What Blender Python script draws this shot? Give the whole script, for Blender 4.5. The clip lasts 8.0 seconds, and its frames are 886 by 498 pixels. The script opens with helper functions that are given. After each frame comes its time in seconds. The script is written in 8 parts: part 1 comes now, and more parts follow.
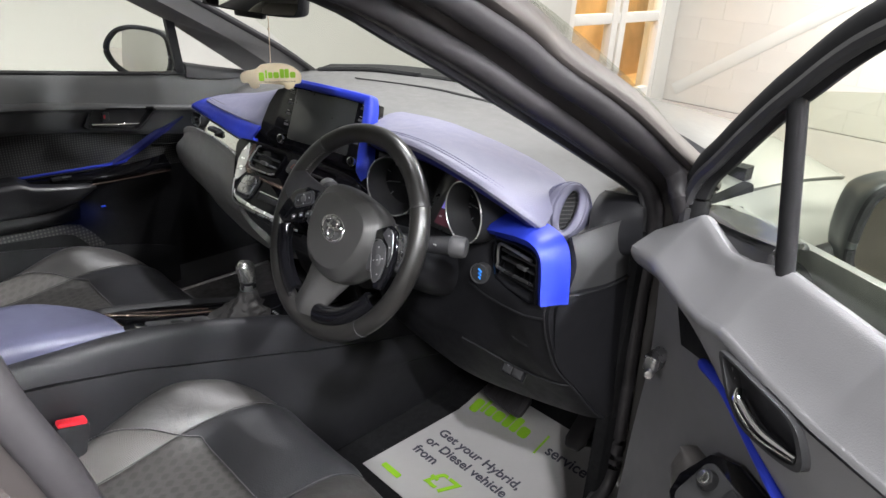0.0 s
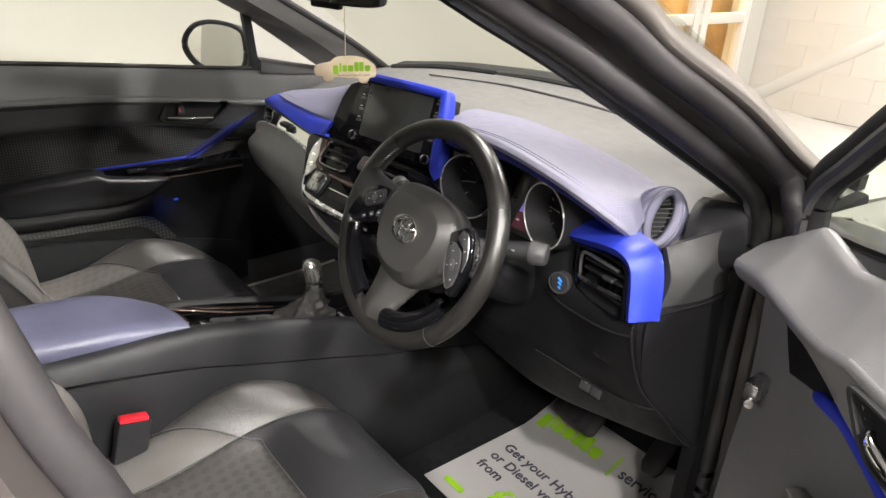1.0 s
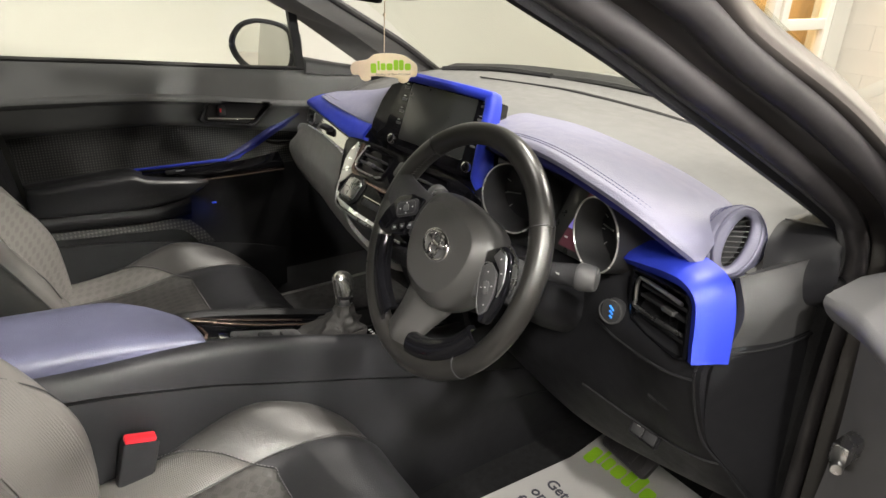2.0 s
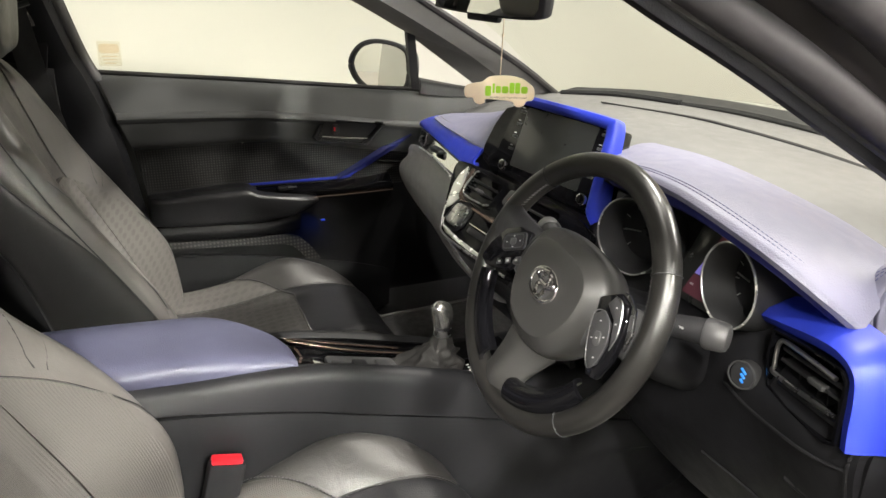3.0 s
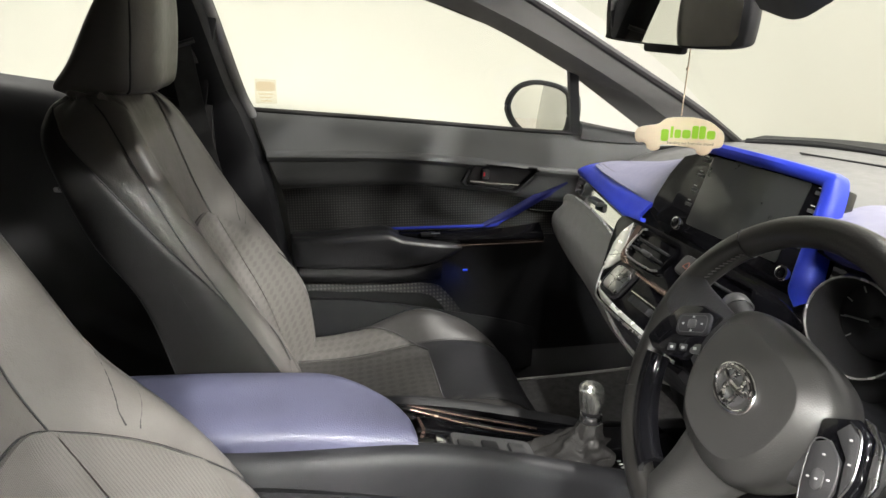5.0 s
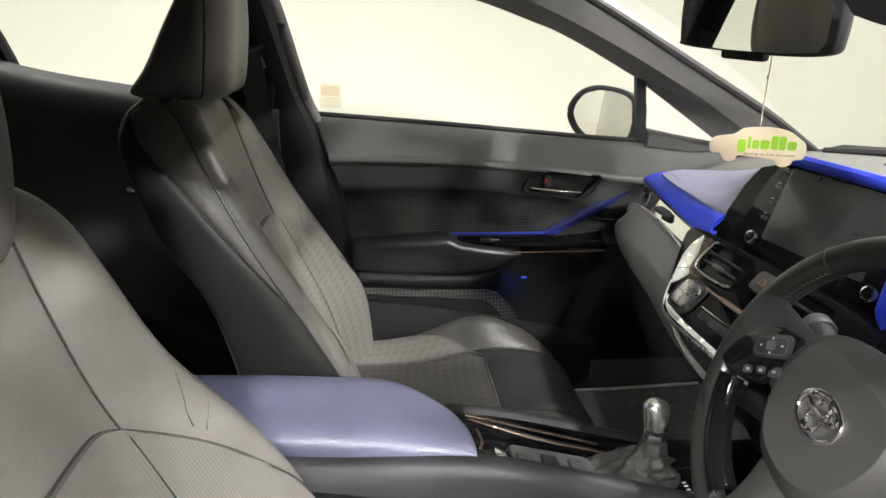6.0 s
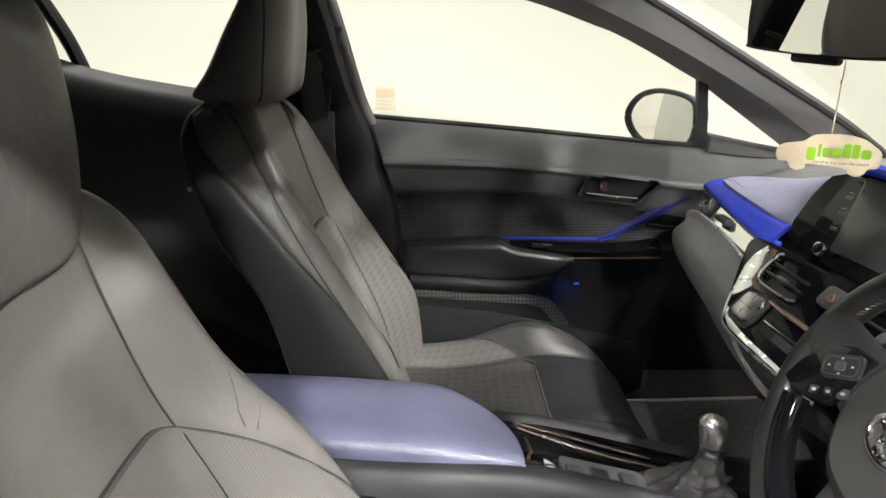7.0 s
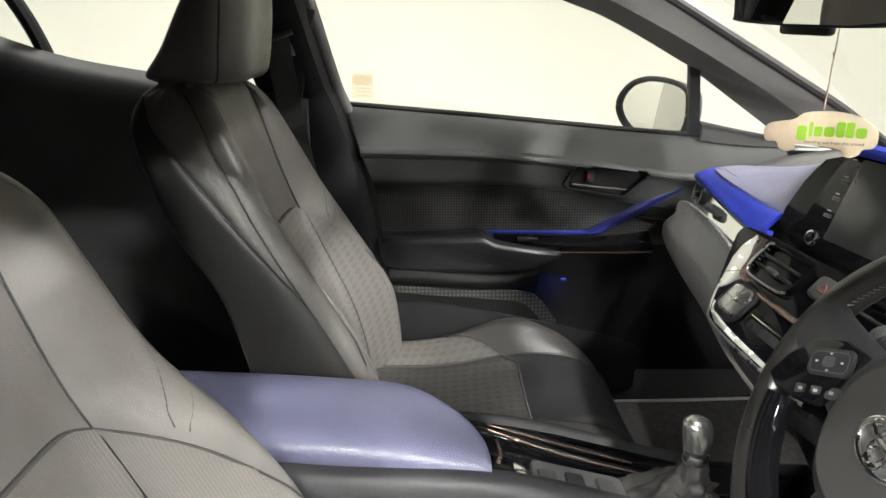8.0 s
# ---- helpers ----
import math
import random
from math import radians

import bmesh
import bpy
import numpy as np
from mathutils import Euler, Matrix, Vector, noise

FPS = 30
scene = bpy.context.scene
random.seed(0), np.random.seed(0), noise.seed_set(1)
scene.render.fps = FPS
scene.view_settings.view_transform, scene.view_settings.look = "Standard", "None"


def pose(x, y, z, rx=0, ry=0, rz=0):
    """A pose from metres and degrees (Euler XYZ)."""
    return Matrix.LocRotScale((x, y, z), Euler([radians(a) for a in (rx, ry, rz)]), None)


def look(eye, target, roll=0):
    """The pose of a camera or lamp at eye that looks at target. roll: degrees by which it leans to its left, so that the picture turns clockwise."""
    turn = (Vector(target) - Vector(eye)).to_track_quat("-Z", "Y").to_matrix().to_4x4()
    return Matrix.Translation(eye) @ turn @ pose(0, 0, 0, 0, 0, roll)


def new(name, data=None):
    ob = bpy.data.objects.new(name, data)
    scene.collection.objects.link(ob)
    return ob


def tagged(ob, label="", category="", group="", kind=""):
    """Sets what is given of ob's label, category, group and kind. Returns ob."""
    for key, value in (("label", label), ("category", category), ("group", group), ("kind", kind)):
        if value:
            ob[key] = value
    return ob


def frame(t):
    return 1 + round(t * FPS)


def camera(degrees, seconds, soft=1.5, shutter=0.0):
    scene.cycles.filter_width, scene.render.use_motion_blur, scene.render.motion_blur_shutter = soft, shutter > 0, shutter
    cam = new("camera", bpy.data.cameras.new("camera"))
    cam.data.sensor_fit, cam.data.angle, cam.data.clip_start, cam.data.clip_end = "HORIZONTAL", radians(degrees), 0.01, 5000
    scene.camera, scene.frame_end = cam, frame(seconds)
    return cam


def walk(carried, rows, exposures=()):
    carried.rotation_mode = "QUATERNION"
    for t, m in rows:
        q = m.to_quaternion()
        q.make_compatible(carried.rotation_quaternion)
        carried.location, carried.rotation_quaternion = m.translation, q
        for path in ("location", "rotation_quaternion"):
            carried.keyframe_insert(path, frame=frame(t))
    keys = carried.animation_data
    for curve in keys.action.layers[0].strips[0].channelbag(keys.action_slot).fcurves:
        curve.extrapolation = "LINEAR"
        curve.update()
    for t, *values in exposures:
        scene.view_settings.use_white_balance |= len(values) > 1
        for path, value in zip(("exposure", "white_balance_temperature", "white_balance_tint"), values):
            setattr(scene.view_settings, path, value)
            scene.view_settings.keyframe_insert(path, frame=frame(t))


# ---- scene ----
cam = camera(67.4, 8.0)
PATH = [
    (0, (1.2236, -0.6154, 1.3738), (-0.0449, 0.6924, 0.5487), 3.05),
    (0.5, (1.1852, -0.5991, 1.3461), (-0.1478, 0.6443, 0.5232), 2.84),
    (1, (1.1581, -0.5842, 1.3443), (-0.2376, 0.5863, 0.5185), 2.65),
    (2.3, (1.0657, -0.4689, 1.3083), (-0.4786, 0.51, 0.4979), 2.3),
    (2.5, (1.0521, -0.4638, 1.3096), (-0.5245, 0.4648, 0.502), 2.24),
    (3, (1.0242, -0.4479, 1.3026), (-0.6564, 0.3177, 0.5347), 1.92),
    (3.5, (0.9728, -0.4394, 1.2918), (-0.7761, 0.2077, 0.5689), 1.63),
    (4, (0.9221, -0.4119, 1.2782), (-0.8731, 0.1554, 0.6033), 1.47),
    (4.5, (0.893, -0.3903, 1.2681), (-0.9414, 0.0614, 0.6116), 1.18),
    (6, (0.8604, -0.405, 1.2728), (-1.022, -0.2103, 0.6257), 0.74),
    (6.5, (0.857, -0.4123, 1.2768), (-1.0326, -0.3067, 0.6302), 0.64),
    (7, (0.851, -0.4054, 1.2765), (-1.0414, -0.3641, 0.6305), 0.42),
    (7.5, (0.8366, -0.3952, 1.2701), (-1.0572, -0.375, 0.6275), 0.35),
    (8, (0.7945, -0.3482, 1.2399), (-1.0989, -0.3209, 0.5961), 0.28),
]
walk(cam, [(t, look(eye, target, roll)) for t, eye, target, roll in PATH], [(0.0, -0.30, 6200, 11), (1.0, -0.20, 6750, 11), (2.5, -0.12, 6950, 7), (4.2, 0.06, 6750, 7), (7.0, 0.16, 6600, 7), (8.0, 0.18, 6600, 7)])

# ---- world and light ----
V = Vector
world = bpy.data.worlds.new("world")
scene.world = world
world.use_nodes = True
world.node_tree.nodes["Background"].inputs[0].default_value = (1.0, 0.97, 0.9, 1)
world.node_tree.nodes["Background"].inputs[1].default_value = 0.05


def area_lamp(name, x, y, z, sx, sy, watts, colour=(1.0, 0.98, 0.95), aim=0, at=None):
    d = bpy.data.lights.new(name, "AREA")
    d.shape, d.size, d.size_y, d.energy, d.color = "RECTANGLE", sx, sy, watts, colour
    o = new(name, d)
    o.location = (x, y, z)
    if aim:
        d.spread = radians(aim)
        o.rotation_euler = (V(at) - V((x, y, z))).to_track_quat("-Z", "Y").to_euler()
    return o


# x, y, size, watts, beam and aim of the added ceiling lights: spots on the car, washers on the walls, one plain panel
CAR = (0.1, -0.2, 0.9)
# unseen lights: a few follow cast shadows, the rest are added to brighten parts
LAMPS = [(2.9, -0.3, 0.12, 0.5, 8, 110, CAR), (5.1, 0.0, 0.22, 0.22, 21, 40, (-0.4, -0.4, 0.65)), (3.6, 1.8, 0.30, 0.30, 19, 28, (0.42, -0.8, 1.12)), (2.6, -1.25, 0.12, 0.12, 39, 90, CAR), (2.9, -2.1, 0.2, 0.3, 20, 80, CAR), (3.4, 0.5, 0.2, 0.2, 9, 22, (1.15, 0.0, 0.95)), (3.1, -2.5, 0.2, 0.3, 17, 36, (0.15, -0.85, 1.05)), (-0.3, 1.45, 0.3, 0.08, 30, 90, CAR), (0.1, 0.0, 0.3, 0.08, 9, 90, (0.1, 0.4, 0.95)), (0.9, 3.2, 0.4, 0.12, 17, 60, CAR), (5.8, -3.6, 0.3, 0.3, 2.4, 8, (-0.34, 0.13, 0.95)), (1.3, -5.4, 0.9, 0.25, 260, 0, None),
         (0.2, 4.7, 0.9, 0.25, 175, 110, (0.2, 6.2, 0.9)), (3.8, 4.7, 0.9, 0.25, 160, 110, (3.8, 6.2, 0.9)), (-0.9, -1.4, 0.25, 0.9, 31, 120, (-2.2, -1.4, 1.0)), (-0.9, 1.8, 0.25, 0.9, 44, 120, (-2.2, 1.8, 1.0)), (-0.9, 3.8, 0.25, 0.9, 66, 120, (-2.2, 3.8, 1.0)),
         (-0.9, -4.4, 0.25, 0.9, 36, 120, (-2.2, -4.4, 1.0)), (0.2, -5.9, 0.9, 0.25, 60, 120, (0.2, -7.2, 1.0))]
for lx, ly, lsx, lsy, lw, la, lt in LAMPS:
    area_lamp("added_ceiling_light", lx, ly, 3.42, lsx, lsy, lw, aim=la, at=lt)

# ---- materials ----


def mat(name, col, rough=0.5, metal=0.0, var=0.12, vscale=6.0, bump=0.0, bscale=200.0, coat=0.0, rvar=0.1, kind="noise", spec=0.5, wrinkle=0.0):
    m = bpy.data.materials.new(name)
    m.use_nodes = True
    nt = m.node_tree
    b = nt.nodes["Principled BSDF"]
    b.inputs["Metallic"].default_value = metal
    b.inputs["Coat Weight"].default_value = coat
    b.inputs["Coat Roughness"].default_value = 0.05
    b.inputs["Specular IOR Level"].default_value = spec
    tc = nt.nodes.new("ShaderNodeTexCoord")
    n1 = nt.nodes.new("ShaderNodeTexNoise")
    n1.inputs["Scale"].default_value, n1.inputs["Detail"].default_value = vscale, 5
    nt.links.new(tc.outputs["Object"], n1.inputs["Vector"])
    ramp = nt.nodes.new("ShaderNodeMapRange")
    ramp.inputs["From Min"].default_value, ramp.inputs["From Max"].default_value = 0.3, 0.7
    ramp.inputs["To Min"].default_value, ramp.inputs["To Max"].default_value = 1 - var, 1 + var
    nt.links.new(n1.outputs["Fac"], ramp.inputs["Value"])
    mix = nt.nodes.new("ShaderNodeVectorMath")
    mix.operation = "SCALE"
    mix.inputs[0].default_value = col
    nt.links.new(ramp.outputs["Result"], mix.inputs["Scale"])
    nt.links.new(mix.outputs["Vector"], b.inputs["Base Color"])
    r2 = nt.nodes.new("ShaderNodeMapRange")
    r2.inputs["From Min"].default_value, r2.inputs["From Max"].default_value = 0.3, 0.7
    r2.inputs["To Min"].default_value, r2.inputs["To Max"].default_value = max(0.0, rough - rvar * rough), min(1.0, rough + rvar * rough)
    n2 = nt.nodes.new("ShaderNodeTexNoise")
    n2.inputs["Scale"].default_value, n2.inputs["Detail"].default_value = vscale * 7, 4
    nt.links.new(tc.outputs["Object"], n2.inputs["Vector"])
    nt.links.new(n2.outputs["Fac"], r2.inputs["Value"])
    nt.links.new(r2.outputs["Result"], b.inputs["Roughness"])
    if bump:
        if kind == "noise":
            t = nt.nodes.new("ShaderNodeTexNoise")
            t.inputs["Detail"].default_value = 3
            out = t.outputs["Fac"]
        else:
            t = nt.nodes.new("ShaderNodeTexVoronoi")
            t.feature = "F1"
            out = t.outputs["Distance"]
        t.inputs["Scale"].default_value = bscale
        nt.links.new(tc.outputs["Object"], t.inputs["Vector"])
        bp = nt.nodes.new("ShaderNodeBump")
        bp.inputs["Strength"].default_value, bp.inputs["Distance"].default_value = bump, 0.001
        nt.links.new(out, bp.inputs["Height"])
        nt.links.new(bp.outputs["Normal"], b.inputs["Normal"])
        if wrinkle:
            t2 = nt.nodes.new("ShaderNodeTexNoise")
            t2.inputs["Scale"].default_value, t2.inputs["Detail"].default_value, t2.inputs["Distortion"].default_value = 26.0, 2, 1.2
            nt.links.new(tc.outputs["Object"], t2.inputs["Vector"])
            b2 = nt.nodes.new("ShaderNodeBump")
            b2.inputs["Strength"].default_value, b2.inputs["Distance"].default_value = wrinkle, 0.004
            nt.links.new(t2.outputs["Fac"], b2.inputs["Height"])
            nt.links.new(b2.outputs["Normal"], bp.inputs["Normal"])
    return m


def woven(name, dark, light, scale, rough=0.7, big=0.0, axes="seat", figure=0.5):
    """Cloth or perforated hide: rows of small dots, and where big is set a larger diamond figure over them."""
    m = mat(name, dark, rough, var=0.1, vscale=5)
    nt = m.node_tree
    b = nt.nodes["Principled BSDF"]
    tc = nt.nodes.new("ShaderNodeTexCoord")
    sep = nt.nodes.new("ShaderNodeSeparateXYZ")
    nt.links.new(tc.outputs["Object"], sep.inputs["Vector"])

    def wave(src, k):
        a = nt.nodes.new("ShaderNodeMath")
        a.operation = "MULTIPLY"
        a.inputs[1].default_value = k
        s = nt.nodes.new("ShaderNodeMath")
        s.operation = "SINE"
        nt.links.new(src, a.inputs[0])
        nt.links.new(a.outputs[0], s.inputs[0])
        return s.outputs[0]

    def times(p, q, op="MULTIPLY"):
        a = nt.nodes.new("ShaderNodeMath")
        a.operation = op
        nt.links.new(p, a.inputs[0])
        nt.links.new(q, a.inputs[1])
        return a.outputs[0]

    # across and along the cloth: seats run over x and over z less y, doors over y and z
    if axes == "seat":
        u, w = sep.outputs["X"], times(sep.outputs["Z"], sep.outputs["Y"], "SUBTRACT")
    else:
        u, w = sep.outputs["Y"], sep.outputs["Z"]
    p, q = times(u, w, "ADD"), times(u, w, "SUBTRACT")
    dots = times(wave(p, scale), wave(q, scale))
    mr = nt.nodes.new("ShaderNodeMapRange")
    mr.inputs["From Min"].default_value, mr.inputs["From Max"].default_value = 0.0, 0.6
    nt.links.new(dots, mr.inputs["Value"])
    if big:
        cell = nt.nodes.new("ShaderNodeMapRange")
        cell.inputs["From Min"].default_value, cell.inputs["From Max"].default_value = 0.05, 0.35
        cell.inputs["To Max"].default_value = figure
        nt.links.new(times(wave(p, big), wave(q, big)), cell.inputs["Value"])
        top = nt.nodes.new("ShaderNodeMath")
        top.operation = "MAXIMUM"
        half = nt.nodes.new("ShaderNodeMath")
        half.operation = "MULTIPLY"
        half.inputs[1].default_value = 0.35
        nt.links.new(mr.outputs["Result"], half.inputs[0])
        nt.links.new(cell.outputs["Result"], top.inputs[0])
        nt.links.new(half.outputs[0], top.inputs[1])
        mr = top
    fac = mr.outputs[0]
    mx = nt.nodes.new("ShaderNodeMix")
    mx.data_type = "RGBA"
    nt.links.new(fac, mx.inputs[0])
    mx.inputs[6].default_value, mx.inputs[7].default_value = (*dark, 1), (*light, 1)
    nt.links.new(mx.outputs[2], b.inputs["Base Color"])
    bp = nt.nodes.new("ShaderNodeBump")
    bp.inputs["Strength"].default_value, bp.inputs["Distance"].default_value = 0.5, 0.001
    nt.links.new(fac, bp.inputs["Height"])
    nt.links.new(bp.outputs["Normal"], b.inputs["Normal"])
    return m


def glassy(name, tint, gloss=0.08):
    m = bpy.data.materials.new(name)
    m.use_nodes = True
    nt = m.node_tree
    nt.nodes.remove(nt.nodes["Principled BSDF"])
    tr, gl, mx = nt.nodes.new("ShaderNodeBsdfTransparent"), nt.nodes.new("ShaderNodeBsdfGlossy"), nt.nodes.new("ShaderNodeMixShader")
    tr.inputs["Color"].default_value = (*tint, 1)
    gl.inputs["Roughness"].default_value = 0.02
    lw = nt.nodes.new("ShaderNodeLayerWeight")
    pw = nt.nodes.new("ShaderNodeMath")
    pw.operation = "POWER"
    pw.inputs[1].default_value = 5.0
    sc = nt.nodes.new("ShaderNodeMath")
    sc.operation = "MULTIPLY_ADD"
    sc.inputs[1].default_value, sc.inputs[2].default_value = 0.5, gloss
    nt.links.new(lw.outputs["Facing"], pw.inputs[0])
    nt.links.new(pw.outputs[0], sc.inputs[0])
    nt.links.new(sc.outputs[0], mx.inputs[0])
    nt.links.new(tr.outputs[0], mx.inputs[1])
    nt.links.new(gl.outputs[0], mx.inputs[2])
    nt.links.new(mx.outputs[0], nt.nodes["Material Output"].inputs["Surface"])
    return m


def glow(name, col, strength):
    m = bpy.data.materials.new(name)
    m.use_nodes = True
    b = m.node_tree.nodes["Principled BSDF"]
    b.inputs["Base Color"].default_value = (*col, 1)
    b.inputs["Emission Color"].default_value = (*col, 1)
    b.inputs["Emission Strength"].default_value = strength
    return m


LEATHER = mat("black_leather", (0.094, 0.088, 0.084), 0.40, var=0.15, vscale=9, bump=0.18, bscale=650, kind="voronoi", wrinkle=0.26)
LEATHER_BOOT = mat("matte_boot_leather", (0.018, 0.017, 0.017), 0.6, spec=0.3, var=0.2, bump=0.4, bscale=420, kind="voronoi", wrinkle=0.3)
# seat leather darkened for the shadow that lies on the cushion bolsters
LEATHER_CUSHION_SHADED = mat("shaded_cushion_leather", (0.040, 0.038, 0.037), 0.40, var=0.2, vscale=9, bump=0.2, bscale=650, kind="voronoi", wrinkle=0.26)
# the same seat leather, with the shade of the sides put into its colour
LEATHER_SIDE_SHADED = mat("shaded_side_leather", (0.021, 0.020, 0.020), 0.46, spec=0.35, var=0.12, vscale=9, bump=0.15, bscale=650, kind="voronoi", wrinkle=0.08)
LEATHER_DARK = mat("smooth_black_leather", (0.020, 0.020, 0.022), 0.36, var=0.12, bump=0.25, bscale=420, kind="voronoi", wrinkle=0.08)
RIM_HIDE = mat("worn_wheel_leather", (0.013, 0.0125, 0.012), 0.30, var=0.06, vscale=14, bump=0.12, bscale=600, kind="voronoi", rvar=0.04)
PERF = woven("perforated_leather", (0.102, 0.096, 0.090), (0.042, 0.039, 0.037), 1500, 0.45, big=165, figure=0.42)
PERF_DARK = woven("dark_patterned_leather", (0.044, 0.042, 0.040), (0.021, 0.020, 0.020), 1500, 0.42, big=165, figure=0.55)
PERF_FINE = woven("fine_perforated_leather", (0.096, 0.090, 0.085), (0.062, 0.058, 0.055), 1300, 0.42)
SEAM = mat("seam_thread", (0.02, 0.02, 0.022), 0.8)
STITCH = mat("grey_stitching", (0.17, 0.16, 0.165), 0.8)
EDGING = mat("pale_mat_edging", (0.26, 0.25, 0.24), 0.8)
PLASTIC = mat("grained_black_plastic", (0.030, 0.030, 0.032), 0.45, var=0.1, bump=0.3, bscale=700)
CONSOLE_GREY = mat("dark_console_plastic", (0.014, 0.014, 0.016), 0.5, spec=0.28, var=0.08, bump=0.3, bscale=650)
HUB_GREY = mat("dark_grey_hub_plastic", (0.032, 0.0315, 0.031), 0.40, var=0.06, bump=0.25, bscale=700)
# passenger door plastics: the doors' common trim with shade darkened into the colour
DOOR_BLACK_SHADED = mat("shaded_black_door_plastic", (0.007, 0.007, 0.008), 0.6, var=0.12, bump=0.3, bscale=650, spec=0.25)
DOOR_TOP_SHADED = mat("shaded_grey_door_top", (0.072, 0.073, 0.074), 0.45, var=0.07, bump=0.3, bscale=650)
KNEE = mat("black_knee_plastic", (0.012, 0.012, 0.014), 0.55, spec=0.2, var=0.1, bump=0.3, bscale=650)
PLASTIC_GREY = mat("dark_grey_soft_plastic", (0.050, 0.050, 0.052), 0.46, var=0.08, bump=0.3, bscale=650)
DASH_GREY = mat("dash_top_grey", (0.122, 0.120, 0.117), 0.55, var=0.06, bump=0.35, bscale=600)
DEEP = mat("deep_black_plastic", (0.012, 0.012, 0.014), 0.6, spec=0.35)
MATTE_BLACK = mat("matte_black_frame", (0.012, 0.012, 0.013), 0.85, spec=0.2)
WEBBING = mat("woven_belt_webbing", (0.040, 0.040, 0.042), 0.7, var=0.15, vscale=40, bump=0.6, bscale=500)
RUBBER = mat("black_rubber_seal", (0.022, 0.020, 0.022), 0.55, var=0.2, vscale=20)
GLOSS = mat("piano_black", (0.004, 0.004, 0.005), 0.07, rvar=0.2, spec=0.22)
# driver door copy of the lower trim, lightened for the light it catches
LOWER_DOOR_LIT = mat("lit_lower_door_plastic", (0.135, 0.133, 0.140), 0.5, var=0.07, bump=0.3, bscale=650)
DEEP_GLOSS = mat("piano_black_fascia", (0.003, 0.003, 0.004), 0.08, rvar=0.2, spec=0.08)
# the soft door trim again, paler where light falls on it
DOOR_GREY_LIT = mat("lit_grey_soft_trim", (0.175, 0.173, 0.180), 0.48, var=0.06, bump=0.3, bscale=650)
SILVER_SATIN = mat("pale_silver_plate", (0.80, 0.80, 0.77), 0.26, metal=0.65, var=0.03)
SILVER_BRIGHT = mat("bright_silver_trim", (0.82, 0.82, 0.80), 0.07, metal=1.0, var=0.03)
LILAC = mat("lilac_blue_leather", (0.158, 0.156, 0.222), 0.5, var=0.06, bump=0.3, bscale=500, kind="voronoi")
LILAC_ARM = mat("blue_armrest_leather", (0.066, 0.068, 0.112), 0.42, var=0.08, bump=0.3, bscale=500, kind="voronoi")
PAD_STITCH = mat("slate_blue_stitching", (0.060, 0.062, 0.15), 0.8)
# the strip's bright blue, darkened for the shade over its rising end
BLUE_BLADE_SHADED = mat("shaded_blue_plastic", (0.010, 0.014, 0.13), 0.42, var=0.05)
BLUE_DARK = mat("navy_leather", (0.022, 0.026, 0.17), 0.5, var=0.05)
BLUE = mat("bright_blue_trim", (0.018, 0.038, 0.44), 0.48, var=0.05, bump=0.1, bscale=800)
SILVER = mat("satin_silver_trim", (0.55, 0.55, 0.56), 0.28, metal=1.0, var=0.05)
CHROME = mat("chrome", (0.82, 0.82, 0.83), 0.08, metal=1.0, var=0.02)
BRONZE = mat("bronze_trim", (0.18, 0.13, 0.11), 0.25, metal=0.7)
CARPET_GREY = mat("grey_mat_carpet", (0.060, 0.058, 0.058), 0.95, var=0.3, vscale=60, bump=0.9, bscale=500)
CARPET = mat("black_carpet", (0.009, 0.009, 0.010), 0.95, spec=0.2, var=0.3, vscale=60, bump=0.9, bscale=500)
CLOTH = woven("black_door_cloth", (0.008, 0.008, 0.009), (0.055, 0.054, 0.051), 480, 0.7, axes="door")
DOT_STRIP = woven("dotted_strip_cloth", (0.008, 0.008, 0.008), (0.055, 0.052, 0.048), 330, 0.5, axes="door")
PAINT = mat("pale_silver_paint", (0.34, 0.34, 0.325), 0.32, metal=0.25, coat=0.8, var=0.03)
SHELL = mat("dark_grey_mirror_shell", (0.035, 0.038, 0.040), 0.38, var=0.06, bump=0.15, bscale=600)
PAINT_JAMB = mat("dark_bronze_jamb_paint", (0.024, 0.021, 0.021), 0.35, metal=0.4, coat=0.3, var=0.08)
HEADLINER = mat("black_headliner", (0.045, 0.044, 0.045), 0.9, bump=0.3, bscale=900)
GLASS = glassy("clear_glass", (0.97, 0.98, 0.95), 0.02)
GLASS_TINT = glassy("green_tinted_glass", (0.90, 0.93, 0.87), 0.05)
MIRROR = mat("mirror_silver", (0.9, 0.9, 0.88), 0.01, metal=1.0, var=0.0, rvar=0.0)
SCREEN = mat("screen_glass", (0.020, 0.021, 0.021), 0.30, var=0.0, coat=0.5)
KNOB_CAP = mat("brushed_silver_cap", (0.62, 0.62, 0.60), 0.24, metal=0.95, var=0.05)
# pale body paint turned brown-grey for shade and reflections on the driver side pillars
PILLAR_DARKENED = mat("darkened_pillar_paint", (0.060, 0.052, 0.050), 0.36, metal=0.3, coat=0.2, var=0.05)
CARD = mat("cream_cardboard", (0.72, 0.60, 0.44), 0.8, var=0.04)
GREEN = mat("lime_green_print", (0.28, 0.55, 0.02), 0.6, var=0.02)
PAPER = mat("white_paper", (0.40, 0.39, 0.385), 0.75, var=0.03, vscale=10)
INK = mat("dark_ink", (0.05, 0.05, 0.07), 0.7)
RED = mat("red_button", (0.75, 0.02, 0.035), 0.3, var=0.02)
HAZARD = mat("dull_red_marking", (0.22, 0.07, 0.05), 0.5, var=0.02)
WHITE_MARK = mat("white_marking", (0.38, 0.38, 0.38), 0.5, var=0.0)
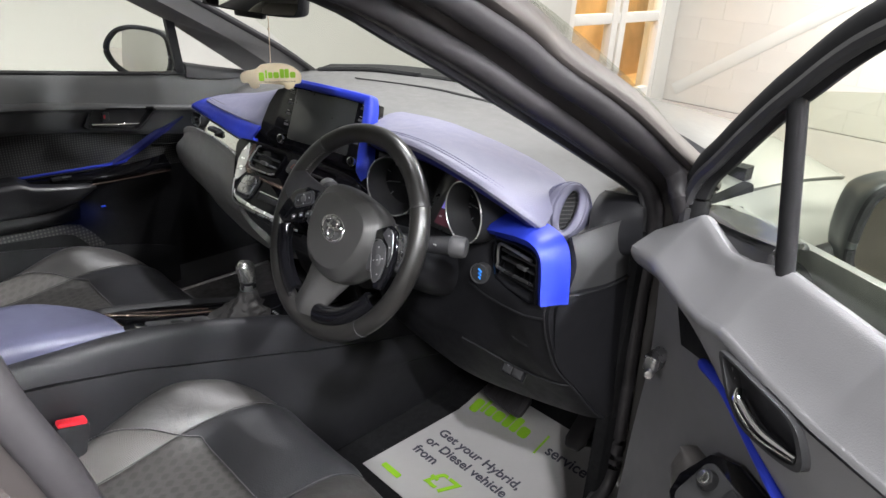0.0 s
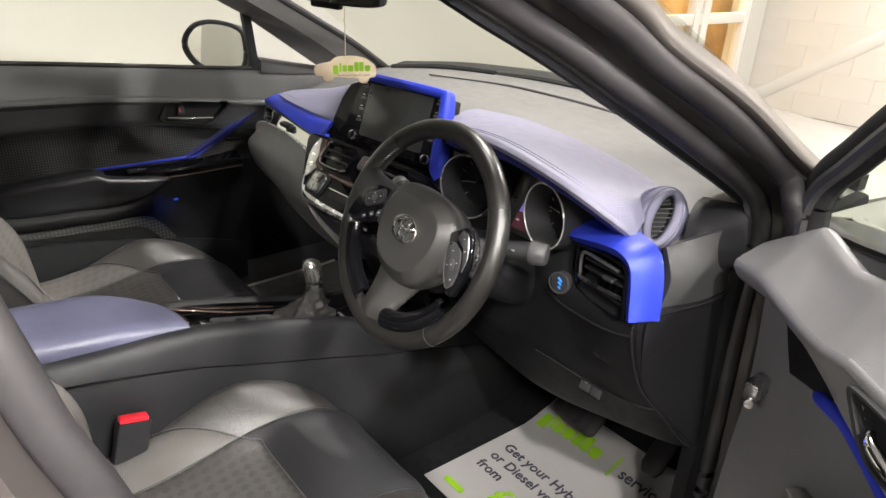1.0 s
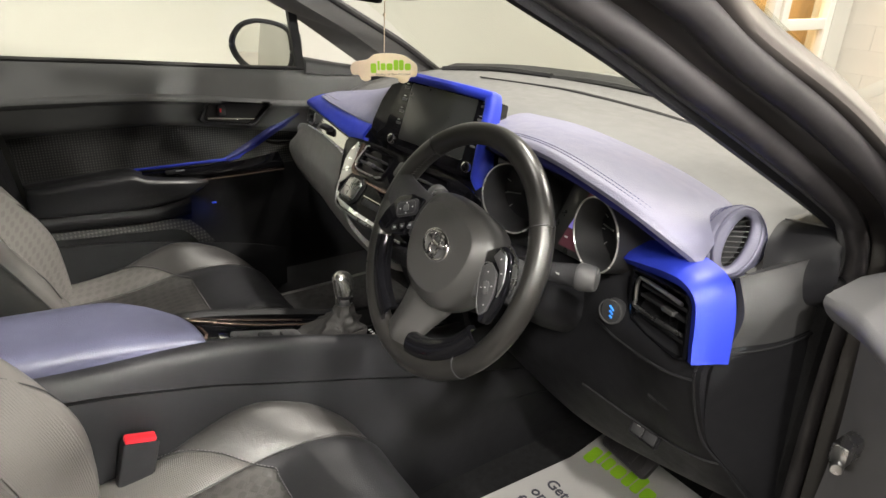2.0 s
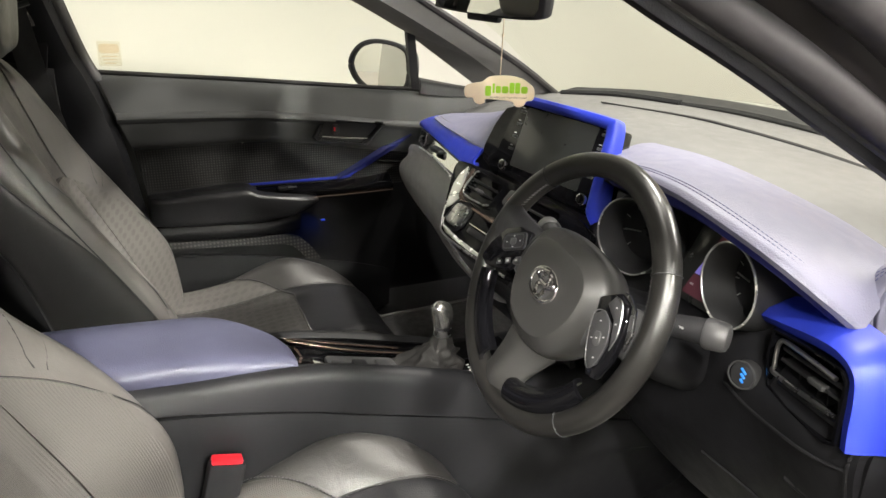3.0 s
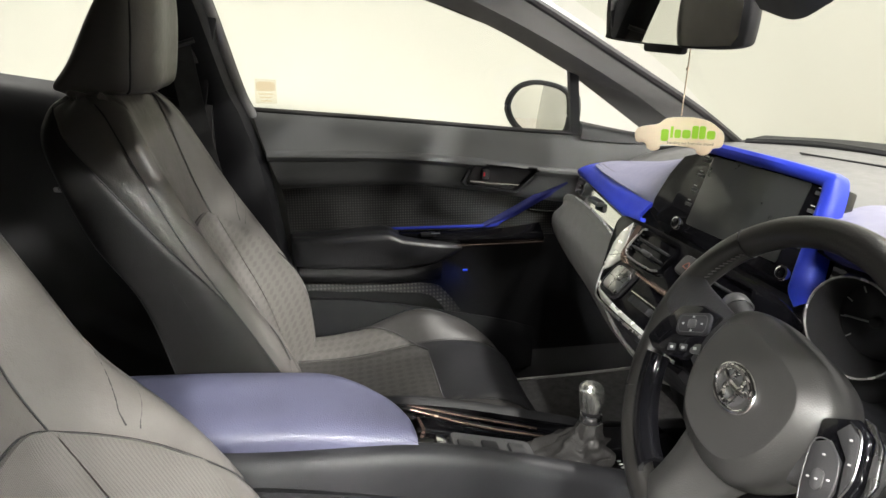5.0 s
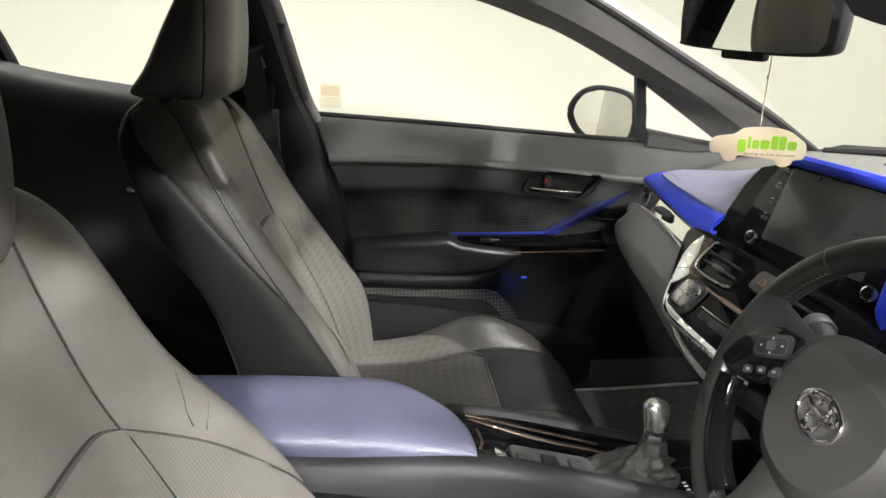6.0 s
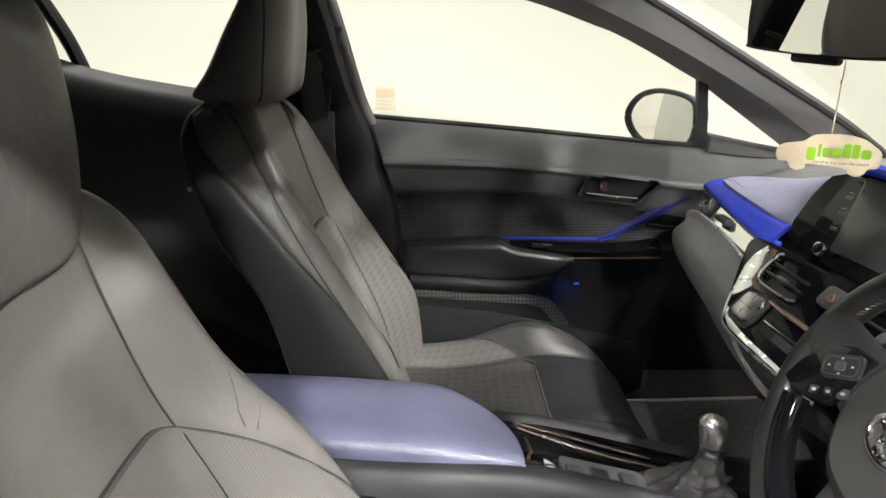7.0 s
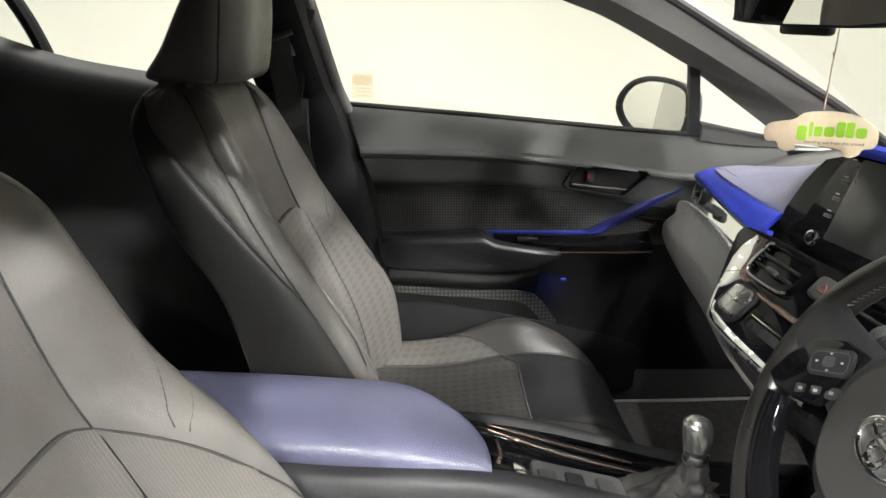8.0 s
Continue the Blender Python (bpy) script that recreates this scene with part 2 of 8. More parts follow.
STICKER_MAT = glassy("pale_see_through_sticker", (0.97, 0.95, 0.90), 0.02)
STICKER_INK = glassy("see_through_orange_ink", (0.97, 0.91, 0.84), 0.02)
WALL_CREAM = mat("cream_painted_wall", (0.56, 0.555, 0.515), 0.7, var=0.02, vscale=1.5, bump=0.15, bscale=90)
BLOCK_PAINT = mat("cream_painted_block", (0.57, 0.545, 0.495), 0.75, var=0.03, vscale=3, bump=0.4, bscale=120)
FLOOR_GREY = mat("grey_showroom_floor", (0.33, 0.30, 0.28), 0.35, var=0.08, vscale=2, bump=0.1, bscale=150)
WHITE_PAINT = mat("white_gloss_paint", (0.72, 0.71, 0.67), 0.35, var=0.02)
WARM_WOOD = mat("warm_lit_wood", (0.75, 0.52, 0.25), 0.5, var=0.25, vscale=3)
CEIL = mat("grey_ceiling", (0.42, 0.41, 0.40), 0.8, var=0.03)
AMBIENT_GLOW = glow("ambient_blue", (0.02, 0.08, 0.8), 0.12)
TRIP_GLOW = glow("trip_display_violet", (0.16, 0.13, 0.46), 0.6)
TRIP_RED = glow("trip_display_dim_red", (0.06, 0.018, 0.026), 0.5)
BLUE_GLOW = glow("start_button_blue", (0.03, 0.22, 0.7), 0.6)
ALLOY = mat("silver_alloy", (0.5, 0.5, 0.5), 0.3, metal=0.9)
TYRE = mat("tyre_rubber", (0.02, 0.02, 0.02), 0.85)

# ---- mesh helpers ----
V = Vector


def spl(pts, n, closed=False):
    """A smooth curve of n points through the given ones."""
    p = np.array([tuple(q) for q in pts], float)
    k = len(p)
    if k == 2 and not closed:
        return p[0] + (p[1] - p[0]) * np.linspace(0, 1, n)[:, None]
    ext = np.vstack([p[-1:], p, p[:2]]) if closed else np.vstack([2 * p[:1] - p[1:2], p, 2 * p[-1:] - p[-2:-1]])
    segs = k if closed else k - 1
    out = []
    for u in np.linspace(0, segs, n, endpoint=not closed):
        i = min(int(u), segs - 1)
        f = u - i
        a, b, c, d = ext[i], ext[i + 1], ext[i + 2], ext[i + 3]
        out.append(0.5 * (2 * b + (c - a) * f + (2 * a - 5 * b + 4 * c - d) * f * f + (3 * b - a - 3 * c + d) * f ** 3))
    return np.array(out)


def surf(ctrl, nu, nv):
    """A smooth grid of nu by nv points through rows of control points."""
    rows = np.array([spl(r, nv) for r in ctrl])
    return np.array([spl(rows[:, j], nu) for j in range(nv)]).transpose(1, 0, 2)


def normals_of(P):
    du, dv = np.gradient(P, axis=0), np.gradient(P, axis=1)
    n = np.cross(du, dv)
    return n / np.maximum(np.linalg.norm(n, axis=2, keepdims=True), 1e-9)


def grid_faces(nu, nv, off=0, wrap=False):
    f = []
    for i in range(nu - 1):
        for j in range(nv if wrap else nv - 1):
            k = (j + 1) % nv
            f.append((off + i * nv + j, off + i * nv + k, off + (i + 1) * nv + k, off + (i + 1) * nv + j))
    return f


def to_bm(verts, faces):
    bm = bmesh.new()
    vs = [bm.verts.new(tuple(v)) for v in verts]
    for f in faces:
        try:
            bm.faces.new([vs[i] for i in f])
        except ValueError:
            pass
    bmesh.ops.recalc_face_normals(bm, faces=bm.faces)
    return bm


def shell(P, thick):
    """A closed solid from a grid of points, thick metres deep along minus its normals."""
    nu, nv = P.shape[:2]
    Q = P - normals_of(P) * thick
    n = nu * nv
    f = grid_faces(nu, nv) + [tuple(reversed(q)) for q in grid_faces(nu, nv, n)]
    edge = [i * nv for i in range(nu)] + [(nu - 1) * nv + j for j in range(1, nv)] + [i * nv + nv - 1 for i in range(nu - 2, -1, -1)] + [j for j in range(nv - 2, 0, -1)]
    for a, b in zip(edge, edge[1:] + edge[:1]):
        f.append((a, b, n + b, n + a))
    return to_bm(np.vstack([P.reshape(-1, 3), Q.reshape(-1, 3)]), f)


def loft(rings, per, rows, caps=True):
    """A closed body through closed rings."""
    R = np.array([spl(r, per, closed=True) for r in rings])
    R = np.array([spl(R[:, j], rows) for j in range(per)]).transpose(1, 0, 2)
    f = grid_faces(rows, per, 0, True)
    if caps:
        f += [tuple(range(per)), tuple((rows - 1) * per + j for j in range(per))]
    return to_bm(R.reshape(-1, 3), f)


def tube(path, r, seg=10, n=None, closed=False, flat=1.0, up=(0, 0, 1)):
    """A round bar along a path; r is one radius or one for each given point; flat squeezes it along up."""
    k = n or max(8, len(path) * 6)
    p = spl(path, k, closed)
    rr = np.full(k, r) if np.isscalar(r) else np.interp(np.linspace(0, 1, k), np.linspace(0, 1, len(r)), r)
    verts = []
    for i in range(k):
        t = p[(i + 1) % k] - p[i - 1] if closed else p[min(i + 1, k - 1)] - p[max(i - 1, 0)]
        t = V(t).normalized()
        a = t.cross(V(up))
        a = a.normalized() if a.length > 1e-6 else V((1, 0, 0))
        b = a.cross(t).normalized()
        for j in range(seg):
            w = 2 * math.pi * j / seg
            verts.append(V(p[i]) + a * math.cos(w) * rr[i] + b * math.sin(w) * rr[i] * flat)
    f = grid_faces(k, seg, 0, True)
    if closed:
        f += [((k - 1) * seg + j, (k - 1) * seg + (j + 1) % seg, (j + 1) % seg, j) for j in range(seg)]
    else:
        f += [tuple(range(seg)), tuple((k - 1) * seg + j for j in range(seg))]
    return to_bm(verts, f)


def frame_m(o, u, v):
    """The matrix whose x and y axes lie along u and near v."""
    u = V(u).normalized()
    w = u.cross(V(v)).normalized()
    v = w.cross(u)
    return Matrix(((u.x, v.x, w.x, o[0]), (u.y, v.y, w.y, o[1]), (u.z, v.z, w.z, o[2]), (0, 0, 0, 1)))


def bevel(bm, r, seg=2):
    if r:
        es = [e for e in bm.edges if e.is_manifold and e.calc_face_angle(0) > radians(30)]
        bmesh.ops.bevel(bm, geom=es, offset=r, segments=seg, affect="EDGES", profile=0.5, clamp_overlap=True)
    return bm


def prism(poly, m, depth, r=0.0, seg=2):
    """A flat polygon in the xy plane of m, from z = 0 to z = depth, with its edges rounded."""
    n = len(poly)
    verts = [m @ V((x, y, 0)) for x, y in poly] + [m @ V((x, y, depth)) for x, y in poly]
    f = [tuple(range(n))[::-1], tuple(range(n, 2 * n))] + [(i, (i + 1) % n, n + (i + 1) % n, n + i) for i in range(n)]
    return bevel(to_bm(verts, f), r, seg)


def rbox(c, size, r, m=None, seg=2):
    bm = bmesh.new()
    bmesh.ops.create_cube(bm, size=1.0)
    bmesh.ops.scale(bm, vec=size, verts=bm.verts)
    bevel(bm, r, seg)
    bmesh.ops.transform(bm, matrix=Matrix.Translation(c) @ (m or Matrix()), verts=bm.verts)
    return bm


def disc(c, axis, r, h, r2=None, seg=28, rnd=0.0):
    """A round plug of radius r at c, h long along the axis, r2 at its far end."""
    bm = bmesh.new()
    bmesh.ops.create_cone(bm, cap_ends=True, segments=seg, radius1=r, radius2=r if r2 is None else r2, depth=h)
    bevel(bm, rnd, 2)
    q = V(axis).to_track_quat("Z", "Y").to_matrix().to_4x4()
    bmesh.ops.transform(bm, matrix=Matrix.Translation(V(c) + V(axis).normalized() * h / 2) @ q, verts=bm.verts)
    return bm


def rounded(w, h, r, k=5, cx=0.0, cy=0.0):
    """A rectangle w by h with round corners, as a list of points."""
    out = []
    for sx, sy, a in ((1, 1, 0), (-1, 1, 90), (-1, -1, 180), (1, -1, 270)):
        for i in range(k + 1):
            b = radians(a + 90 * i / k)
            out.append((cx + sx * (w / 2 - r) + r * math.cos(b), cy + sy * (h / 2 - r) + r * math.sin(b)))
    return out


def part(name, bm, material, parent=None, label="", angle=38):
    """Links a bmesh as one smooth-shaded mesh under a thing or a part; its points are in the world."""
    me = bpy.data.meshes.new(name)
    bm.to_mesh(me)
    bm.free()
    me.materials.append(material)
    me.polygons.foreach_set("use_smooth", [True] * len(me.polygons))
    me.set_sharp_from_angle(angle=radians(angle))
    ob = new(name, me)
    if parent is not None:
        ob.parent = parent
        if parent.parent is None and parent.data is None:
            ob.location = -parent.location
    return tagged(ob, label) if label else ob


def thing(name, base, label, category, group="", kind=""):
    ob = new(name)
    ob.empty_display_size = 0.05
    ob.location = base
    return tagged(ob, label, category, group, kind)


def setting(name, bm, material, label, category="", angle=38):
    return tagged(part(name, bm, material, None, "", angle), label, category, kind="structure")


def lettering(text, size, m, material, name, parent, depth=0.0006, align="LEFT", bold=0.0):
    """Writing in the built-in font in the xy plane of m."""
    cu = bpy.data.curves.new("writing", "FONT")
    cu.body, cu.size, cu.extrude, cu.align_x, cu.offset = text, size, depth, align, bold
    tmp = bpy.data.objects.new("writing", cu)
    me = bpy.data.meshes.new_from_object(tmp)
    bm = bmesh.new()
    bm.from_mesh(me)
    bmesh.ops.transform(bm, matrix=m, verts=bm.verts)
    bpy.data.objects.remove(tmp)
    bpy.data.meshes.remove(me)
    return part(name, bm, material, parent)


def mirrored(pts):
    return [(-x, y, z) for x, y, z in pts]


def strip(a, b, n=24, thick=0.004):
    """A ribbon between two curves."""
    return shell(np.array([spl(a, n), spl(b, n)]), thick)


def dashes(pts, r=0.0007, dash=0.0036, gap=0.0026):
    """Single stitches laid along a curve, in one mesh."""
    p = spl(pts, max(40, len(pts) * 6))
    d = np.concatenate([[0], np.cumsum(np.linalg.norm(np.diff(p, axis=0), axis=1))])
    verts, faces = [], []
    u = 0.0
    while u + dash < d[-1]:
        a, b = (V([float(np.interp(w, d, p[:, k])) for k in range(3)]) for w in (u, u + dash))
        t = (b - a).normalized()
        n = t.orthogonal().normalized()
        m = t.cross(n)
        o = len(verts)
        for q in (a, b):
            for k in range(4):
                w = math.pi / 2 * k
                verts.append(q + n * math.cos(w) * r + m * math.sin(w) * r)
        faces += [(o + k, o + (k + 1) % 4, o + 4 + (k + 1) % 4, o + 4 + k) for k in range(4)] + [(o, o + 1, o + 2, o + 3), (o + 4, o + 5, o + 6, o + 7)]
        u += dash + gap
    return to_bm(verts, faces)

# ---- showroom ----
def wall_block(name, x0, x1, y0, y1, z0, z1, material, label):
    return setting(name, rbox(((x0 + x1) / 2, (y0 + y1) / 2, (z0 + z1) / 2), (x1 - x0, y1 - y0, z1 - z0), 0.0), material, label, "wall")


CEIL_Z = 3.5
setting("floor", rbox((2.5, -0.5, -0.05), (9.8, 13.4, 0.1), 0.0), FLOOR_GREY, "smooth grey painted showroom floor", "floor")
setting("ceiling", rbox((2.5, -0.5, CEIL_Z + 0.05), (9.8, 13.4, 0.1), 0.0), CEIL, "pale grey showroom ceiling", "ceiling")
wall_left = wall_block("wall_left", -2.4, -2.2, -7.2, 4.30, 0, CEIL_Z, WALL_CREAM, "smooth cream painted showroom wall")
wall_block("wall_left_end", -2.4, -2.2, 5.92, 6.2, 0, CEIL_Z, WALL_CREAM, "smooth cream painted wall by the corner")
wall_block("wall_left_head", -2.4, -2.2, 4.30, 5.92, 2.2, CEIL_Z, WALL_CREAM, "smooth cream painted wall over the glazed door")
wall_front = wall_block("wall_front", -2.4, 7.4, 6.215, 6.4, 0, CEIL_Z, BLOCK_PAINT, "cream painted concrete block wall")
wall_block("wall_back", -2.4, 7.4, -7.4, -7.2, 0, CEIL_Z, WALL_CREAM, "cream painted back wall")
wall_block("wall_right", 7.2, 7.4, -7.2, 6.2, 0, CEIL_Z, WALL_CREAM, "cream painted side wall")
# panel joints of the smooth wall
for jy in (3.62, 3.72):
    part("cover_strip", rbox((-2.196, jy, 1.75), (0.012, 0.03, 3.4), 0.003), WALL_CREAM, wall_left)

# glazed white door in the corner, a warm lit room behind it
door = tagged(new("door_1"), "white glazed double door with a warm lit room behind", "door", kind="structure")
door.location = (-2.25, 5.1, 0)
for dy in (4.33, 5.03, 5.17, 5.89):
    part("stile", rbox((-2.25, dy, 1.1), (0.09, 0.10, 2.2), 0.008), WHITE_PAINT, door)
for z in (0.08, 0.86, 1.55, 2.15):
    part("rail", rbox((-2.25, 5.11, z), (0.07, 1.50, 0.09 if z > 0.1 else 0.18), 0.006), WHITE_PAINT, door)
for y in (4.68, 5.53):
    for z0, z1 in ((0.18, 0.81), (0.91, 1.50), (1.60, 2.10)):
        part("pane", rbox((-2.26, y, (z0 + z1) / 2), (0.006, 0.62, z1 - z0), 0.0), GLASS, door).visible_shadow = False
room = setting("room_behind_door", rbox((-3.3, 5.9, 1.6), (0.05, 5.6, 3.2), 0.0), WARM_WOOD, "warm lit timber panelling behind the glazed door", "wall")
wall_block("room_floor", -3.3, -2.4, 3.1, 8.7, -0.05, 0.0, WARM_WOOD, "timber floor behind the glazed door")
area_lamp("room_light", -2.75, 5.9, 3.1, 0.4, 3.0, 190, (1.0, 0.80, 0.52)).rotation_euler = (0, radians(14), 0)
# flat band that stands in for a soft diagonal shadow on the block wall
part("diagonal_shadow_band", tube([(-2.1, 6.208, 0.12), (-0.2, 6.208, 1.42)], 0.06, 8, flat=0.12, up=(0, 1, 0)), WALL_CREAM, wall_front, "flat cream band standing in for a soft diagonal shadow")

# painted blocks of the end wall, laid in courses with recessed joints
blk = rbox((0, 0, 0), (0.4385, 0.006, 0.2136), 0.0015, seg=1)
blk_me = bpy.data.meshes.new("block")
blk.to_mesh(blk_me)
blk.free()
blk_me.materials.append(BLOCK_PAINT)
for row in range(12):
    for col in range(23):
        bo = new("block", blk_me)
        bo.location = (-1.97 + 0.44 * col - (0.22 if row % 2 else 0.0) + 0.02, 6.2145 - 0.0004 * ((row * 7 + col * 3) % 3), 0.108 + 0.215 * row)
        if bo.location.x < 5.6:
            bo.parent = wall_front
        else:
            bpy.data.objects.remove(bo)
# housings of the added ceiling lights
for lx, ly, lsx, lsy, lw, la, lt in LAMPS:
    lamp = thing("added_ceiling_lamp", (lx, ly, CEIL_Z), "white rectangular ceiling light panel, added unseen to light the car and walls", "lamp", "ceiling lamps")
    part("housing", rbox((lx, ly, CEIL_Z - 0.02), (lsx + 0.06, lsy + 0.06, 0.03), 0.005), WHITE_PAINT, lamp)

# ---- car body ----
body = thing("car_body", (0, 0.5, 0), "pale silver five-door crossover car body with its driver door open", "car")
# body centre line of the roof side rail over the doors, passenger side; the driver side mirrors it
RAIL = [(-0.748, 0.47, 0.985), (-0.755, 0.25, 1.135), (-0.71, 0.19, 1.165), (-0.655, -0.017, 1.262), (-0.615, -0.243, 1.33), (-0.60, -0.60, 1.385), (-0.60, -1.0, 1.39), (-0.62, -1.45, 1.33)]
SCREEN_EDGE = [(-0.70, 0.70, 0.972), (-0.664, 0.60, 1.030), (-0.654, 0.525, 1.076), (-0.640, 0.383, 1.152), (-0.607, 0.139, 1.280), (-0.56, -0.02, 1.356), (-0.50, -0.12, 1.41)]


def off(pts, dx, dy, dz):
    return [(x + dx, y + dy, z + dz) for x, y, z in pts]


PIL_IN = RAIL[:6]
PIL_SC = spl(SCREEN_EDGE, 6).tolist()
PIL_CR = [(a[0] * 0.58 + b[0] * 0.42 + 0.02, a[1] * 0.58 + b[1] * 0.42 - 0.012, a[2] * 0.58 + b[2] * 0.42 - 0.012) for a, b in zip(PIL_SC, PIL_IN)]


def between(p, q, k):
    return [tuple(c + (d - c) * k for c, d in zip(a, b)) for a, b in zip(p, q)]


# paler than the driver side trim: the light on it is in the colour
part("pillar_trim", shell(surf([PIL_SC, between(PIL_SC, PIL_CR, 0.88), PIL_CR, between(PIL_CR, PIL_IN, 0.12), PIL_IN], 20, 30), -0.02), DASH_GREY, body, "front pillar trim, toned for how its side is lit")
# driver side: trim, seal, painted jamb, outer seal and outer skin lie side by side from the opening's edge outwards
DL = [(0.725, 0.378, 0.998), (0.712, 0.322, 1.036), (0.695, 0.15, 1.130), (0.685, 0.04, 1.188), (0.660, -0.115, 1.268), (0.615, -0.25, 1.330), (0.600, -0.60, 1.385)]
DO = [(0.850, 0.37, 1.060), (0.820, 0.300, 1.112), (0.778, 0.205, 1.188), (0.740, 0.085, 1.256), (0.736, 0.005, 1.302), (0.735, -0.20, 1.375), (0.712, -0.60, 1.450)]


def dside(k, dx=0.0, dy=0.0, dz=0.0):
    return [tuple(a + (b - a) * k + d for a, b, d in zip(p, q, (dx, dy, dz))) for p, q in zip(DL, DO)]


PD_SC = spl(mirrored(SCREEN_EDGE), 7).tolist()
# the same trim in near black: this side's shade is in the colour
part("pillar_trim", shell(surf([PD_SC, [((a[0] + b[0]) / 2 - 0.02, (a[1] + b[1]) / 2 - 0.02, (a[2] + b[2]) / 2 - 0.012) for a, b in zip(PD_SC, DL)], DL, dside(0.22, 0, -0.004, 0.0)], 10, 40), 0.02), KNEE, body, "front pillar trim, toned for how its side is lit")
# headliner and roof skin
HL = []
for y, z, w in ((-0.10, 1.415, 0.52), (-0.4, 1.425, 0.585), (-0.9, 1.43, 0.60), (-1.5, 1.40, 0.58), (-2.1, 1.31, 0.54)):
    HL.append([(-w, y - 0.02, z - 0.035), (-w * 0.6, y, z + 0.02), (0, y + 0.04 * (y > -0.2), z + 0.04), (w * 0.6, y, z + 0.02), (w, y - 0.02, z - 0.035)])
part("headliner", shell(surf(HL, 20, 24), 0.012), HEADLINER, body, "black cloth headliner")
part("roof", shell(surf([off(r, 0, 0, 0.045) for r in HL], 20, 24), -0.02), PAINT, body, "pale silver roof")
# roof rail trims and door seals
part("rail_trim", shell(surf([off(RAIL[3:], 0.0, 0, 0), off(RAIL[3:], 0.05, 0, 0.045), off(RAIL[3:], 0.08, 0, 0.06)], 6, 30), 0.015), HEADLINER, body)
part("rail_trim", shell(surf([off(mirrored(RAIL[3:]), 0.0, 0, 0), off(mirrored(RAIL[3:]), -0.05, 0, 0.045), off(mirrored(RAIL[3:]), -0.08, 0, 0.06)], 6, 30), -0.015), HEADLINER, body)
# the opening's front edge bends from the sloping pillar into the upright jamb where the open door hangs
JAMB = [(0.752, 0.352, 1.020), (0.756, 0.367, 0.975), (0.758, 0.364, 0.90), (0.759, 0.362, 0.84), (0.762, 0.364, 0.73), (0.764, 0.370, 0.60), (0.765, 0.374, 0.50), (0.765, 0.355, 0.41), (0.765, 0.20, 0.36)]
part("inner_seal", tube(dside(0.30)[:0:-1] + JAMB, 0.0145, 10, 110), RUBBER, body, "black rubber door opening seal")
part("seal_lip", tube(dside(0.19, 0, -0.006, 0)[:0:-1] + off(JAMB, -0.012, -0.012, 0), 0.005, 8, 110), PLASTIC_GREY, body, "grey lip of the door opening seal")
part("jamb_flange", shell(surf([dside(0.36, 0, 0.008, -0.004)[:0:-1] + off(JAMB, 0.012, 0.008, 0), dside(0.50)[:0:-1] + off(JAMB, 0.032, 0.012, 0), dside(0.62)[:0:-1] + off(JAMB, 0.052, 0.012, 0), dside(0.70, 0, 0.02, -0.01)[:0:-1] + off(JAMB, 0.075, 0.05, 0)], 10, 80), -0.006), PAINT_JAMB, body, "dark bronze painted door jamb")
part("outer_seal", tube(dside(0.74, 0.0, 0.004, 0.0)[:0:-1] + [(0.820, 0.300, 1.055), (0.826, 0.330, 0.99), (0.828, 0.356, 0.90), (0.826, 0.372, 0.70), (0.826, 0.380, 0.45)], 0.0165, 10, 90), RUBBER, body, "black rubber outer seal")
part("outer_pillar", shell(surf([dside(0.86, 0, 0.012, -0.004), dside(0.98), dside(1.0, -0.01, 0.02, 0.006), dside(1.0, -0.04, 0.055, 0.016)], 10, 50), 0.012), PILLAR_DARKENED, body, "outer windscreen pillar, body paint darkened for shade and reflections")
part("outer_pillar", shell(surf([off(RAIL[:6], -0.05, 0.03, 0.05), off(RAIL[:6], -0.062, 0.05, 0.058), off(RAIL[:6], -0.055, 0.08, 0.07), off(RAIL[:6], -0.03, 0.11, 0.075)], 10, 40), -0.02), PAINT, body)
# door striker
striker = part("door_check", rbox((0.842, 0.285, 0.785), (0.022, 0.045, 0.030), 0.005), SILVER, body, "bright steel door check bracket")
part("bolt", disc((0.845, 0.262, 0.772), (0.4, -0.9, 0.1), 0.008, 0.010, 0.007, 12, 0.001), SILVER, striker, "bright steel bolt")
# middle pillar on the driver side
BP = [(0.70, -0.62, 1.40), (0.745, -0.60, 1.25), (0.785, -0.567, 1.10), (0.80, -0.53, 0.95), (0.80, -0.51, 0.60), (0.79, -0.50, 0.36)]
part("inner_seal", tube(BP, 0.016, 10, 40), RUBBER, body)
part("middle_pillar", shell(surf([off(BP, 0.01, -0.012, 0), off(BP, 0.04, -0.03, 0), off(BP, 0.05, -0.12, 0), off(BP, 0.04, -0.2, 0)], 8, 24), 0.03), PILLAR_DARKENED, body, "middle door pillar, body paint darkened for shade")
part("pillar_trim", shell(surf([off(BP, -0.01, -0.012, 0), off(BP, -0.05, -0.05, 0), off(BP, -0.06, -0.16, 0)], 6, 24), -0.02), PLASTIC, body)
# outer skin and kick panel of the passenger side
part("door_skin", shell(surf([[(-0.77, y, z) for y, z in ((0.62, 0.96), (0.3, 0.985), (-0.2, 1.015), (-0.6, 1.05), (-1.2, 1.13), (-1.7, 1.28))], [(-0.84, y, 0.85) for y in (0.62, 0.3, -0.2, -0.6, -1.2, -1.7)], [(-0.86, y, 0.6) for y in (0.62, 0.3, -0.2, -0.6, -1.2, -1.7)], [(-0.83, y, 0.24) for y in (0.62, 0.3, -0.2, -0.6, -1.2, -1.7)]], 14, 24), -0.02), PAINT, body, "pale silver outer side skin")
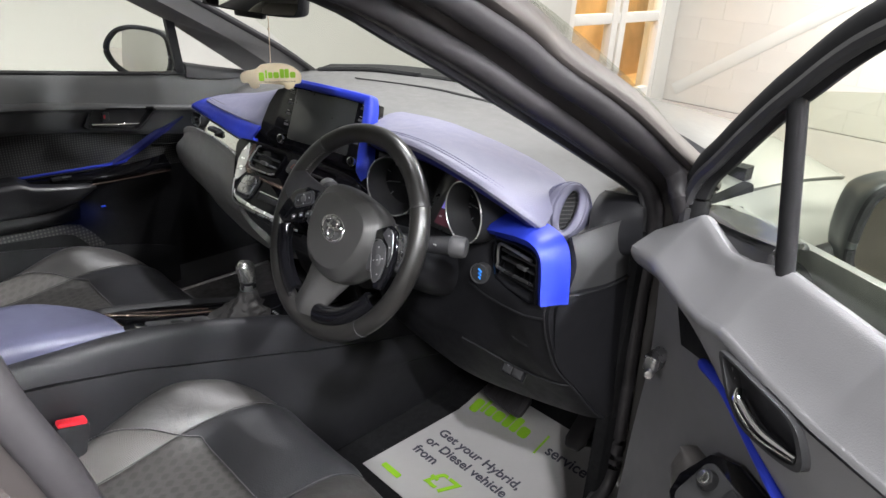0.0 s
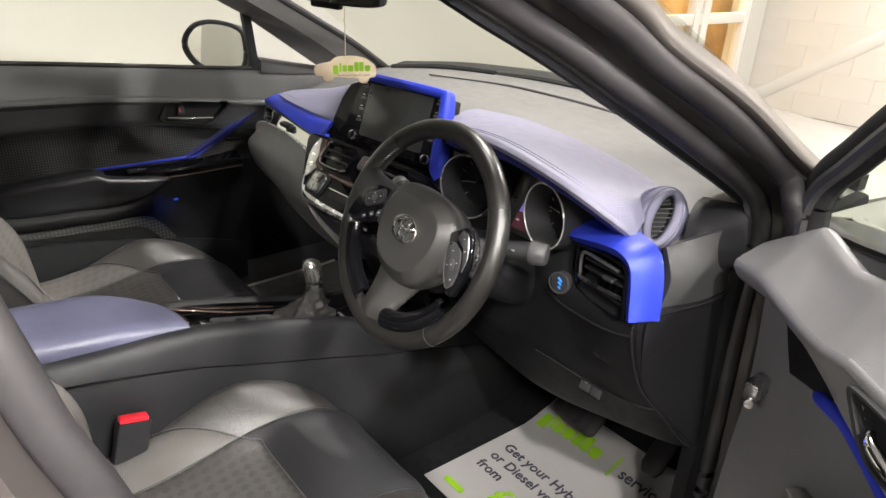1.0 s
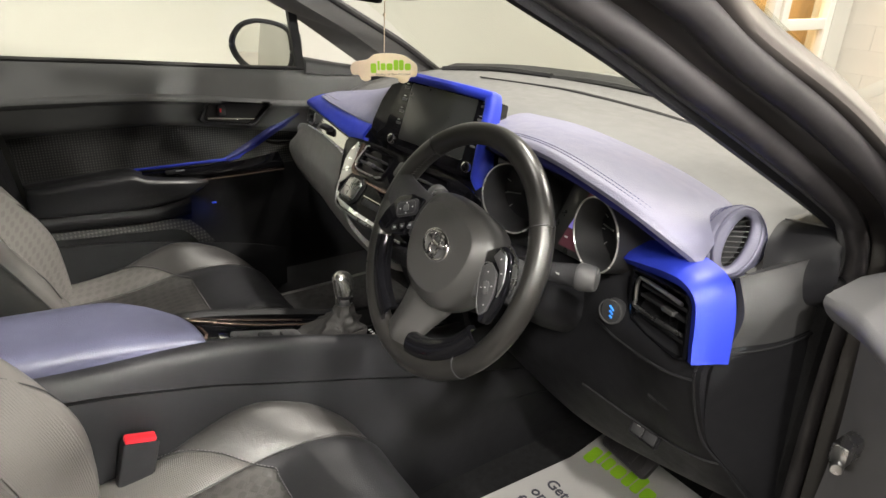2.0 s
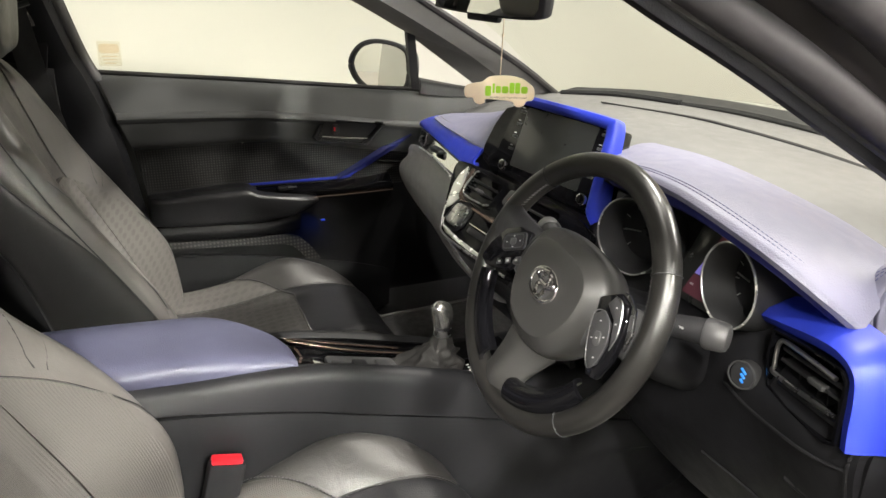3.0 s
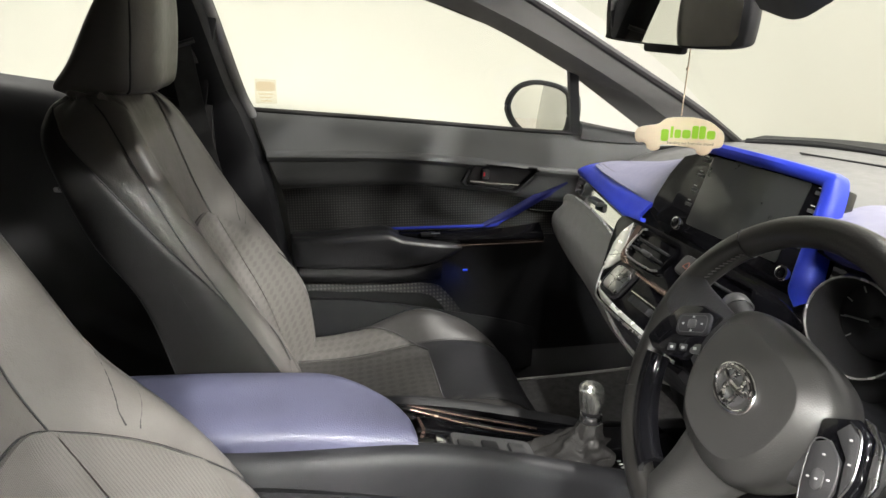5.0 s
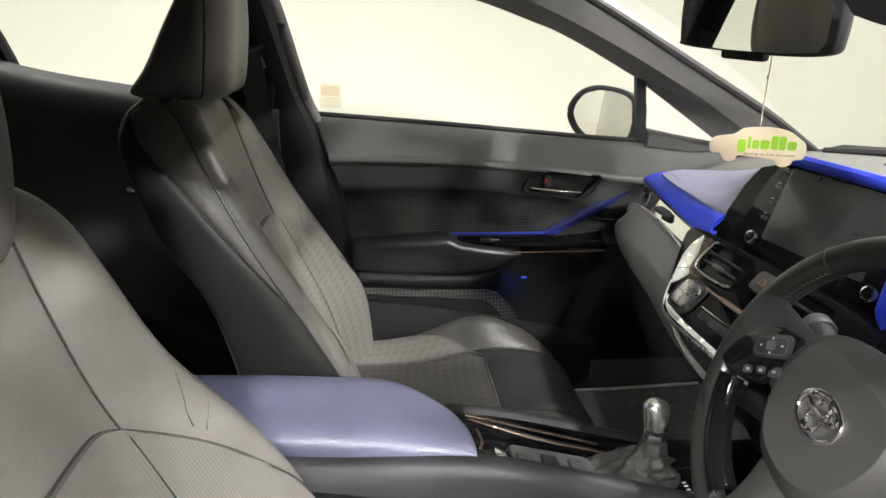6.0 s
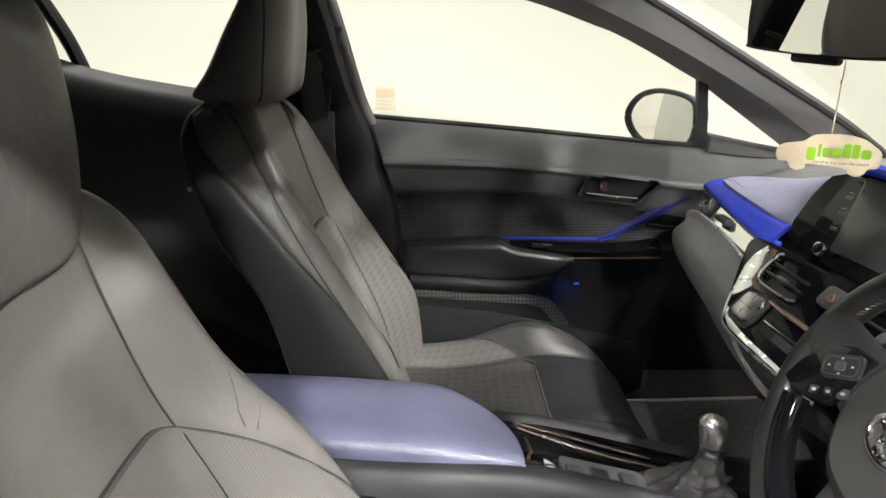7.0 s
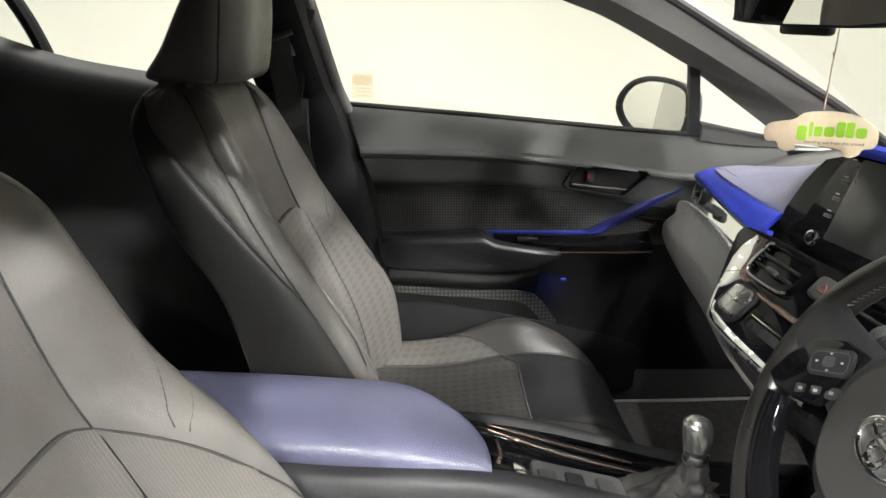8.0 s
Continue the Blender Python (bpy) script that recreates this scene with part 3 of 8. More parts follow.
for s in (1, -1):
    part("kick_panel", rbox((s * 0.745, 0.56, 0.58), (0.03, 0.46, 0.76), 0.01), CARPET, body)
part("sill_trim", rbox((-0.725, -0.1, 0.33), (0.06, 1.3, 0.20), 0.02), PLASTIC, body)
part("sill_plate", rbox((-0.722, 0.05, 0.432), (0.030, 0.55, 0.006), 0.002), DASH_GREY, body, "grey sill plate")
part("footwell_carpet", shell(surf([[(x, y, z) for x in (-0.70, -0.45, -0.14)] for y, z in ((0.74, 0.60), (0.62, 0.42), (0.45, 0.335), (0.1, 0.325), (-0.15, 0.325))], 20, 8), 0.02), CARPET, body, "dark grey raised footwell carpet")
part("rear_side_skin", shell(surf([[(0.77, y, z) for y, z in ((-0.66, 1.05), (-1.2, 1.13), (-1.7, 1.28))], [(0.84, y, 0.85) for y in (-0.66, -1.2, -1.7)], [(0.86, y, 0.6) for y in (-0.66, -1.2, -1.7)], [(0.83, y, 0.30) for y in (-0.66, -1.2, -1.7)]], 14, 14), 0.02), PAINT, body, "pale silver rear side skin")
# sills
for s in (1, -1):
    part("sill", rbox((s * 0.79, -0.45, 0.32), (0.12, 2.0, 0.14), 0.03), PAINT, body)
# floor pan, tunnel wall and toe board
part("floor_pan", shell(surf([[(x, y, z) for x in (-0.74, -0.3, 0.3, 0.74)] for y, z in ((0.78, 0.62), (0.72, 0.40), (0.60, 0.25), (0.42, 0.205), (0.1, 0.20), (-0.9, 0.20), (-1.2, 0.26), (-2.0, 0.34))], 40, 12), 0.02), CARPET, body, "black carpeted floor")
part("bulkhead", rbox((0, 0.82, 0.68), (1.46, 0.04, 0.6), 0.0), DEEP, body)
# bonnet and wings
BON = [[(-0.74, 0.66, 0.955), (-0.45, 0.86, 0.995), (0, 0.93, 1.01), (0.45, 0.86, 0.995), (0.74, 0.66, 0.955)],
       [(-0.78, 1.0, 0.93), (-0.45, 1.1, 0.985), (0, 1.14, 1.0), (0.45, 1.1, 0.985), (0.78, 1.0, 0.93)],
       [(-0.78, 1.4, 0.86), (-0.45, 1.5, 0.92), (0, 1.53, 0.935), (0.45, 1.5, 0.92), (0.78, 1.4, 0.86)],
       [(-0.66, 1.72, 0.74), (-0.4, 1.86, 0.78), (0, 1.9, 0.79), (0.4, 1.86, 0.78), (0.66, 1.72, 0.74)]]
part("bonnet", shell(surf(BON, 24, 30), -0.015), PAINT, body, "pale silver bonnet")
for s in (1, -1):
    W = [[(s * 0.755, 0.50, 0.965), (s * 0.785, 0.8, 0.955), (s * 0.79, 1.1, 0.91), (s * 0.785, 1.4, 0.85), (s * 0.67, 1.72, 0.735)],
         [(s * 0.82, 0.50, 0.93), (s * 0.86, 0.8, 0.90), (s * 0.90, 1.1, 0.85), (s * 0.90, 1.4, 0.80), (s * 0.78, 1.75, 0.69)],
         [(s * 0.865, 0.50, 0.80), (s * 0.89, 0.8, 0.77), (s * 0.925, 1.1, 0.75), (s * 0.925, 1.4, 0.72), (s * 0.82, 1.76, 0.62)],
         [(s * 0.86, 0.50, 0.42), (s * 0.87, 0.66, 0.48), (s * 0.925, 1.0, 0.70), (s * 0.925, 1.35, 0.66), (s * 0.86, 1.72, 0.45)]]
    part("wing", shell(surf(W, 20, 24), 0.02 * s), PAINT, body, "pale silver front wing")
    wheel = part("wheel", disc((s * 0.70, 1.03, 0.335), (s, 0, 0), 0.335, 0.21, seg=40, rnd=0.03), TYRE, body, "black road tyre")
    part("rim", disc((s * 0.905, 1.03, 0.335), (s, 0, 0), 0.225, 0.015, 0.2, 36, 0.004), ALLOY, wheel, "silver alloy rim")
    for k in range(5):
        a = radians(72 * k + 15)
        part("spoke", tube([(s * 0.918, 1.03, 0.335), (s * 0.925, 1.03 + 0.1 * math.cos(a), 0.335 + 0.1 * math.sin(a)), (s * 0.918, 1.03 + 0.2 * math.cos(a), 0.335 + 0.2 * math.sin(a))], 0.02, 8, 12, flat=0.5, up=(1, 0, 0)), ALLOY, wheel)
    rear = part("wheel", disc((s * 0.70, -1.61, 0.335), (s, 0, 0), 0.335, 0.21, seg=40, rnd=0.03), TYRE, body)
    part("rim", disc((s * 0.905, -1.61, 0.335), (s, 0, 0), 0.225, 0.015, 0.2, 36, 0.004), ALLOY, rear)
# black cowl, wiper
COWL = [(-0.70, 0.68, 0.965), (-0.45, 0.80, 0.985), (0, 0.86, 0.998), (0.45, 0.80, 0.985), (0.70, 0.68, 0.965)]
part("cowl_panel", strip(off(COWL, 0, -0.005, 0.0), off(COWL, 0, 0.09, 0.018), 30, 0.01), DEEP, body, "black scuttle panel")
part("wiper", tube([(-0.42, 0.80, 1.0), (-0.1, 0.845, 1.018), (0.3, 0.83, 1.012), (0.52, 0.76, 1.0)], 0.008, 6, 30), DEEP, body, "black wiper arm")
part("wiper", tube([(-0.66, 0.69, 0.985), (-0.5, 0.77, 1.004), (-0.3, 0.81, 1.012)], 0.009, 6, 20), DEEP, body)
# windscreen
SCR = [spl(off(COWL, 0, 0.0, 0.004), 7).tolist(), [(-0.655, 0.47, 1.15), (-0.44, 0.56, 1.185), (-0.22, 0.60, 1.20), (0, 0.61, 1.205), (0.22, 0.60, 1.20), (0.44, 0.56, 1.185), (0.655, 0.47, 1.15)],
       [(-0.60, 0.14, 1.335), (-0.40, 0.20, 1.375), (-0.2, 0.23, 1.39), (0, 0.235, 1.395), (0.2, 0.23, 1.39), (0.40, 0.20, 1.375), (0.60, 0.14, 1.335)],
       [(-0.52, -0.10, 1.43), (-0.36, -0.06, 1.455), (-0.18, -0.04, 1.465), (0, -0.03, 1.47), (0.18, -0.04, 1.465), (0.36, -0.06, 1.455), (0.52, -0.10, 1.43)]]
ws = part("windscreen", shell(surf(SCR, 18, 28), 0.004), GLASS, body, "clear curved windscreen")
ws.visible_shadow = False
part("screen_seal", tube([p for p in SCREEN_EDGE], 0.010, 8, 40), RUBBER, body)
part("screen_seal", tube(mirrored(SCREEN_EDGE), 0.010, 8, 40), RUBBER, body)
part("sun_visor", shell(surf([[(0.14, -0.03, 1.405), (0.3, -0.05, 1.40), (0.46, -0.08, 1.385)], [(0.14, 0.06, 1.345), (0.24, 0.05, 1.340), (0.42, 0.0, 1.345)], [(0.155, 0.105, 1.285), (0.225, 0.10, 1.274), (0.285, 0.09, 1.290)]], 8, 12), 0.016), PLASTIC_GREY, body, "black sun visor")
# passenger side: middle pillar, rear door, quarter window
PB = [(-0.60, -0.64, 1.39), (-0.64, -0.61, 1.28), (-0.69, -0.572, 1.12), (-0.70, -0.545, 1.05), (-0.70, -0.50, 0.88), (-0.69, -0.44, 0.45), (-0.69, -0.42, 0.28)]
part("middle_pillar", shell(surf([off(PB, -0.01, 0.0, 0), off(PB, 0.03, -0.02, 0), off(PB, 0.035, -0.08, 0), off(PB, 0.02, -0.16, 0)], 8, 30), 0.03), KNEE, body, "black middle door pillar trim")
part("window_frame_edge", shell(surf([off(PB[:4], -0.016, -0.012, 0), off(PB[:4], -0.012, 0.000, 0), off(PB[:4], -0.013, 0.009, 0), off(PB[:4], -0.022, 0.013, 0)], 8, 30), 0.006), DOOR_GREY_LIT, body, "pale window frame edge")
part("door_seal", tube(off(PB[:4], -0.020, 0.015, 0), 0.004, 8, 40), RUBBER, body, "black rubber window seal")
part("belt_slot", rbox((-0.655, -0.625, 1.17), (0.012, 0.026, 0.20), 0.004, Matrix.Rotation(radians(-12), 4, "X")), DEEP, body)
RD = [[(-0.70, y, zb), (-0.67, y, zb - 0.03), (-0.675, y, zb - 0.12), (-0.71, y, 0.8), (-0.70, y, 0.3)] for y, zb in ((-0.62, 1.075), (-0.80, 1.095), (-0.96, 1.115), (-1.17, 1.155), (-1.40, 1.235), (-1.7, 1.33))]
part("rear_door", shell(surf(RD, 30, 20), -0.03), PLASTIC, body, "black rear door trim")
part("quarter_post", tube([(-0.70, -1.172, 1.15), (-0.69, -1.20, 1.24), (-0.67, -1.245, 1.345)], 0.016, 8, 12), DEEP, body, "black rear window divider post")
part("rear_door_handle", rbox((-0.668, -0.93, 0.905), (0.012, 0.075, 0.012), 0.004), SILVER, body, "chrome rear door handle")
for y0, y1, tilt in ((-0.66, -1.17, 0), ):
    part("rear_window", shell(surf([[(-0.725, -0.64, 1.07), (-0.725, -0.95, 1.10), (-0.725, -1.7, 1.30)], [(-0.64, -0.64, 1.40), (-0.64, -0.95, 1.40), (-0.66, -1.7, 1.36)]], 8, 12), 0.004), GLASS, body).visible_shadow = False
part("rear_pillar", shell(surf([[(-0.70, -1.62, 1.36), (-0.69, -1.9, 1.36), (-0.60, -2.2, 1.30)], [(-0.72, -1.62, 1.15), (-0.70, -1.9, 1.1), (-0.62, -2.25, 1.05)], [(-0.72, -1.6, 0.4), (-0.70, -1.9, 0.4), (-0.62, -2.3, 0.4)]], 10, 10), 0.03), PLASTIC, body)
# closed tail and driver-side rear wall behind the seats
part("tailgate", shell(surf([[(-0.60, -2.1, 1.32), (0, -2.15, 1.36), (0.60, -2.1, 1.32)], [(-0.66, -2.3, 0.95), (0, -2.35, 1.0), (0.66, -2.3, 0.95)], [(-0.70, -2.35, 0.3), (0, -2.4, 0.3), (0.70, -2.35, 0.3)]], 12, 12), 0.03), PLASTIC, body)
part("rear_door", shell(surf([[(0.70, y, zb), (0.67, y, zb - 0.03), (0.675, y, zb - 0.12), (0.71, y, 0.8), (0.70, y, 0.3)] for y, zb in ((-0.68, 1.075), (-0.96, 1.115), (-1.40, 1.235), (-2.2, 1.33))], 20, 16), 0.03), PLASTIC, body)
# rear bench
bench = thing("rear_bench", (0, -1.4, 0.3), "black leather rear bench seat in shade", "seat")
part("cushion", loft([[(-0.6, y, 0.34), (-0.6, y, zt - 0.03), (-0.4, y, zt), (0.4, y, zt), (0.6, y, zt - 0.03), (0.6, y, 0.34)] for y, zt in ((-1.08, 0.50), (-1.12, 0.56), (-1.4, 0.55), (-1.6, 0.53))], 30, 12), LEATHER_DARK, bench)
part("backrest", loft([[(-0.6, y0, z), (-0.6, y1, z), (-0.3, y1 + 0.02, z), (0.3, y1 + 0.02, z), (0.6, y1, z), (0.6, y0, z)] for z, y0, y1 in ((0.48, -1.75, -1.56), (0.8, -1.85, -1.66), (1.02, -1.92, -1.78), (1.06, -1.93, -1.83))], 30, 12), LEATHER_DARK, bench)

# ---- front seats ----
def seat_ring(z, yc, yb, yr, hw):
    """One level of the backrest, from the middle of the front round the outer bolster, the back and home."""
    half = [(0.0, yc), (0.05, yc), (0.085, yc + 0.004), (0.115, yc + 0.3 * (yb - yc)), (0.7 * hw, yc + 0.75 * (yb - yc)), (0.84 * hw, yb), (0.95 * hw, yb - 0.012), (hw, yb - 0.045), (hw - 0.002, (yb + yr) / 2 - 0.01), (hw - 0.012, yr + 0.03), (hw * 0.86, yr + 0.005), (hw * 0.4, yr)]
    pts = half + [(0.0, yr)] + [(-x, y) for x, y in reversed(half[1:])]
    return [(x, y, z) for x, y in pts]


def grid_part(name, G, r0, r1, c0, c1, material, parent, sink, label=""):
    """A panel of a closed grid of points, from row r0 to r1 and column c0 to c1, its rim sunk into the seam."""
    per = G.shape[1]
    cols = [c % per for c in range(c0, c1 + 1)]
    P = G[r0:r1 + 1][:, cols].copy()
    n = normals_of(P)
    mid = G.mean(axis=1, keepdims=True)[r0:r1 + 1]
    sign = np.sign((n * (P - mid)).sum(axis=2).mean())
    n = n * sign
    nu, nv = P.shape[:2]
    d = np.zeros((nu, nv, 1))
    i, j = np.arange(nu)[:, None], np.arange(nv)[None, :]
    e = np.minimum(np.minimum(i, nu - 1 - i), np.minimum(j, nv - 1 - j))
    d[..., 0] = np.where(e == 0, -sink, np.where(e == 1, -sink * 0.25, np.where(e == 2, 0.15 * sink, 0.25 * sink)))
    P = P + n * d
    return part(name, shell(P, 0.006 * sign), material, parent, label, 60)


def seam_line(G, cells, parent, r=0.0016, lift=0.0, mat_=None):
    """A thread along grid points."""
    per = G.shape[1]
    r *= 0.62
    pts = []
    for a, b in cells:
        i, j = min(int(math.floor(a)), len(G) - 2), int(math.floor(b))
        f, g = a - i, b - j
        p = (G[i][j % per] * (1 - f) + G[i + 1][j % per] * f) * (1 - g) + (G[i][(j + 1) % per] * (1 - f) + G[i + 1][(j + 1) % per] * f) * g
        pts.append(p)
    if mat_ is not None:
        c = G.mean(axis=(0, 1))
        out = [np.array(p) + (np.array(p) - c) / np.linalg.norm(np.array(p) - c) * 0.0004 for p in pts]
        part("stitching", dashes([tuple(q + np.array([0, 0, 0.0012])) for q in out]), mat_, parent)
    return part("seam", tube(pts, r, 6, max(12, len(pts) * 3)), SEAM, parent)


def front_seat(cx, dy, dz, head, slim, back, side_hide, label, broad=()):
    seat = thing("front_seat", (cx, -0.35 + dy, 0.21), label, "car seat", "front seats")

    def at(p):
        return (p[0] + cx, p[1] + dy, p[2] + dz)

    levels = [(0.50, -0.50, -0.42, -0.62, 0.225), (0.60, -0.515, -0.425, -0.635, 0.232), (0.70, -0.545, -0.445, -0.65, 0.235), (0.83, -0.600, -0.520, -0.690, 0.222), (0.93, -0.640, -0.580, -0.752, 0.212),
              (1.03, -0.668, -0.630, -0.792, 0.198), (1.09, -0.684, -0.660, -0.808, 0.182), (1.13, -0.700, -0.688, -0.800, 0.148), (1.152, -0.726, -0.722, -0.775, 0.105)]
    if broad:
        levels = [(z, yc + dyc, yb + dyb, yr, hw + dhw) for (z, yc, yb, yr, hw), (dyc, dyb, dhw) in zip(levels, broad)]
    rings = np.array([spl([at(p) for p in seat_ring(*lv)], 96, closed=True) for lv in levels])
    G = np.array([spl(rings[:, j], 64) for j in range(96)]).transpose(1, 0, 2)
    def warp(A, split, shift):
        """Bends the level of a cross seam: shift(column) rows up or down at the split row, fading to the ends."""
        nr, per = A.shape[:2]
        B = A.copy()
        idx = np.arange(nr)
        w = np.where(idx <= split, idx / split, (nr - 1 - idx) / (nr - 1 - split))
        for c in range(per):
            cc = c if c <= per // 2 else c - per
            r = np.clip(idx + shift(abs(cc)) * w, 0, nr - 1)
            for k in range(3):
                B[:, c, k] = np.interp(r, idx, A[:, c, k])
        return B

    # rows: 0 bottom to 63 top. columns: 0 middle of the front, then the +x side, 48 the middle of the back
    mid_row = 29
    G = warp(G, mid_row, lambda c: 0.0 if c < 8 else (-0.08 * (c - 8) ** 2 if c < 17 else -6.5 - 1.1 * (c - 17)) if c < 25 else max(-15.3 + (c - 24) * 1.3, -15.3) if c < 36 else 0.0)
    # the sides split along a slanting seam, low at the front and high at the back
    G2 = G.copy()
    for c in range(96):
        cc = min(c, 96 - c)
        b = 34 + 22 * min(max((cc - 26) / 13, 0.0), 1.0)
        r = np.interp(np.arange(64), [0, 44, 63], [0, b, 63])
        for k in range(3):
            G2[:, c, k] = np.interp(r, np.arange(64), G[:, c, k])
    grid_part("lower_panel", G, 0, mid_row, -11, 11, side_hide, seat, 0.0028, "perforated leather lumbar panel")
    grid_part("centre_panel", G, mid_row, 63, -11, 11, LEATHER, seat, 0.0028, "smooth dark leather centre panel")
    for s in (1, -1):
        a, b = (11, 18) if s > 0 else (-18, -11)
        grid_part("bolster", G, 0, mid_row, a, b, side_hide, seat, 0.0024, "perforated leather side bolster")
        a, b = (18, 26) if s > 0 else (-26, -18)
        grid_part("bolster_edge", G, 0, mid_row, a, b, LEATHER, seat, 0.0024, "grained leather bolster edge")
        a, b = (11, 26) if s > 0 else (-26, -11)
        grid_part("shoulder", G, mid_row, 63, a, b, LEATHER, seat, 0.0024, "grained leather shoulder panel")
        a, b = (26, 39) if s > 0 else (-39, -26)
        grid_part("side_panel", G2, 0, 44, a, b, LEATHER_SIDE_SHADED, seat, 0.003, "smooth leather side panel, darkened for shade")
        grid_part("shoulder_side", G2, 44, 63, a, b, LEATHER, seat, 0.003, "grained leather shoulder side")
        seam_line(G2, [(44, s * c) for c in range(26, 40)], seat, 0.0018)
        seam_line(G, [(r, s * 26) for r in range(2, 62, 3)], seat, 0.0020)
        seam_line(G, [(r, s * 11) for r in range(2, 62, 3)], seat, 0.0016)
        seam_line(G, [(r, s * 18) for r in range(2, mid_row + 1, 3)], seat, 0.0016, mat_=STITCH)
        seam_line(G2, [(34 - 2 * k, s * (31 + 0.2 * k)) for k in range(16)], seat, 0.0014)
        # pleats that run from the cross seam up to the outer edge
        seam_line(G, [(mid_row + 1.5 + 12 * k / 8, s * (15.5 + 7.5 * (k / 8) ** 1.3)) for k in range(9)], seat, 0.0016)
        seam_line(G, [(mid_row + 1.5 + 8 * k / 8, s * (16.1 + 6.2 * (k / 8) ** 1.2)) for k in range(9)], seat, 0.0012)
        seam_line(G, [(mid_row + 16 + 9 * k / 8, s * (21.0 - 1.2 * (k / 8))) for k in range(9)], seat, 0.0012)
    seam_line(G, [(mid_row, c) for c in range(-22, 23, 2)], seat, 0.0018)
    grid_part("back_panel", G, 0, 63, 39, 57, PLASTIC, seat, 0.003)
    top = G[63]
    part("top_cap", to_bm(np.vstack([top, top.mean(axis=0, keepdims=True) + [[0, 0, 0.006]]]), [(i, (i + 1) % 96, 96) for i in range(96)]), LEATHER, seat)
    # cushion
    CU = []
    for y, zc, zb, hw, zl in ((-0.56, 0.540, 0.548, 0.225, 0.40), (-0.45, 0.528, 0.548, 0.235, 0.40), (-0.34, 0.528, 0.560, 0.240, 0.40), (-0.215, 0.545, 0.606, 0.242, 0.40), (-0.13, 0.556, 0.582, 0.240, 0.40), (-0.075, 0.545, 0.540, 0.235, 0.40), (-0.035, 0.505, 0.488, 0.222, 0.40), (-0.012, 0.425, 0.415, 0.205, 0.39)):
        half = [(0.0, zc), (0.06, zc), (0.10, zc + 0.003), (0.13, zc + 0.25 * (zb - zc)), (0.17, zc + 0.7 * (zb - zc)), (0.205, zb), (hw - 0.008, zb - 0.012), (hw, zb - 0.05), (hw - 0.004, (zb + zl) / 2 - 0.02), (hw - 0.02, zl), (0.1, zl)]
        y += 0.055 * max(0.0, y + 0.45) / 0.405
        CU.append([(x, y, z) for x, z in half + [(0.0, zl)] + [(-x, z) for x, z in reversed(half[1:])]])
    rings = np.array([spl([at(p) for p in r], 88, closed=True) for r in CU])
    C = np.array([spl(rings[:, j], 48) for j in range(88)]).transpose(1, 0, 2)
    split = 21
    C = warp(C, split, lambda c: 0.0 if c < 9 else -0.55 * (c - 9) if c < 25 else -8.8 + 0.8 * (c - 24) if c < 35 else 0.0)
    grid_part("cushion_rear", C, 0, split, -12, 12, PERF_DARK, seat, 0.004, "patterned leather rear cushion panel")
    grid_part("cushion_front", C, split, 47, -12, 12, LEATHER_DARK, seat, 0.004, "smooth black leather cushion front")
    for s in (1, -1):
        a, b = (12, 24) if s > 0 else (-24, -12)
        grid_part("cushion_bolster", C, 0, split, a, b, side_hide, seat, 0.004)
        grid_part("cushion_bolster", C, split, 47, a, b, LEATHER_CUSHION_SHADED, seat, 0.004)
        a, b = (24, 36) if s > 0 else (-36, -24)
        grid_part("cushion_side", C, 0, 47, a, b, LEATHER_SIDE_SHADED, seat, 0.003)
        seam_line(C, [(r, s * 24) for r in range(2, 46, 3)], seat, 0.0018, mat_=STITCH)
        seam_line(C, [(r, s * 12) for r in range(2, 46, 3)], seat, 0.0016)
    seam_line(C, [(split, c) for c in range(-23, 24, 2)], seat, 0.0018, mat_=STITCH)
    part("front_end", to_bm(np.vstack([C[47], C[47].mean(axis=0, keepdims=True)]), [(i, (i + 1) % 88, 88) for i in range(88)]), LEATHER_DARK, seat)
    # plastic plinth and rails
    part("plinth", loft([[at(p) for p in ((-0.21, -0.56, z), (-0.20, -0.07, z), (-0.16, -0.03, z), (0.16, -0.03, z), (0.20, -0.07, z), (0.21, -0.56, z))] for z in (0.28, 0.34, 0.43)], 40, 6), PLASTIC, seat, "black plastic seat base")
    for s in (1, -1):
        part("rail", rbox(at((s * 0.17, -0.32, 0.235)), (0.04, 0.56, 0.05), 0.006), DEEP, seat)
        part("leg", rbox(at((s * 0.17, -0.32, 0.265)), (0.03, 0.30, 0.06), 0.004), DEEP, seat)
    # head restraint
    hz = head
    HR = [(hz, -0.655, -0.790, 0.108), (hz + 0.012, -0.645, -0.800, 0.124), (hz + 0.05, -0.638, -0.772, 0.131), (hz + 0.12, -0.630, -0.736, 0.124), (hz + 0.19, -0.630, -0.698, 0.108), (hz + 0.225, -0.640, -0.682, 0.09), (hz + 0.235, -0.658, -0.685, 0.06)]
    rr = []
    for z, yf, yr, hw in HR:
        half = [(0, yf), (hw * 0.55, yf + 0.001), (hw * 0.85, yf - 0.012), (hw, yf - 0.04), (hw * 0.98, (yf + yr) / 2 - 0.01), (hw * 0.85, yr + 0.012), (hw * 0.45, yr)]
        rr.append([at((x * slim, y - back, z)) for x, y in half + [(0, yr)] + [(-x, y) for x, y in reversed(half[1:])]])
    rings = np.array([spl(r, 72, closed=True) for r in rr])
    Hd = np.array([spl(rings[:, j], 30) for j in range(72)]).transpose(1, 0, 2)
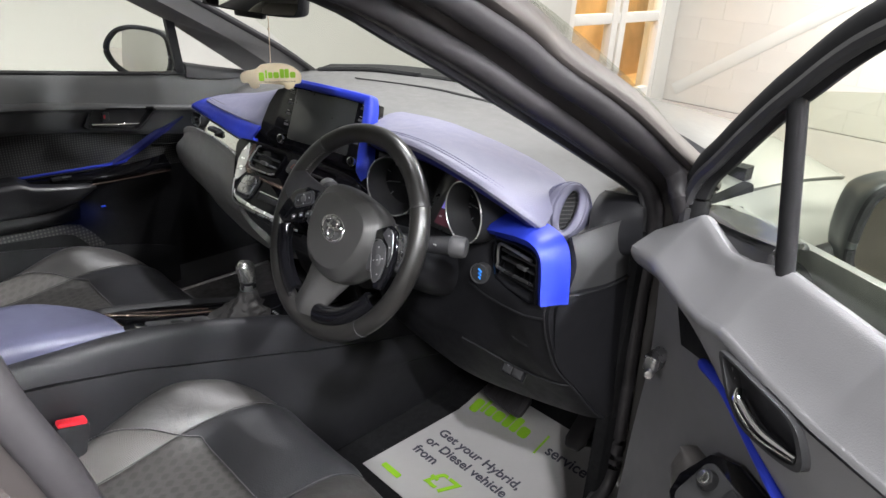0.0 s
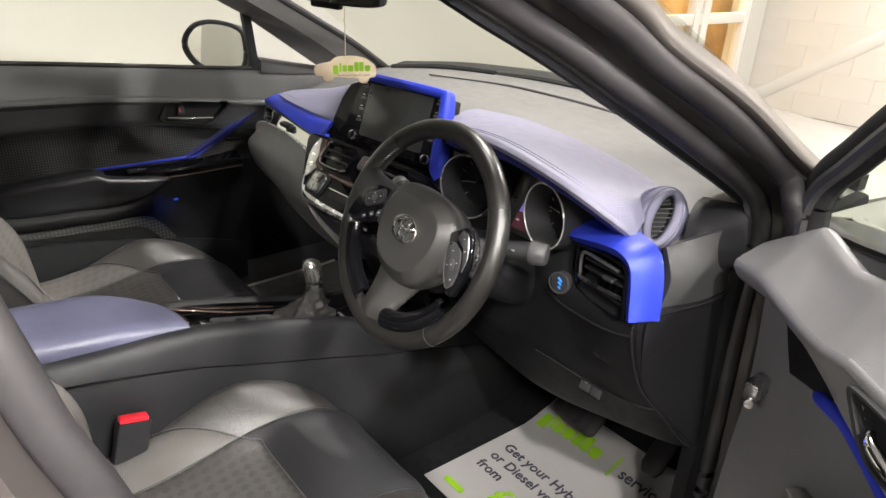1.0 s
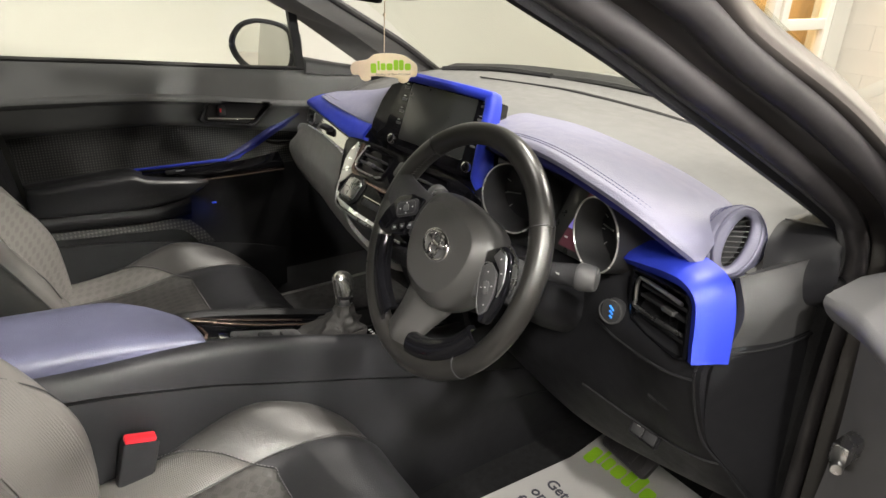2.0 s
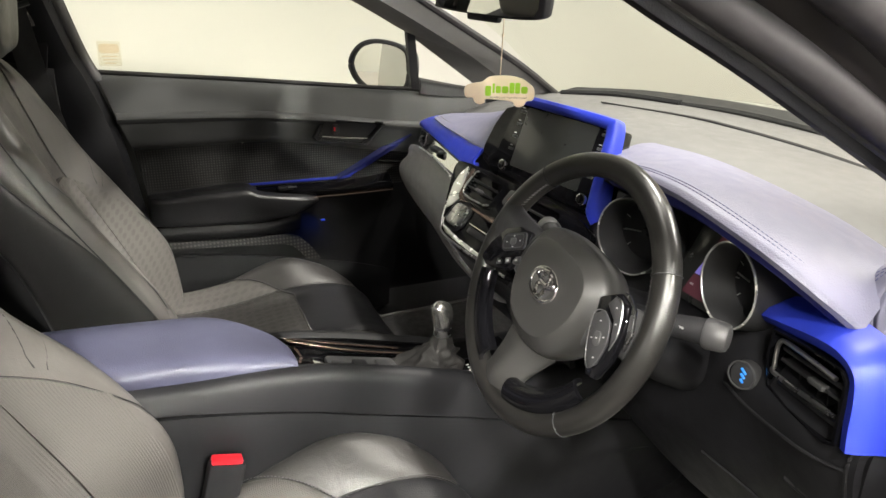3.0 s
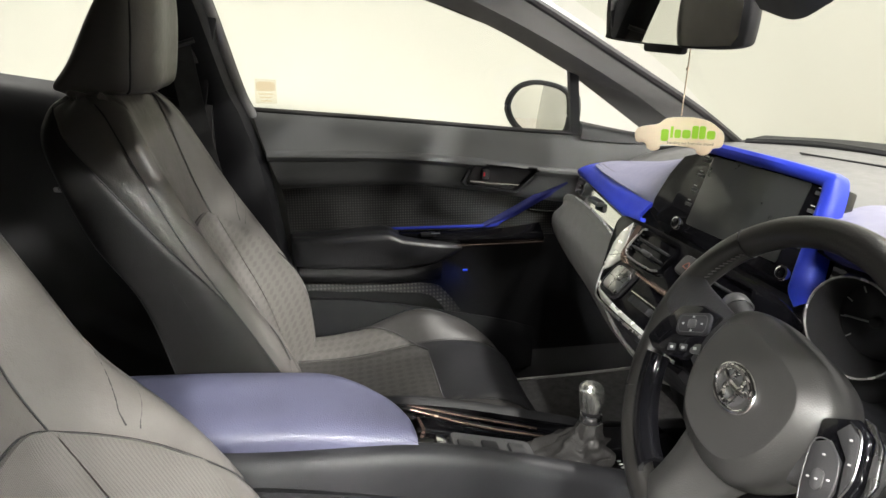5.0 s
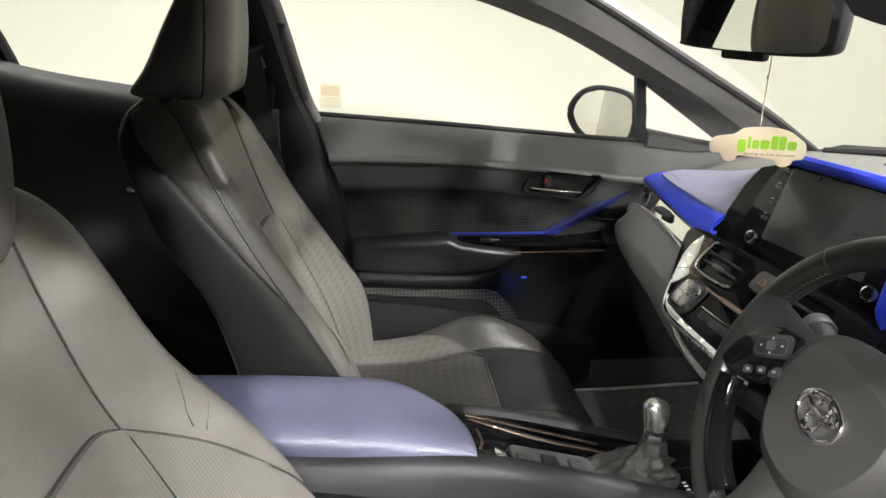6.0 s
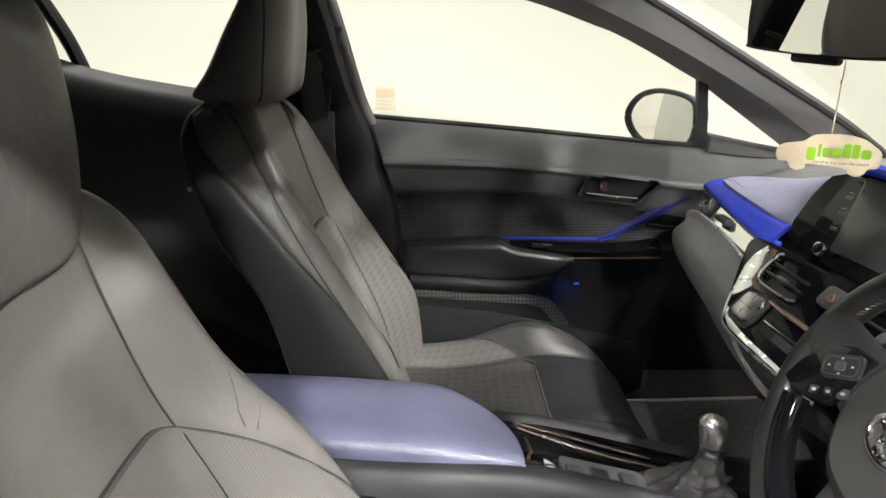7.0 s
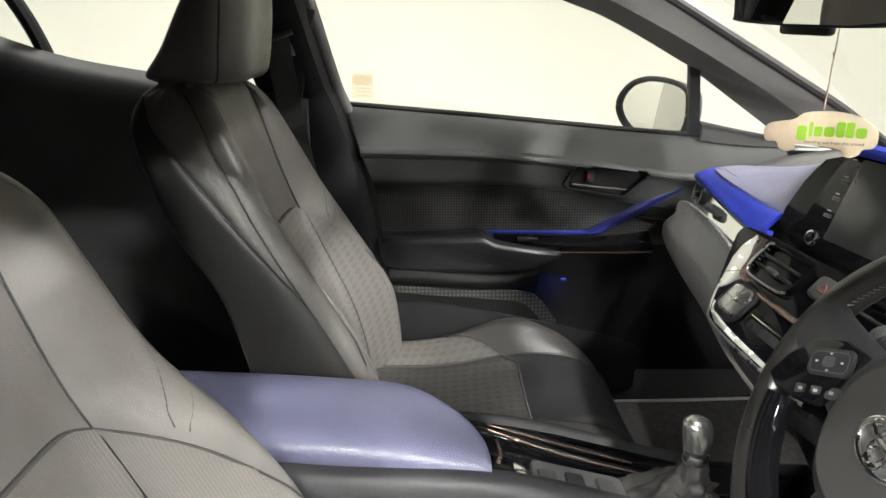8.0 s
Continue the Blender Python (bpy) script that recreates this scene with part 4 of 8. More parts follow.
    hr = part("head_restraint", to_bm(Hd.reshape(-1, 3), grid_faces(30, 72, 0, True) + [tuple(range(72)), tuple(29 * 72 + j for j in range(72))]), LEATHER, seat, "padded black leather head restraint", 60)
    for s in (1, -1):
        part("seam", tube([Hd[r][(s * 14) % 72] for r in range(1, 29, 3)], 0.0017, 6, 30), SEAM, hr)
        part("post", tube([at((s * 0.055, -0.72, hz + 0.03)), at((s * 0.055, -0.735, hz - 0.05))], 0.006, 8, 6), CHROME, seat, "chrome head restraint post")
    return seat


front_seat(-0.366, 0.0, 0.0, 1.15, 1.0, 0.0, PERF, "black leather front passenger seat, upright, patterned lumbar panel")
front_seat(0.366, -0.058, -0.01, 1.085, 0.92, 0.012, PERF_FINE, "black leather driver seat with perforated bolsters",
           [(0, 0.0, 0), (0, 0.014, 0), (0, 0.020, 0), (0, 0.024, 0), (0, 0.004, -0.001), (0, 0.008, 0.002), (0.004, 0.008, 0.014), (0.006, 0.008, 0.018), (0.004, 0.004, 0.015)])

# buckle beside the driver seat
buckle = thing("seat_belt_buckle", (0.155, -0.40, 0.46), "black seat belt buckle with a red release button", "buckle")
BM_ = Matrix.Rotation(radians(-14), 4, "X")
part("casing", rbox((0.162, -0.418, 0.547), (0.026, 0.055, 0.13), 0.007, BM_), DEEP, buckle)
part("release_button", rbox((0.162, -0.403, 0.611), (0.019, 0.046, 0.010), 0.003, BM_), RED, buckle, "red plastic release button")
part("stalk", tube([(0.162, -0.45, 0.46), (0.160, -0.437, 0.49)], 0.01, 8, 8), DEEP, buckle)
b2 = thing("seat_belt_buckle", (-0.585, -0.47, 0.5), "pale seat belt anchor tab beside the passenger seat", "buckle")
part("casing", rbox((-0.565, -0.485, 0.555), (0.02, 0.05, 0.03), 0.006), SILVER, b2)
# passenger belt on the middle pillar
belt = thing("seat_belt", (-0.66, -0.62, 1.2), "black seat belt with its upper guide on the pillar", "seat belt")
part("guide", loft([[(-0.640 + 0.016 * c, -0.668 + 0.034 * s_, z) for c, s_ in ((1, 0), (0.7, 0.7), (0, 1), (-0.7, 0.7), (-1, 0), (-0.7, -0.7), (0, -1), (0.7, -0.7))] for z in (1.175, 1.19, 1.225, 1.255, 1.265)], 24, 12), RUBBER, belt, "black plastic belt guide")
part("loop", tube([(-0.620, -0.700, 1.205), (-0.618, -0.668, 1.212), (-0.622, -0.636, 1.222)], 0.006, 8, 12), SHELL, belt, "grey belt loop")
part("webbing", strip([(-0.622, -0.694, 1.215), (-0.640, -0.668, 1.0), (-0.636, -0.61, 0.7), (-0.628, -0.56, 0.42)], [(-0.624, -0.644, 1.215), (-0.642, -0.618, 1.0), (-0.638, -0.56, 0.7), (-0.630, -0.51, 0.42)], 24, 0.002), WEBBING, belt, "black woven webbing")

# ---- dashboard ----
dash = thing("dashboard", (0, 0.4, 0.5), "grey soft-touch car dashboard with lilac-blue leather pads and bright blue trim", "dashboard")


def scaled(poly, k):
    cx, cy = sum(p[0] for p in poly) / len(poly), sum(p[1] for p in poly) / len(poly)
    return [(cx + (x - cx) * k, cy + (y - cy) * k) for x, y in poly]


def dish(poly, m, k=0.9, lip=0.003, depth=0.012, base=-0.004, k2=None):
    """A raised rim round a sunk floor, over a polygon in the xy plane of m."""
    inner, floor = scaled(poly, k), scaled(poly, (k2 or k) * 0.97)
    loops = [[(x, y, base) for x, y in poly], [(x, y, lip) for x, y in scaled(poly, 0.985)], [(x, y, lip) for x, y in inner], [(x, y, -depth) for x, y in floor]]
    n = len(poly)
    verts = [m @ V(p) for lp in loops for p in lp]
    f = grid_faces(4, n, 0, True) + [tuple(3 * n + i for i in range(n))]
    return to_bm(verts, f)


part("dash_top", shell(surf([
    [(-0.70, 0.67, 0.958), (-0.45, 0.785, 0.980), (-0.15, 0.84, 0.991), (0.15, 0.84, 0.991), (0.45, 0.785, 0.980), (0.67, 0.66, 0.958)],
    [(-0.70, 0.55, 0.950), (-0.45, 0.62, 0.982), (-0.15, 0.62, 1.003), (0.15, 0.62, 1.010), (0.45, 0.60, 1.000), (0.69, 0.50, 0.968)],
    [(-0.70, 0.42, 0.925), (-0.45, 0.42, 0.955), (-0.15, 0.40, 1.000), (0.12, 0.41, 1.014), (0.40, 0.42, 1.002), (0.70, 0.37, 0.975)],
    [(-0.70, 0.33, 0.880), (-0.45, 0.30, 0.915), (-0.15, 0.27, 0.960), (0.12, 0.31, 0.985), (0.40, 0.34, 0.965), (0.715, 0.27, 0.930)]], 24, 40), -0.02), DASH_GREY, dash, "grey grained soft dash top")
part("demister_slot", shell(surf([[(-0.40, 0.660, 1.006), (-0.13, 0.705, 1.024), (0.01, 0.710, 1.027), (0.17, 0.712, 1.026), (0.36, 0.690, 1.018), (0.50, 0.640, 1.010)], [(-0.36, 0.612, 1.014), (-0.10, 0.645, 1.029), (0.05, 0.645, 1.033), (0.23, 0.640, 1.032), (0.38, 0.625, 1.026), (0.48, 0.600, 1.018)]], 6, 40), 0.008), DASH_GREY, dash, "raised windscreen demister strip")
part("demister_gap", tube([(-0.36, 0.608, 1.0135), (-0.10, 0.641, 1.0265), (0.05, 0.641, 1.0295), (0.23, 0.636, 1.0285), (0.38, 0.621, 1.0225), (0.485, 0.596, 1.0145)], 0.0016, 6, 50), DEEP, dash)
# unseen filler box, added to keep light from passing through the dash
part("light_block", rbox((0, 0.56, 0.78), (1.36, 0.44, 0.26), 0.02), DEEP, dash)
# driver pad
LIP = spl([(0.195, 0.205, 1.030), (0.263, 0.168, 1.045), (0.36, 0.138, 1.066), (0.45, 0.134, 1.066), (0.55, 0.152, 1.038), (0.615, 0.185, 1.000), (0.645, 0.212, 0.972)], 7).tolist()
CREST = spl([(0.14, 0.31, 1.036), (0.24, 0.29, 1.048), (0.36, 0.26, 1.058), (0.48, 0.25, 1.050), (0.56, 0.26, 1.026), (0.605, 0.268, 1.010), (0.628, 0.272, 0.996)], 7).tolist()
REAR = spl([(0.09, 0.41, 1.018), (0.20, 0.43, 1.018), (0.317, 0.425, 1.012), (0.45, 0.40, 1.006), (0.54, 0.365, 1.003), (0.585, 0.34, 1.003), (0.605, 0.325, 1.0)], 7).tolist()
DROP = [(x, y + 0.01, z - 0.02) for x, y, z in REAR]
PADG = surf([DROP, REAR, CREST, LIP, [(x, y + 0.004, z - 0.007) for x, y, z in LIP], [(x, y + 0.012, z - 0.010) for x, y, z in LIP]], 51, 44)
pad = part("driver_pad", shell(PADG, -0.006), LILAC, dash, "lilac-blue stitched leather pad over the instruments")
for r in (28, 29):
    part("stitching", dashes([tuple(q + np.array([0, -0.002, 0.0064])) for q in PADG[r]], 0.0006, 0.0042, 0.0018), PAD_STITCH, pad)
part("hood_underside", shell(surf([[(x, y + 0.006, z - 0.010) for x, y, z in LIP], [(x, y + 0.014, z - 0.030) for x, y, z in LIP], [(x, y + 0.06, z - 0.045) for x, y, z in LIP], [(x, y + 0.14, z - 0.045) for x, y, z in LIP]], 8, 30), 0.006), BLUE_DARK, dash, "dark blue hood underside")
# side demister pod at the pad's end
PC, PN = V((0.658, 0.259, 0.992)), V((0.66, -0.68, 0.30)).normalized()
PW = PN.cross(V((0.02, -0.44, -0.94))).normalized()
PL = PW.cross(PN).normalized()


def oval(c, a, b, n=20):
    return [tuple(c + PL * a * math.cos(2 * math.pi * i / n) + PW * b * math.sin(2 * math.pi * i / n)) for i in range(n)]


part("pad_end", loft([oval(PC - PN * 0.08 + PL * 0.004, 0.046, 0.050), oval(PC - PN * 0.03 + PL * 0.006, 0.050, 0.046), oval(PC - PN * 0.012 + PL * 0.002, 0.050, 0.036), oval(PC - PN * 0.004, 0.048, 0.030), oval(PC - PN * 0.004, 0.044, 0.024)], 40, 14, caps=False), LILAC, dash, "lilac leather pad end")
svent = part("side_vent", loft([oval(PC - PN * 0.014, 0.047, 0.0285), oval(PC + PN * 0.001, 0.0455, 0.026), oval(PC + PN * 0.004, 0.043, 0.022), oval(PC + PN * 0.002, 0.0365, 0.0135), oval(PC - PN * 0.006, 0.0345, 0.0118), oval(PC - PN * 0.028, 0.034, 0.0115)], 40, 24, caps=False), LILAC, dash, "pale lilac side demister vent surround")
for k, (dn, a, b) in enumerate(((0.024, 0.0508, 0.0437), (0.019, 0.0508, 0.0410), (0.015, 0.0508, 0.0385))):
    ring = [tuple(p) for p in spl(oval(PC - PN * dn + PL * (dn - 0.012) * 0.22 + PL * 0.002, a, b), 120, closed=True)]
    part("stitching", dashes(ring, 0.0006, 0.0042, 0.0018), PAD_STITCH, pad)
part("grille", loft([oval(PC - PN * 0.027, 0.036, 0.0135), oval(PC - PN * 0.024, 0.036, 0.0135)], 32, 3), DEEP, svent)
part("duct", loft([oval(PC - PN * 0.026, 0.0338, 0.0113), oval(PC - PN * 0.005, 0.0338, 0.0113)], 32, 4, caps=False), DEEP, svent)
for k in range(-4, 5):
    b_ = 0.0112 * math.sqrt(max(0.05, 1 - (k / 5) ** 2))
    c = PC + PL * k * 0.0072 - PN * 0.007
    part("slat", tube([tuple(c - PW * b_ + PL * 0.004), tuple(c + PW * b_ - PL * 0.004)], 0.0008, 6, 4), PLASTIC, svent)

# instrument binnacle
part("binnacle", shell(surf([[(0.20, 0.205, 1.005), (0.30, 0.22, 1.02), (0.44, 0.22, 1.02), (0.54, 0.215, 0.995)], [(0.195, 0.27, 0.96), (0.30, 0.28, 0.96), (0.44, 0.28, 0.955), (0.545, 0.26, 0.95)], [(0.20, 0.255, 0.88), (0.30, 0.26, 0.87), (0.44, 0.26, 0.87), (0.54, 0.235, 0.88)], [(0.205, 0.23, 0.84), (0.3, 0.235, 0.83), (0.44, 0.235, 0.83), (0.53, 0.215, 0.84)]], 14, 20), 0.012), DEEP, dash, "black instrument binnacle")
for gx, gz, need, turn, gr in ((0.262, 0.934, 188, -14, 1.0), (0.474, 0.939, 178, 12, 0.94)):
    g = V((gx, 0.245, gz))
    m = frame_m(g, (math.cos(radians(turn)), -math.sin(radians(turn)), 0), (0, 0.04, 1)) @ Matrix.Scale(gr, 4)
    cup = part("gauge", to_bm([m @ V((r * math.cos(2 * math.pi * i / 40), r * math.sin(2 * math.pi * i / 40), h_)) for r, h_ in ((0.046, -0.022), (0.049, -0.020), (0.049, -0.012), (0.0465, -0.010), (0.0465, -0.012)) for i in range(40)], grid_faces(5, 40, 0, True) + [tuple(160 + i for i in range(40))]), DEEP, dash, "round instrument gauge")
    part("cone", loft([[tuple(m @ V((r * math.cos(2 * math.pi * i / 24), r * math.sin(2 * math.pi * i / 24), h_))) for i in range(24)] for r, h_ in ((0.0590, 0.036), (0.0555, 0.020), (0.0475, -0.012))], 48, 8, caps=False), PLASTIC, cup, "satin black inner cone")
    part("skirt", loft([[tuple(m @ V((r * math.cos(2 * math.pi * i / 24), r * math.sin(2 * math.pi * i / 24), h_))) for i in range(24)] for r, h_ in ((0.0605, 0.036), (0.0625, 0.022), (0.0660, -0.004), (0.0690, -0.026))], 48, 8, caps=False), PLASTIC, cup, "black gauge hood")
    part("bezel_ring", tube([tuple(m @ V((0.0598 * math.cos(2 * math.pi * i / 32), 0.0598 * math.sin(2 * math.pi * i / 32), 0.0365))) for i in range(32)], 0.0017, 8, 64, closed=True), SILVER_SATIN, cup, "satin silver bezel ring")
    for k in range(9):
        a = radians(225 - k * 33.75)
        part("scale_mark", rbox(m @ V((0.041 * math.cos(a), 0.041 * math.sin(a), -0.0095)), (0.008, 0.0014, 0.0008), 0.0, m.to_3x3().to_4x4() @ Matrix.Rotation(a, 4, "Z")), WHITE_MARK, cup)
    a = radians(need)
    part("needle", tube([tuple(m @ V((0, 0, -0.005))), tuple(m @ V((0.038 * math.cos(a), 0.038 * math.sin(a), -0.006)))], 0.0012, 6, 4), WHITE_MARK, cup)
    part("boss", disc(m @ V((0, 0, -0.0115)), m.to_3x3() @ V((0, 0, 1)), 0.008, 0.008, 0.006, 16, 0.001), DEEP, cup)
m = frame_m((0.395, 0.250, 0.935), (1, 0, 0), (0, 0.30, 0.93))
trip = part("trip_display", prism([(-0.050, -0.062), (0.030, -0.062), (0.021, -0.020), (0.021, 0.012), (0.034, 0.036), (0.052, 0.056), (-0.034, 0.056)], m @ Matrix.Translation((0, 0, -0.008)), 0.007, 0.001), SCREEN, dash, "dark trip display")
m = m @ Matrix.Translation((0, 0, -0.0008))
# violet and dim red fields, coloured by weak emission
part("tinted_field", prism([(-0.005, 0.012), (0.018, 0.012), (0.028, 0.034), (0.044, 0.052), (0.006, 0.052)], m, 0.0006), TRIP_RED, trip, "dim red upper field of the trip display")
part("tinted_field", prism([(-0.015, -0.020), (0.016, -0.020), (0.018, 0.0115), (-0.005, 0.0115)], m, 0.0006), TRIP_GLOW, trip, "violet field of the trip display")
part("tinted_field", prism([(-0.024, -0.052), (0.022, -0.052), (0.016, -0.0215), (-0.0155, -0.0215)], m, 0.0006), TRIP_RED, trip, "dim red lower field of the trip display")
for bx, by, bw in ((0.002, 0.014, 0.004), (-0.012, -0.036, 0.007)):
    part("text_bar", prism(rounded(bw, 0.003, 0.001, cx=bx, cy=by), m @ Matrix.Translation((0, 0, 0.0006)), 0.0004), WHITE_MARK, trip)

# driver air vent with its blue surround
VI = spl([(0.522, 0.222, 0.925), (0.60, 0.192, 0.945), (0.655, 0.170, 0.957), (0.684, 0.161, 0.945), (0.692, 0.158, 0.905), (0.700, 0.154, 0.870)], 8).tolist()
VO = spl([(0.519, 0.255, 0.938), (0.60, 0.236, 0.962), (0.666, 0.213, 0.968), (0.696, 0.206, 0.952), (0.708, 0.202, 0.910), (0.714, 0.196, 0.866)], 8).tolist()
VMID = [((a[0] + b[0]) / 2 + 0.001, (a[1] + b[1]) / 2 - 0.001, (a[2] + b[2]) / 2 + 0.002) for a, b in zip(VI, VO)]
part("vent_surround", shell(surf([[(x, y + 0.03, z - 0.008) for x, y, z in VI], VI, VMID, VO], 12, 40), 0.008), BLUE, dash, "bright blue vent surround")
vm = frame_m((0.622, 0.180, 0.899), (0.955, -0.33, 0.14), (0.03, 0.02, 1))
VP = [(-0.068, 0.036), (0.0, 0.040), (0.056, 0.040), (0.066, 0.03), (0.066, -0.042), (0.05, -0.048), (-0.02, -0.044), (-0.062, -0.036), (-0.072, 0.0)]
vent = part("driver_vent", dish(VP, vm, 0.93, 0.004, 0.035), GLOSS, dash, "black driver air vent with silver edge")
part("inner_edge", tube([tuple(vm @ V(p)) for p in ((0.05, 0.026, 0.004), (-0.03, 0.030, 0.004), (-0.05, 0.024, 0.004), (-0.052, -0.005, 0.004), (-0.045, -0.014, 0.004), (0.058, -0.012, 0.004))], 0.0028, 8, 60), SILVER, vent, "satin silver vent edge")
for k, z in enumerate((0.018, 0.004, -0.024)):
    part("slat", rbox(vm @ V((0.004, z, -0.010)), (0.108, 0.005, 0.018), 0.0015, vm.to_3x3().to_4x4()), DEEP, vent)
for k in range(6):
    part("fin", rbox(vm @ V((-0.035 + k * 0.017, 0.004, -0.024)), (0.003, 0.06, 0.012), 0.0008, vm.to_3x3().to_4x4()), DEEP, vent)
part("tab", rbox(vm @ V((0.018, 0.005, -0.002)), (0.026, 0.007, 0.010), 0.002, vm.to_3x3().to_4x4()), PLASTIC_GREY, vent)

# knee panel and lower dash
KN = [[(0.19, 0.30, 0.89), (0.36, 0.29, 0.88), (0.50, 0.245, 0.905), (0.57, 0.24, 0.905), (0.66, 0.225, 0.90), (0.712, 0.225, 0.89)],
      [(0.19, 0.27, 0.80), (0.36, 0.255, 0.80), (0.48, 0.212, 0.835), (0.55, 0.192, 0.835), (0.65, 0.165, 0.850), (0.708, 0.164, 0.862)],
      [(0.19, 0.25, 0.70), (0.36, 0.235, 0.70), (0.48, 0.212, 0.74), (0.59, 0.203, 0.738), (0.66, 0.197, 0.740), (0.709, 0.205, 0.745)],
      [(0.19, 0.255, 0.64), (0.36, 0.245, 0.64), (0.47, 0.235, 0.66), (0.60, 0.24, 0.66), (0.69, 0.24, 0.672), (0.728, 0.252, 0.68)],
      [(0.19, 0.30, 0.57), (0.36, 0.30, 0.54), (0.46, 0.315, 0.525), (0.60, 0.325, 0.545), (0.72, 0.325, 0.575), (0.752, 0.33, 0.59)],
      [(0.19, 0.42, 0.56), (0.36, 0.42, 0.53), (0.46, 0.42, 0.52), (0.60, 0.42, 0.54), (0.72, 0.42, 0.57), (0.75, 0.42, 0.59)]]
KG = surf(KN, 34, 36)
part("knee_panel", shell(KG, 0.015), KNEE, dash, "dark grey lower dash panel")
# darker than the end cap above: the shadow here is put into the colour
part("end_panel", shell(surf([[(0.712, 0.206, 0.885), (0.738, 0.29, 0.89), (0.744, 0.43, 0.90)], [(0.710, 0.182, 0.855), (0.742, 0.29, 0.86), (0.748, 0.42, 0.87)], [(0.709, 0.206, 0.745), (0.748, 0.30, 0.745), (0.752, 0.40, 0.74)], [(0.728, 0.253, 0.68), (0.754, 0.31, 0.67), (0.756, 0.38, 0.66)], [(0.752, 0.331, 0.59), (0.760, 0.345, 0.585), (0.762, 0.40, 0.58)]], 20, 14), 0.012), KNEE, dash, "dash end cover, blackened for the shadow on it")
for pts in ([KG[r][34] for r in range(4, 30)], [KG[19][c] for c in range(14, 35)], [KG[8][c] for c in range(16, 35)]):
    part("panel_gap", tube([tuple(p + np.array([0, -0.001, 0])) for p in pts], 0.0022, 6, 60), DEEP, dash)
part("panel_gap", tube([(0.714, 0.200, 0.874), (0.742, 0.289, 0.880), (0.748, 0.42, 0.890)], 0.0025, 6, 30), DEEP, dash)
part("end_cap", shell(surf([[(0.700, 0.212, 0.972), (0.725, 0.28, 0.985), (0.735, 0.42, 0.985)], [(0.720, 0.206, 0.93), (0.738, 0.29, 0.94), (0.744, 0.43, 0.94)], [(0.713, 0.205, 0.882), (0.740, 0.29, 0.885), (0.746, 0.43, 0.895)]], 12, 14), 0.012), PLASTIC_GREY, dash, "dark grey dash end")
part("corner_top", shell(surf([[(0.664, 0.47, 0.995), (0.70, 0.47, 1.006), (0.745, 0.47, 1.012)], [(0.666, 0.40, 1.001), (0.70, 0.405, 1.008), (0.741, 0.41, 1.012)], [(0.668, 0.345, 1.004), (0.70, 0.350, 1.008), (0.738, 0.365, 1.010)]], 12, 14), -0.008), DASH_GREY, dash, "grey grained dash corner")
part("corner_block", shell(surf([[(0.6685, 0.343, 1.003), (0.70, 0.348, 1.007), (0.738, 0.363, 1.009)], [(0.673, 0.318, 1.001), (0.702, 0.328, 1.003), (0.740, 0.352, 1.002)], [(0.680, 0.292, 0.988), (0.710, 0.304, 0.988), (0.744, 0.344, 0.984)], [(0.690, 0.277, 0.968), (0.718, 0.288, 0.966), (0.748, 0.340, 0.955)], [(0.697, 0.278, 0.950), (0.726, 0.291, 0.945), (0.750, 0.342, 0.930)], [(0.704, 0.292, 0.940), (0.730, 0.303, 0.935), (0.751, 0.347, 0.920)]], 24, 14), -0.008), KNEE, dash, "black dash corner cover")
start = part("start_button", disc((0.535, 0.204, 0.849), (0.15, -0.97, 0.15), 0.019, 0.014, 0.018, 28, 0.002), PLASTIC, dash, "round engine start button")
part("ring", tube([(0.535 + 0.0175 * math.cos(a), 0.1895 + 0.003 * math.cos(a) + 0.002 * math.sin(a), 0.851 + 0.0175 * math.sin(a)) for a in [2 * math.pi * i / 24 for i in range(24)]], 0.0014, 6, 48, closed=True), PLASTIC_GREY, start)
for k in range(3):
    part("lit_mark", rbox((0.5375, 0.1885, 0.858 - k * 0.007), (0.010 - 0.002 * k, 0.003, 0.003), 0.001, Matrix.Rotation(radians(35), 4, "Y")), BLUE_GLOW, start)
for cx, cz, w, h_, cy in ((0.640, 0.772, 0.040, 0.030, 0.192), (0.600, 0.662, 0.055, 0.032, 0.235)):
    m = frame_m((cx, cy, cz), (0.98, -0.06, 0.05), (0, 0.1 if cz > 0.7 else 0.45, 1))
    sw = part("switch_panel", dish(rounded(w, h_, 0.004), m, 0.93, 0.002, 0.004), DEEP, dash, "black switch blank panel")
    for k in (-1, 1):
        part("switch", prism(rounded(w * 0.42, h_ * 0.78, 0.003, cx=k * w * 0.225), m, 0.003, 0.001), PLASTIC, sw)
    part("mark", prism(rounded(0.007, 0.002, 0.0008, cx=-w * 0.22, cy=0.003), m @ Matrix.Translation((0, 0, 0.003)), 0.0006), WHITE_MARK, sw)

# steering column and stalks
column = thing("steering_column", (0.365, 0.2, 0.85), "black steering column shroud with control stalks", "steering column")
part("shroud", loft([[(0.365 + hw * math.cos(a), y - 0.25 * hh * math.sin(a), zc + hh * math.sin(a)) for a in [2 * math.pi * i / 16 for i in range(16)]] for y, zc, hw, hh in ((0.075, 0.895, 0.045, 0.045), (0.11, 0.868, 0.072, 0.060), (0.17, 0.825, 0.090, 0.072), (0.25, 0.79, 0.098, 0.078), (0.33, 0.78, 0.10, 0.11))], 40, 20), KNEE, column)
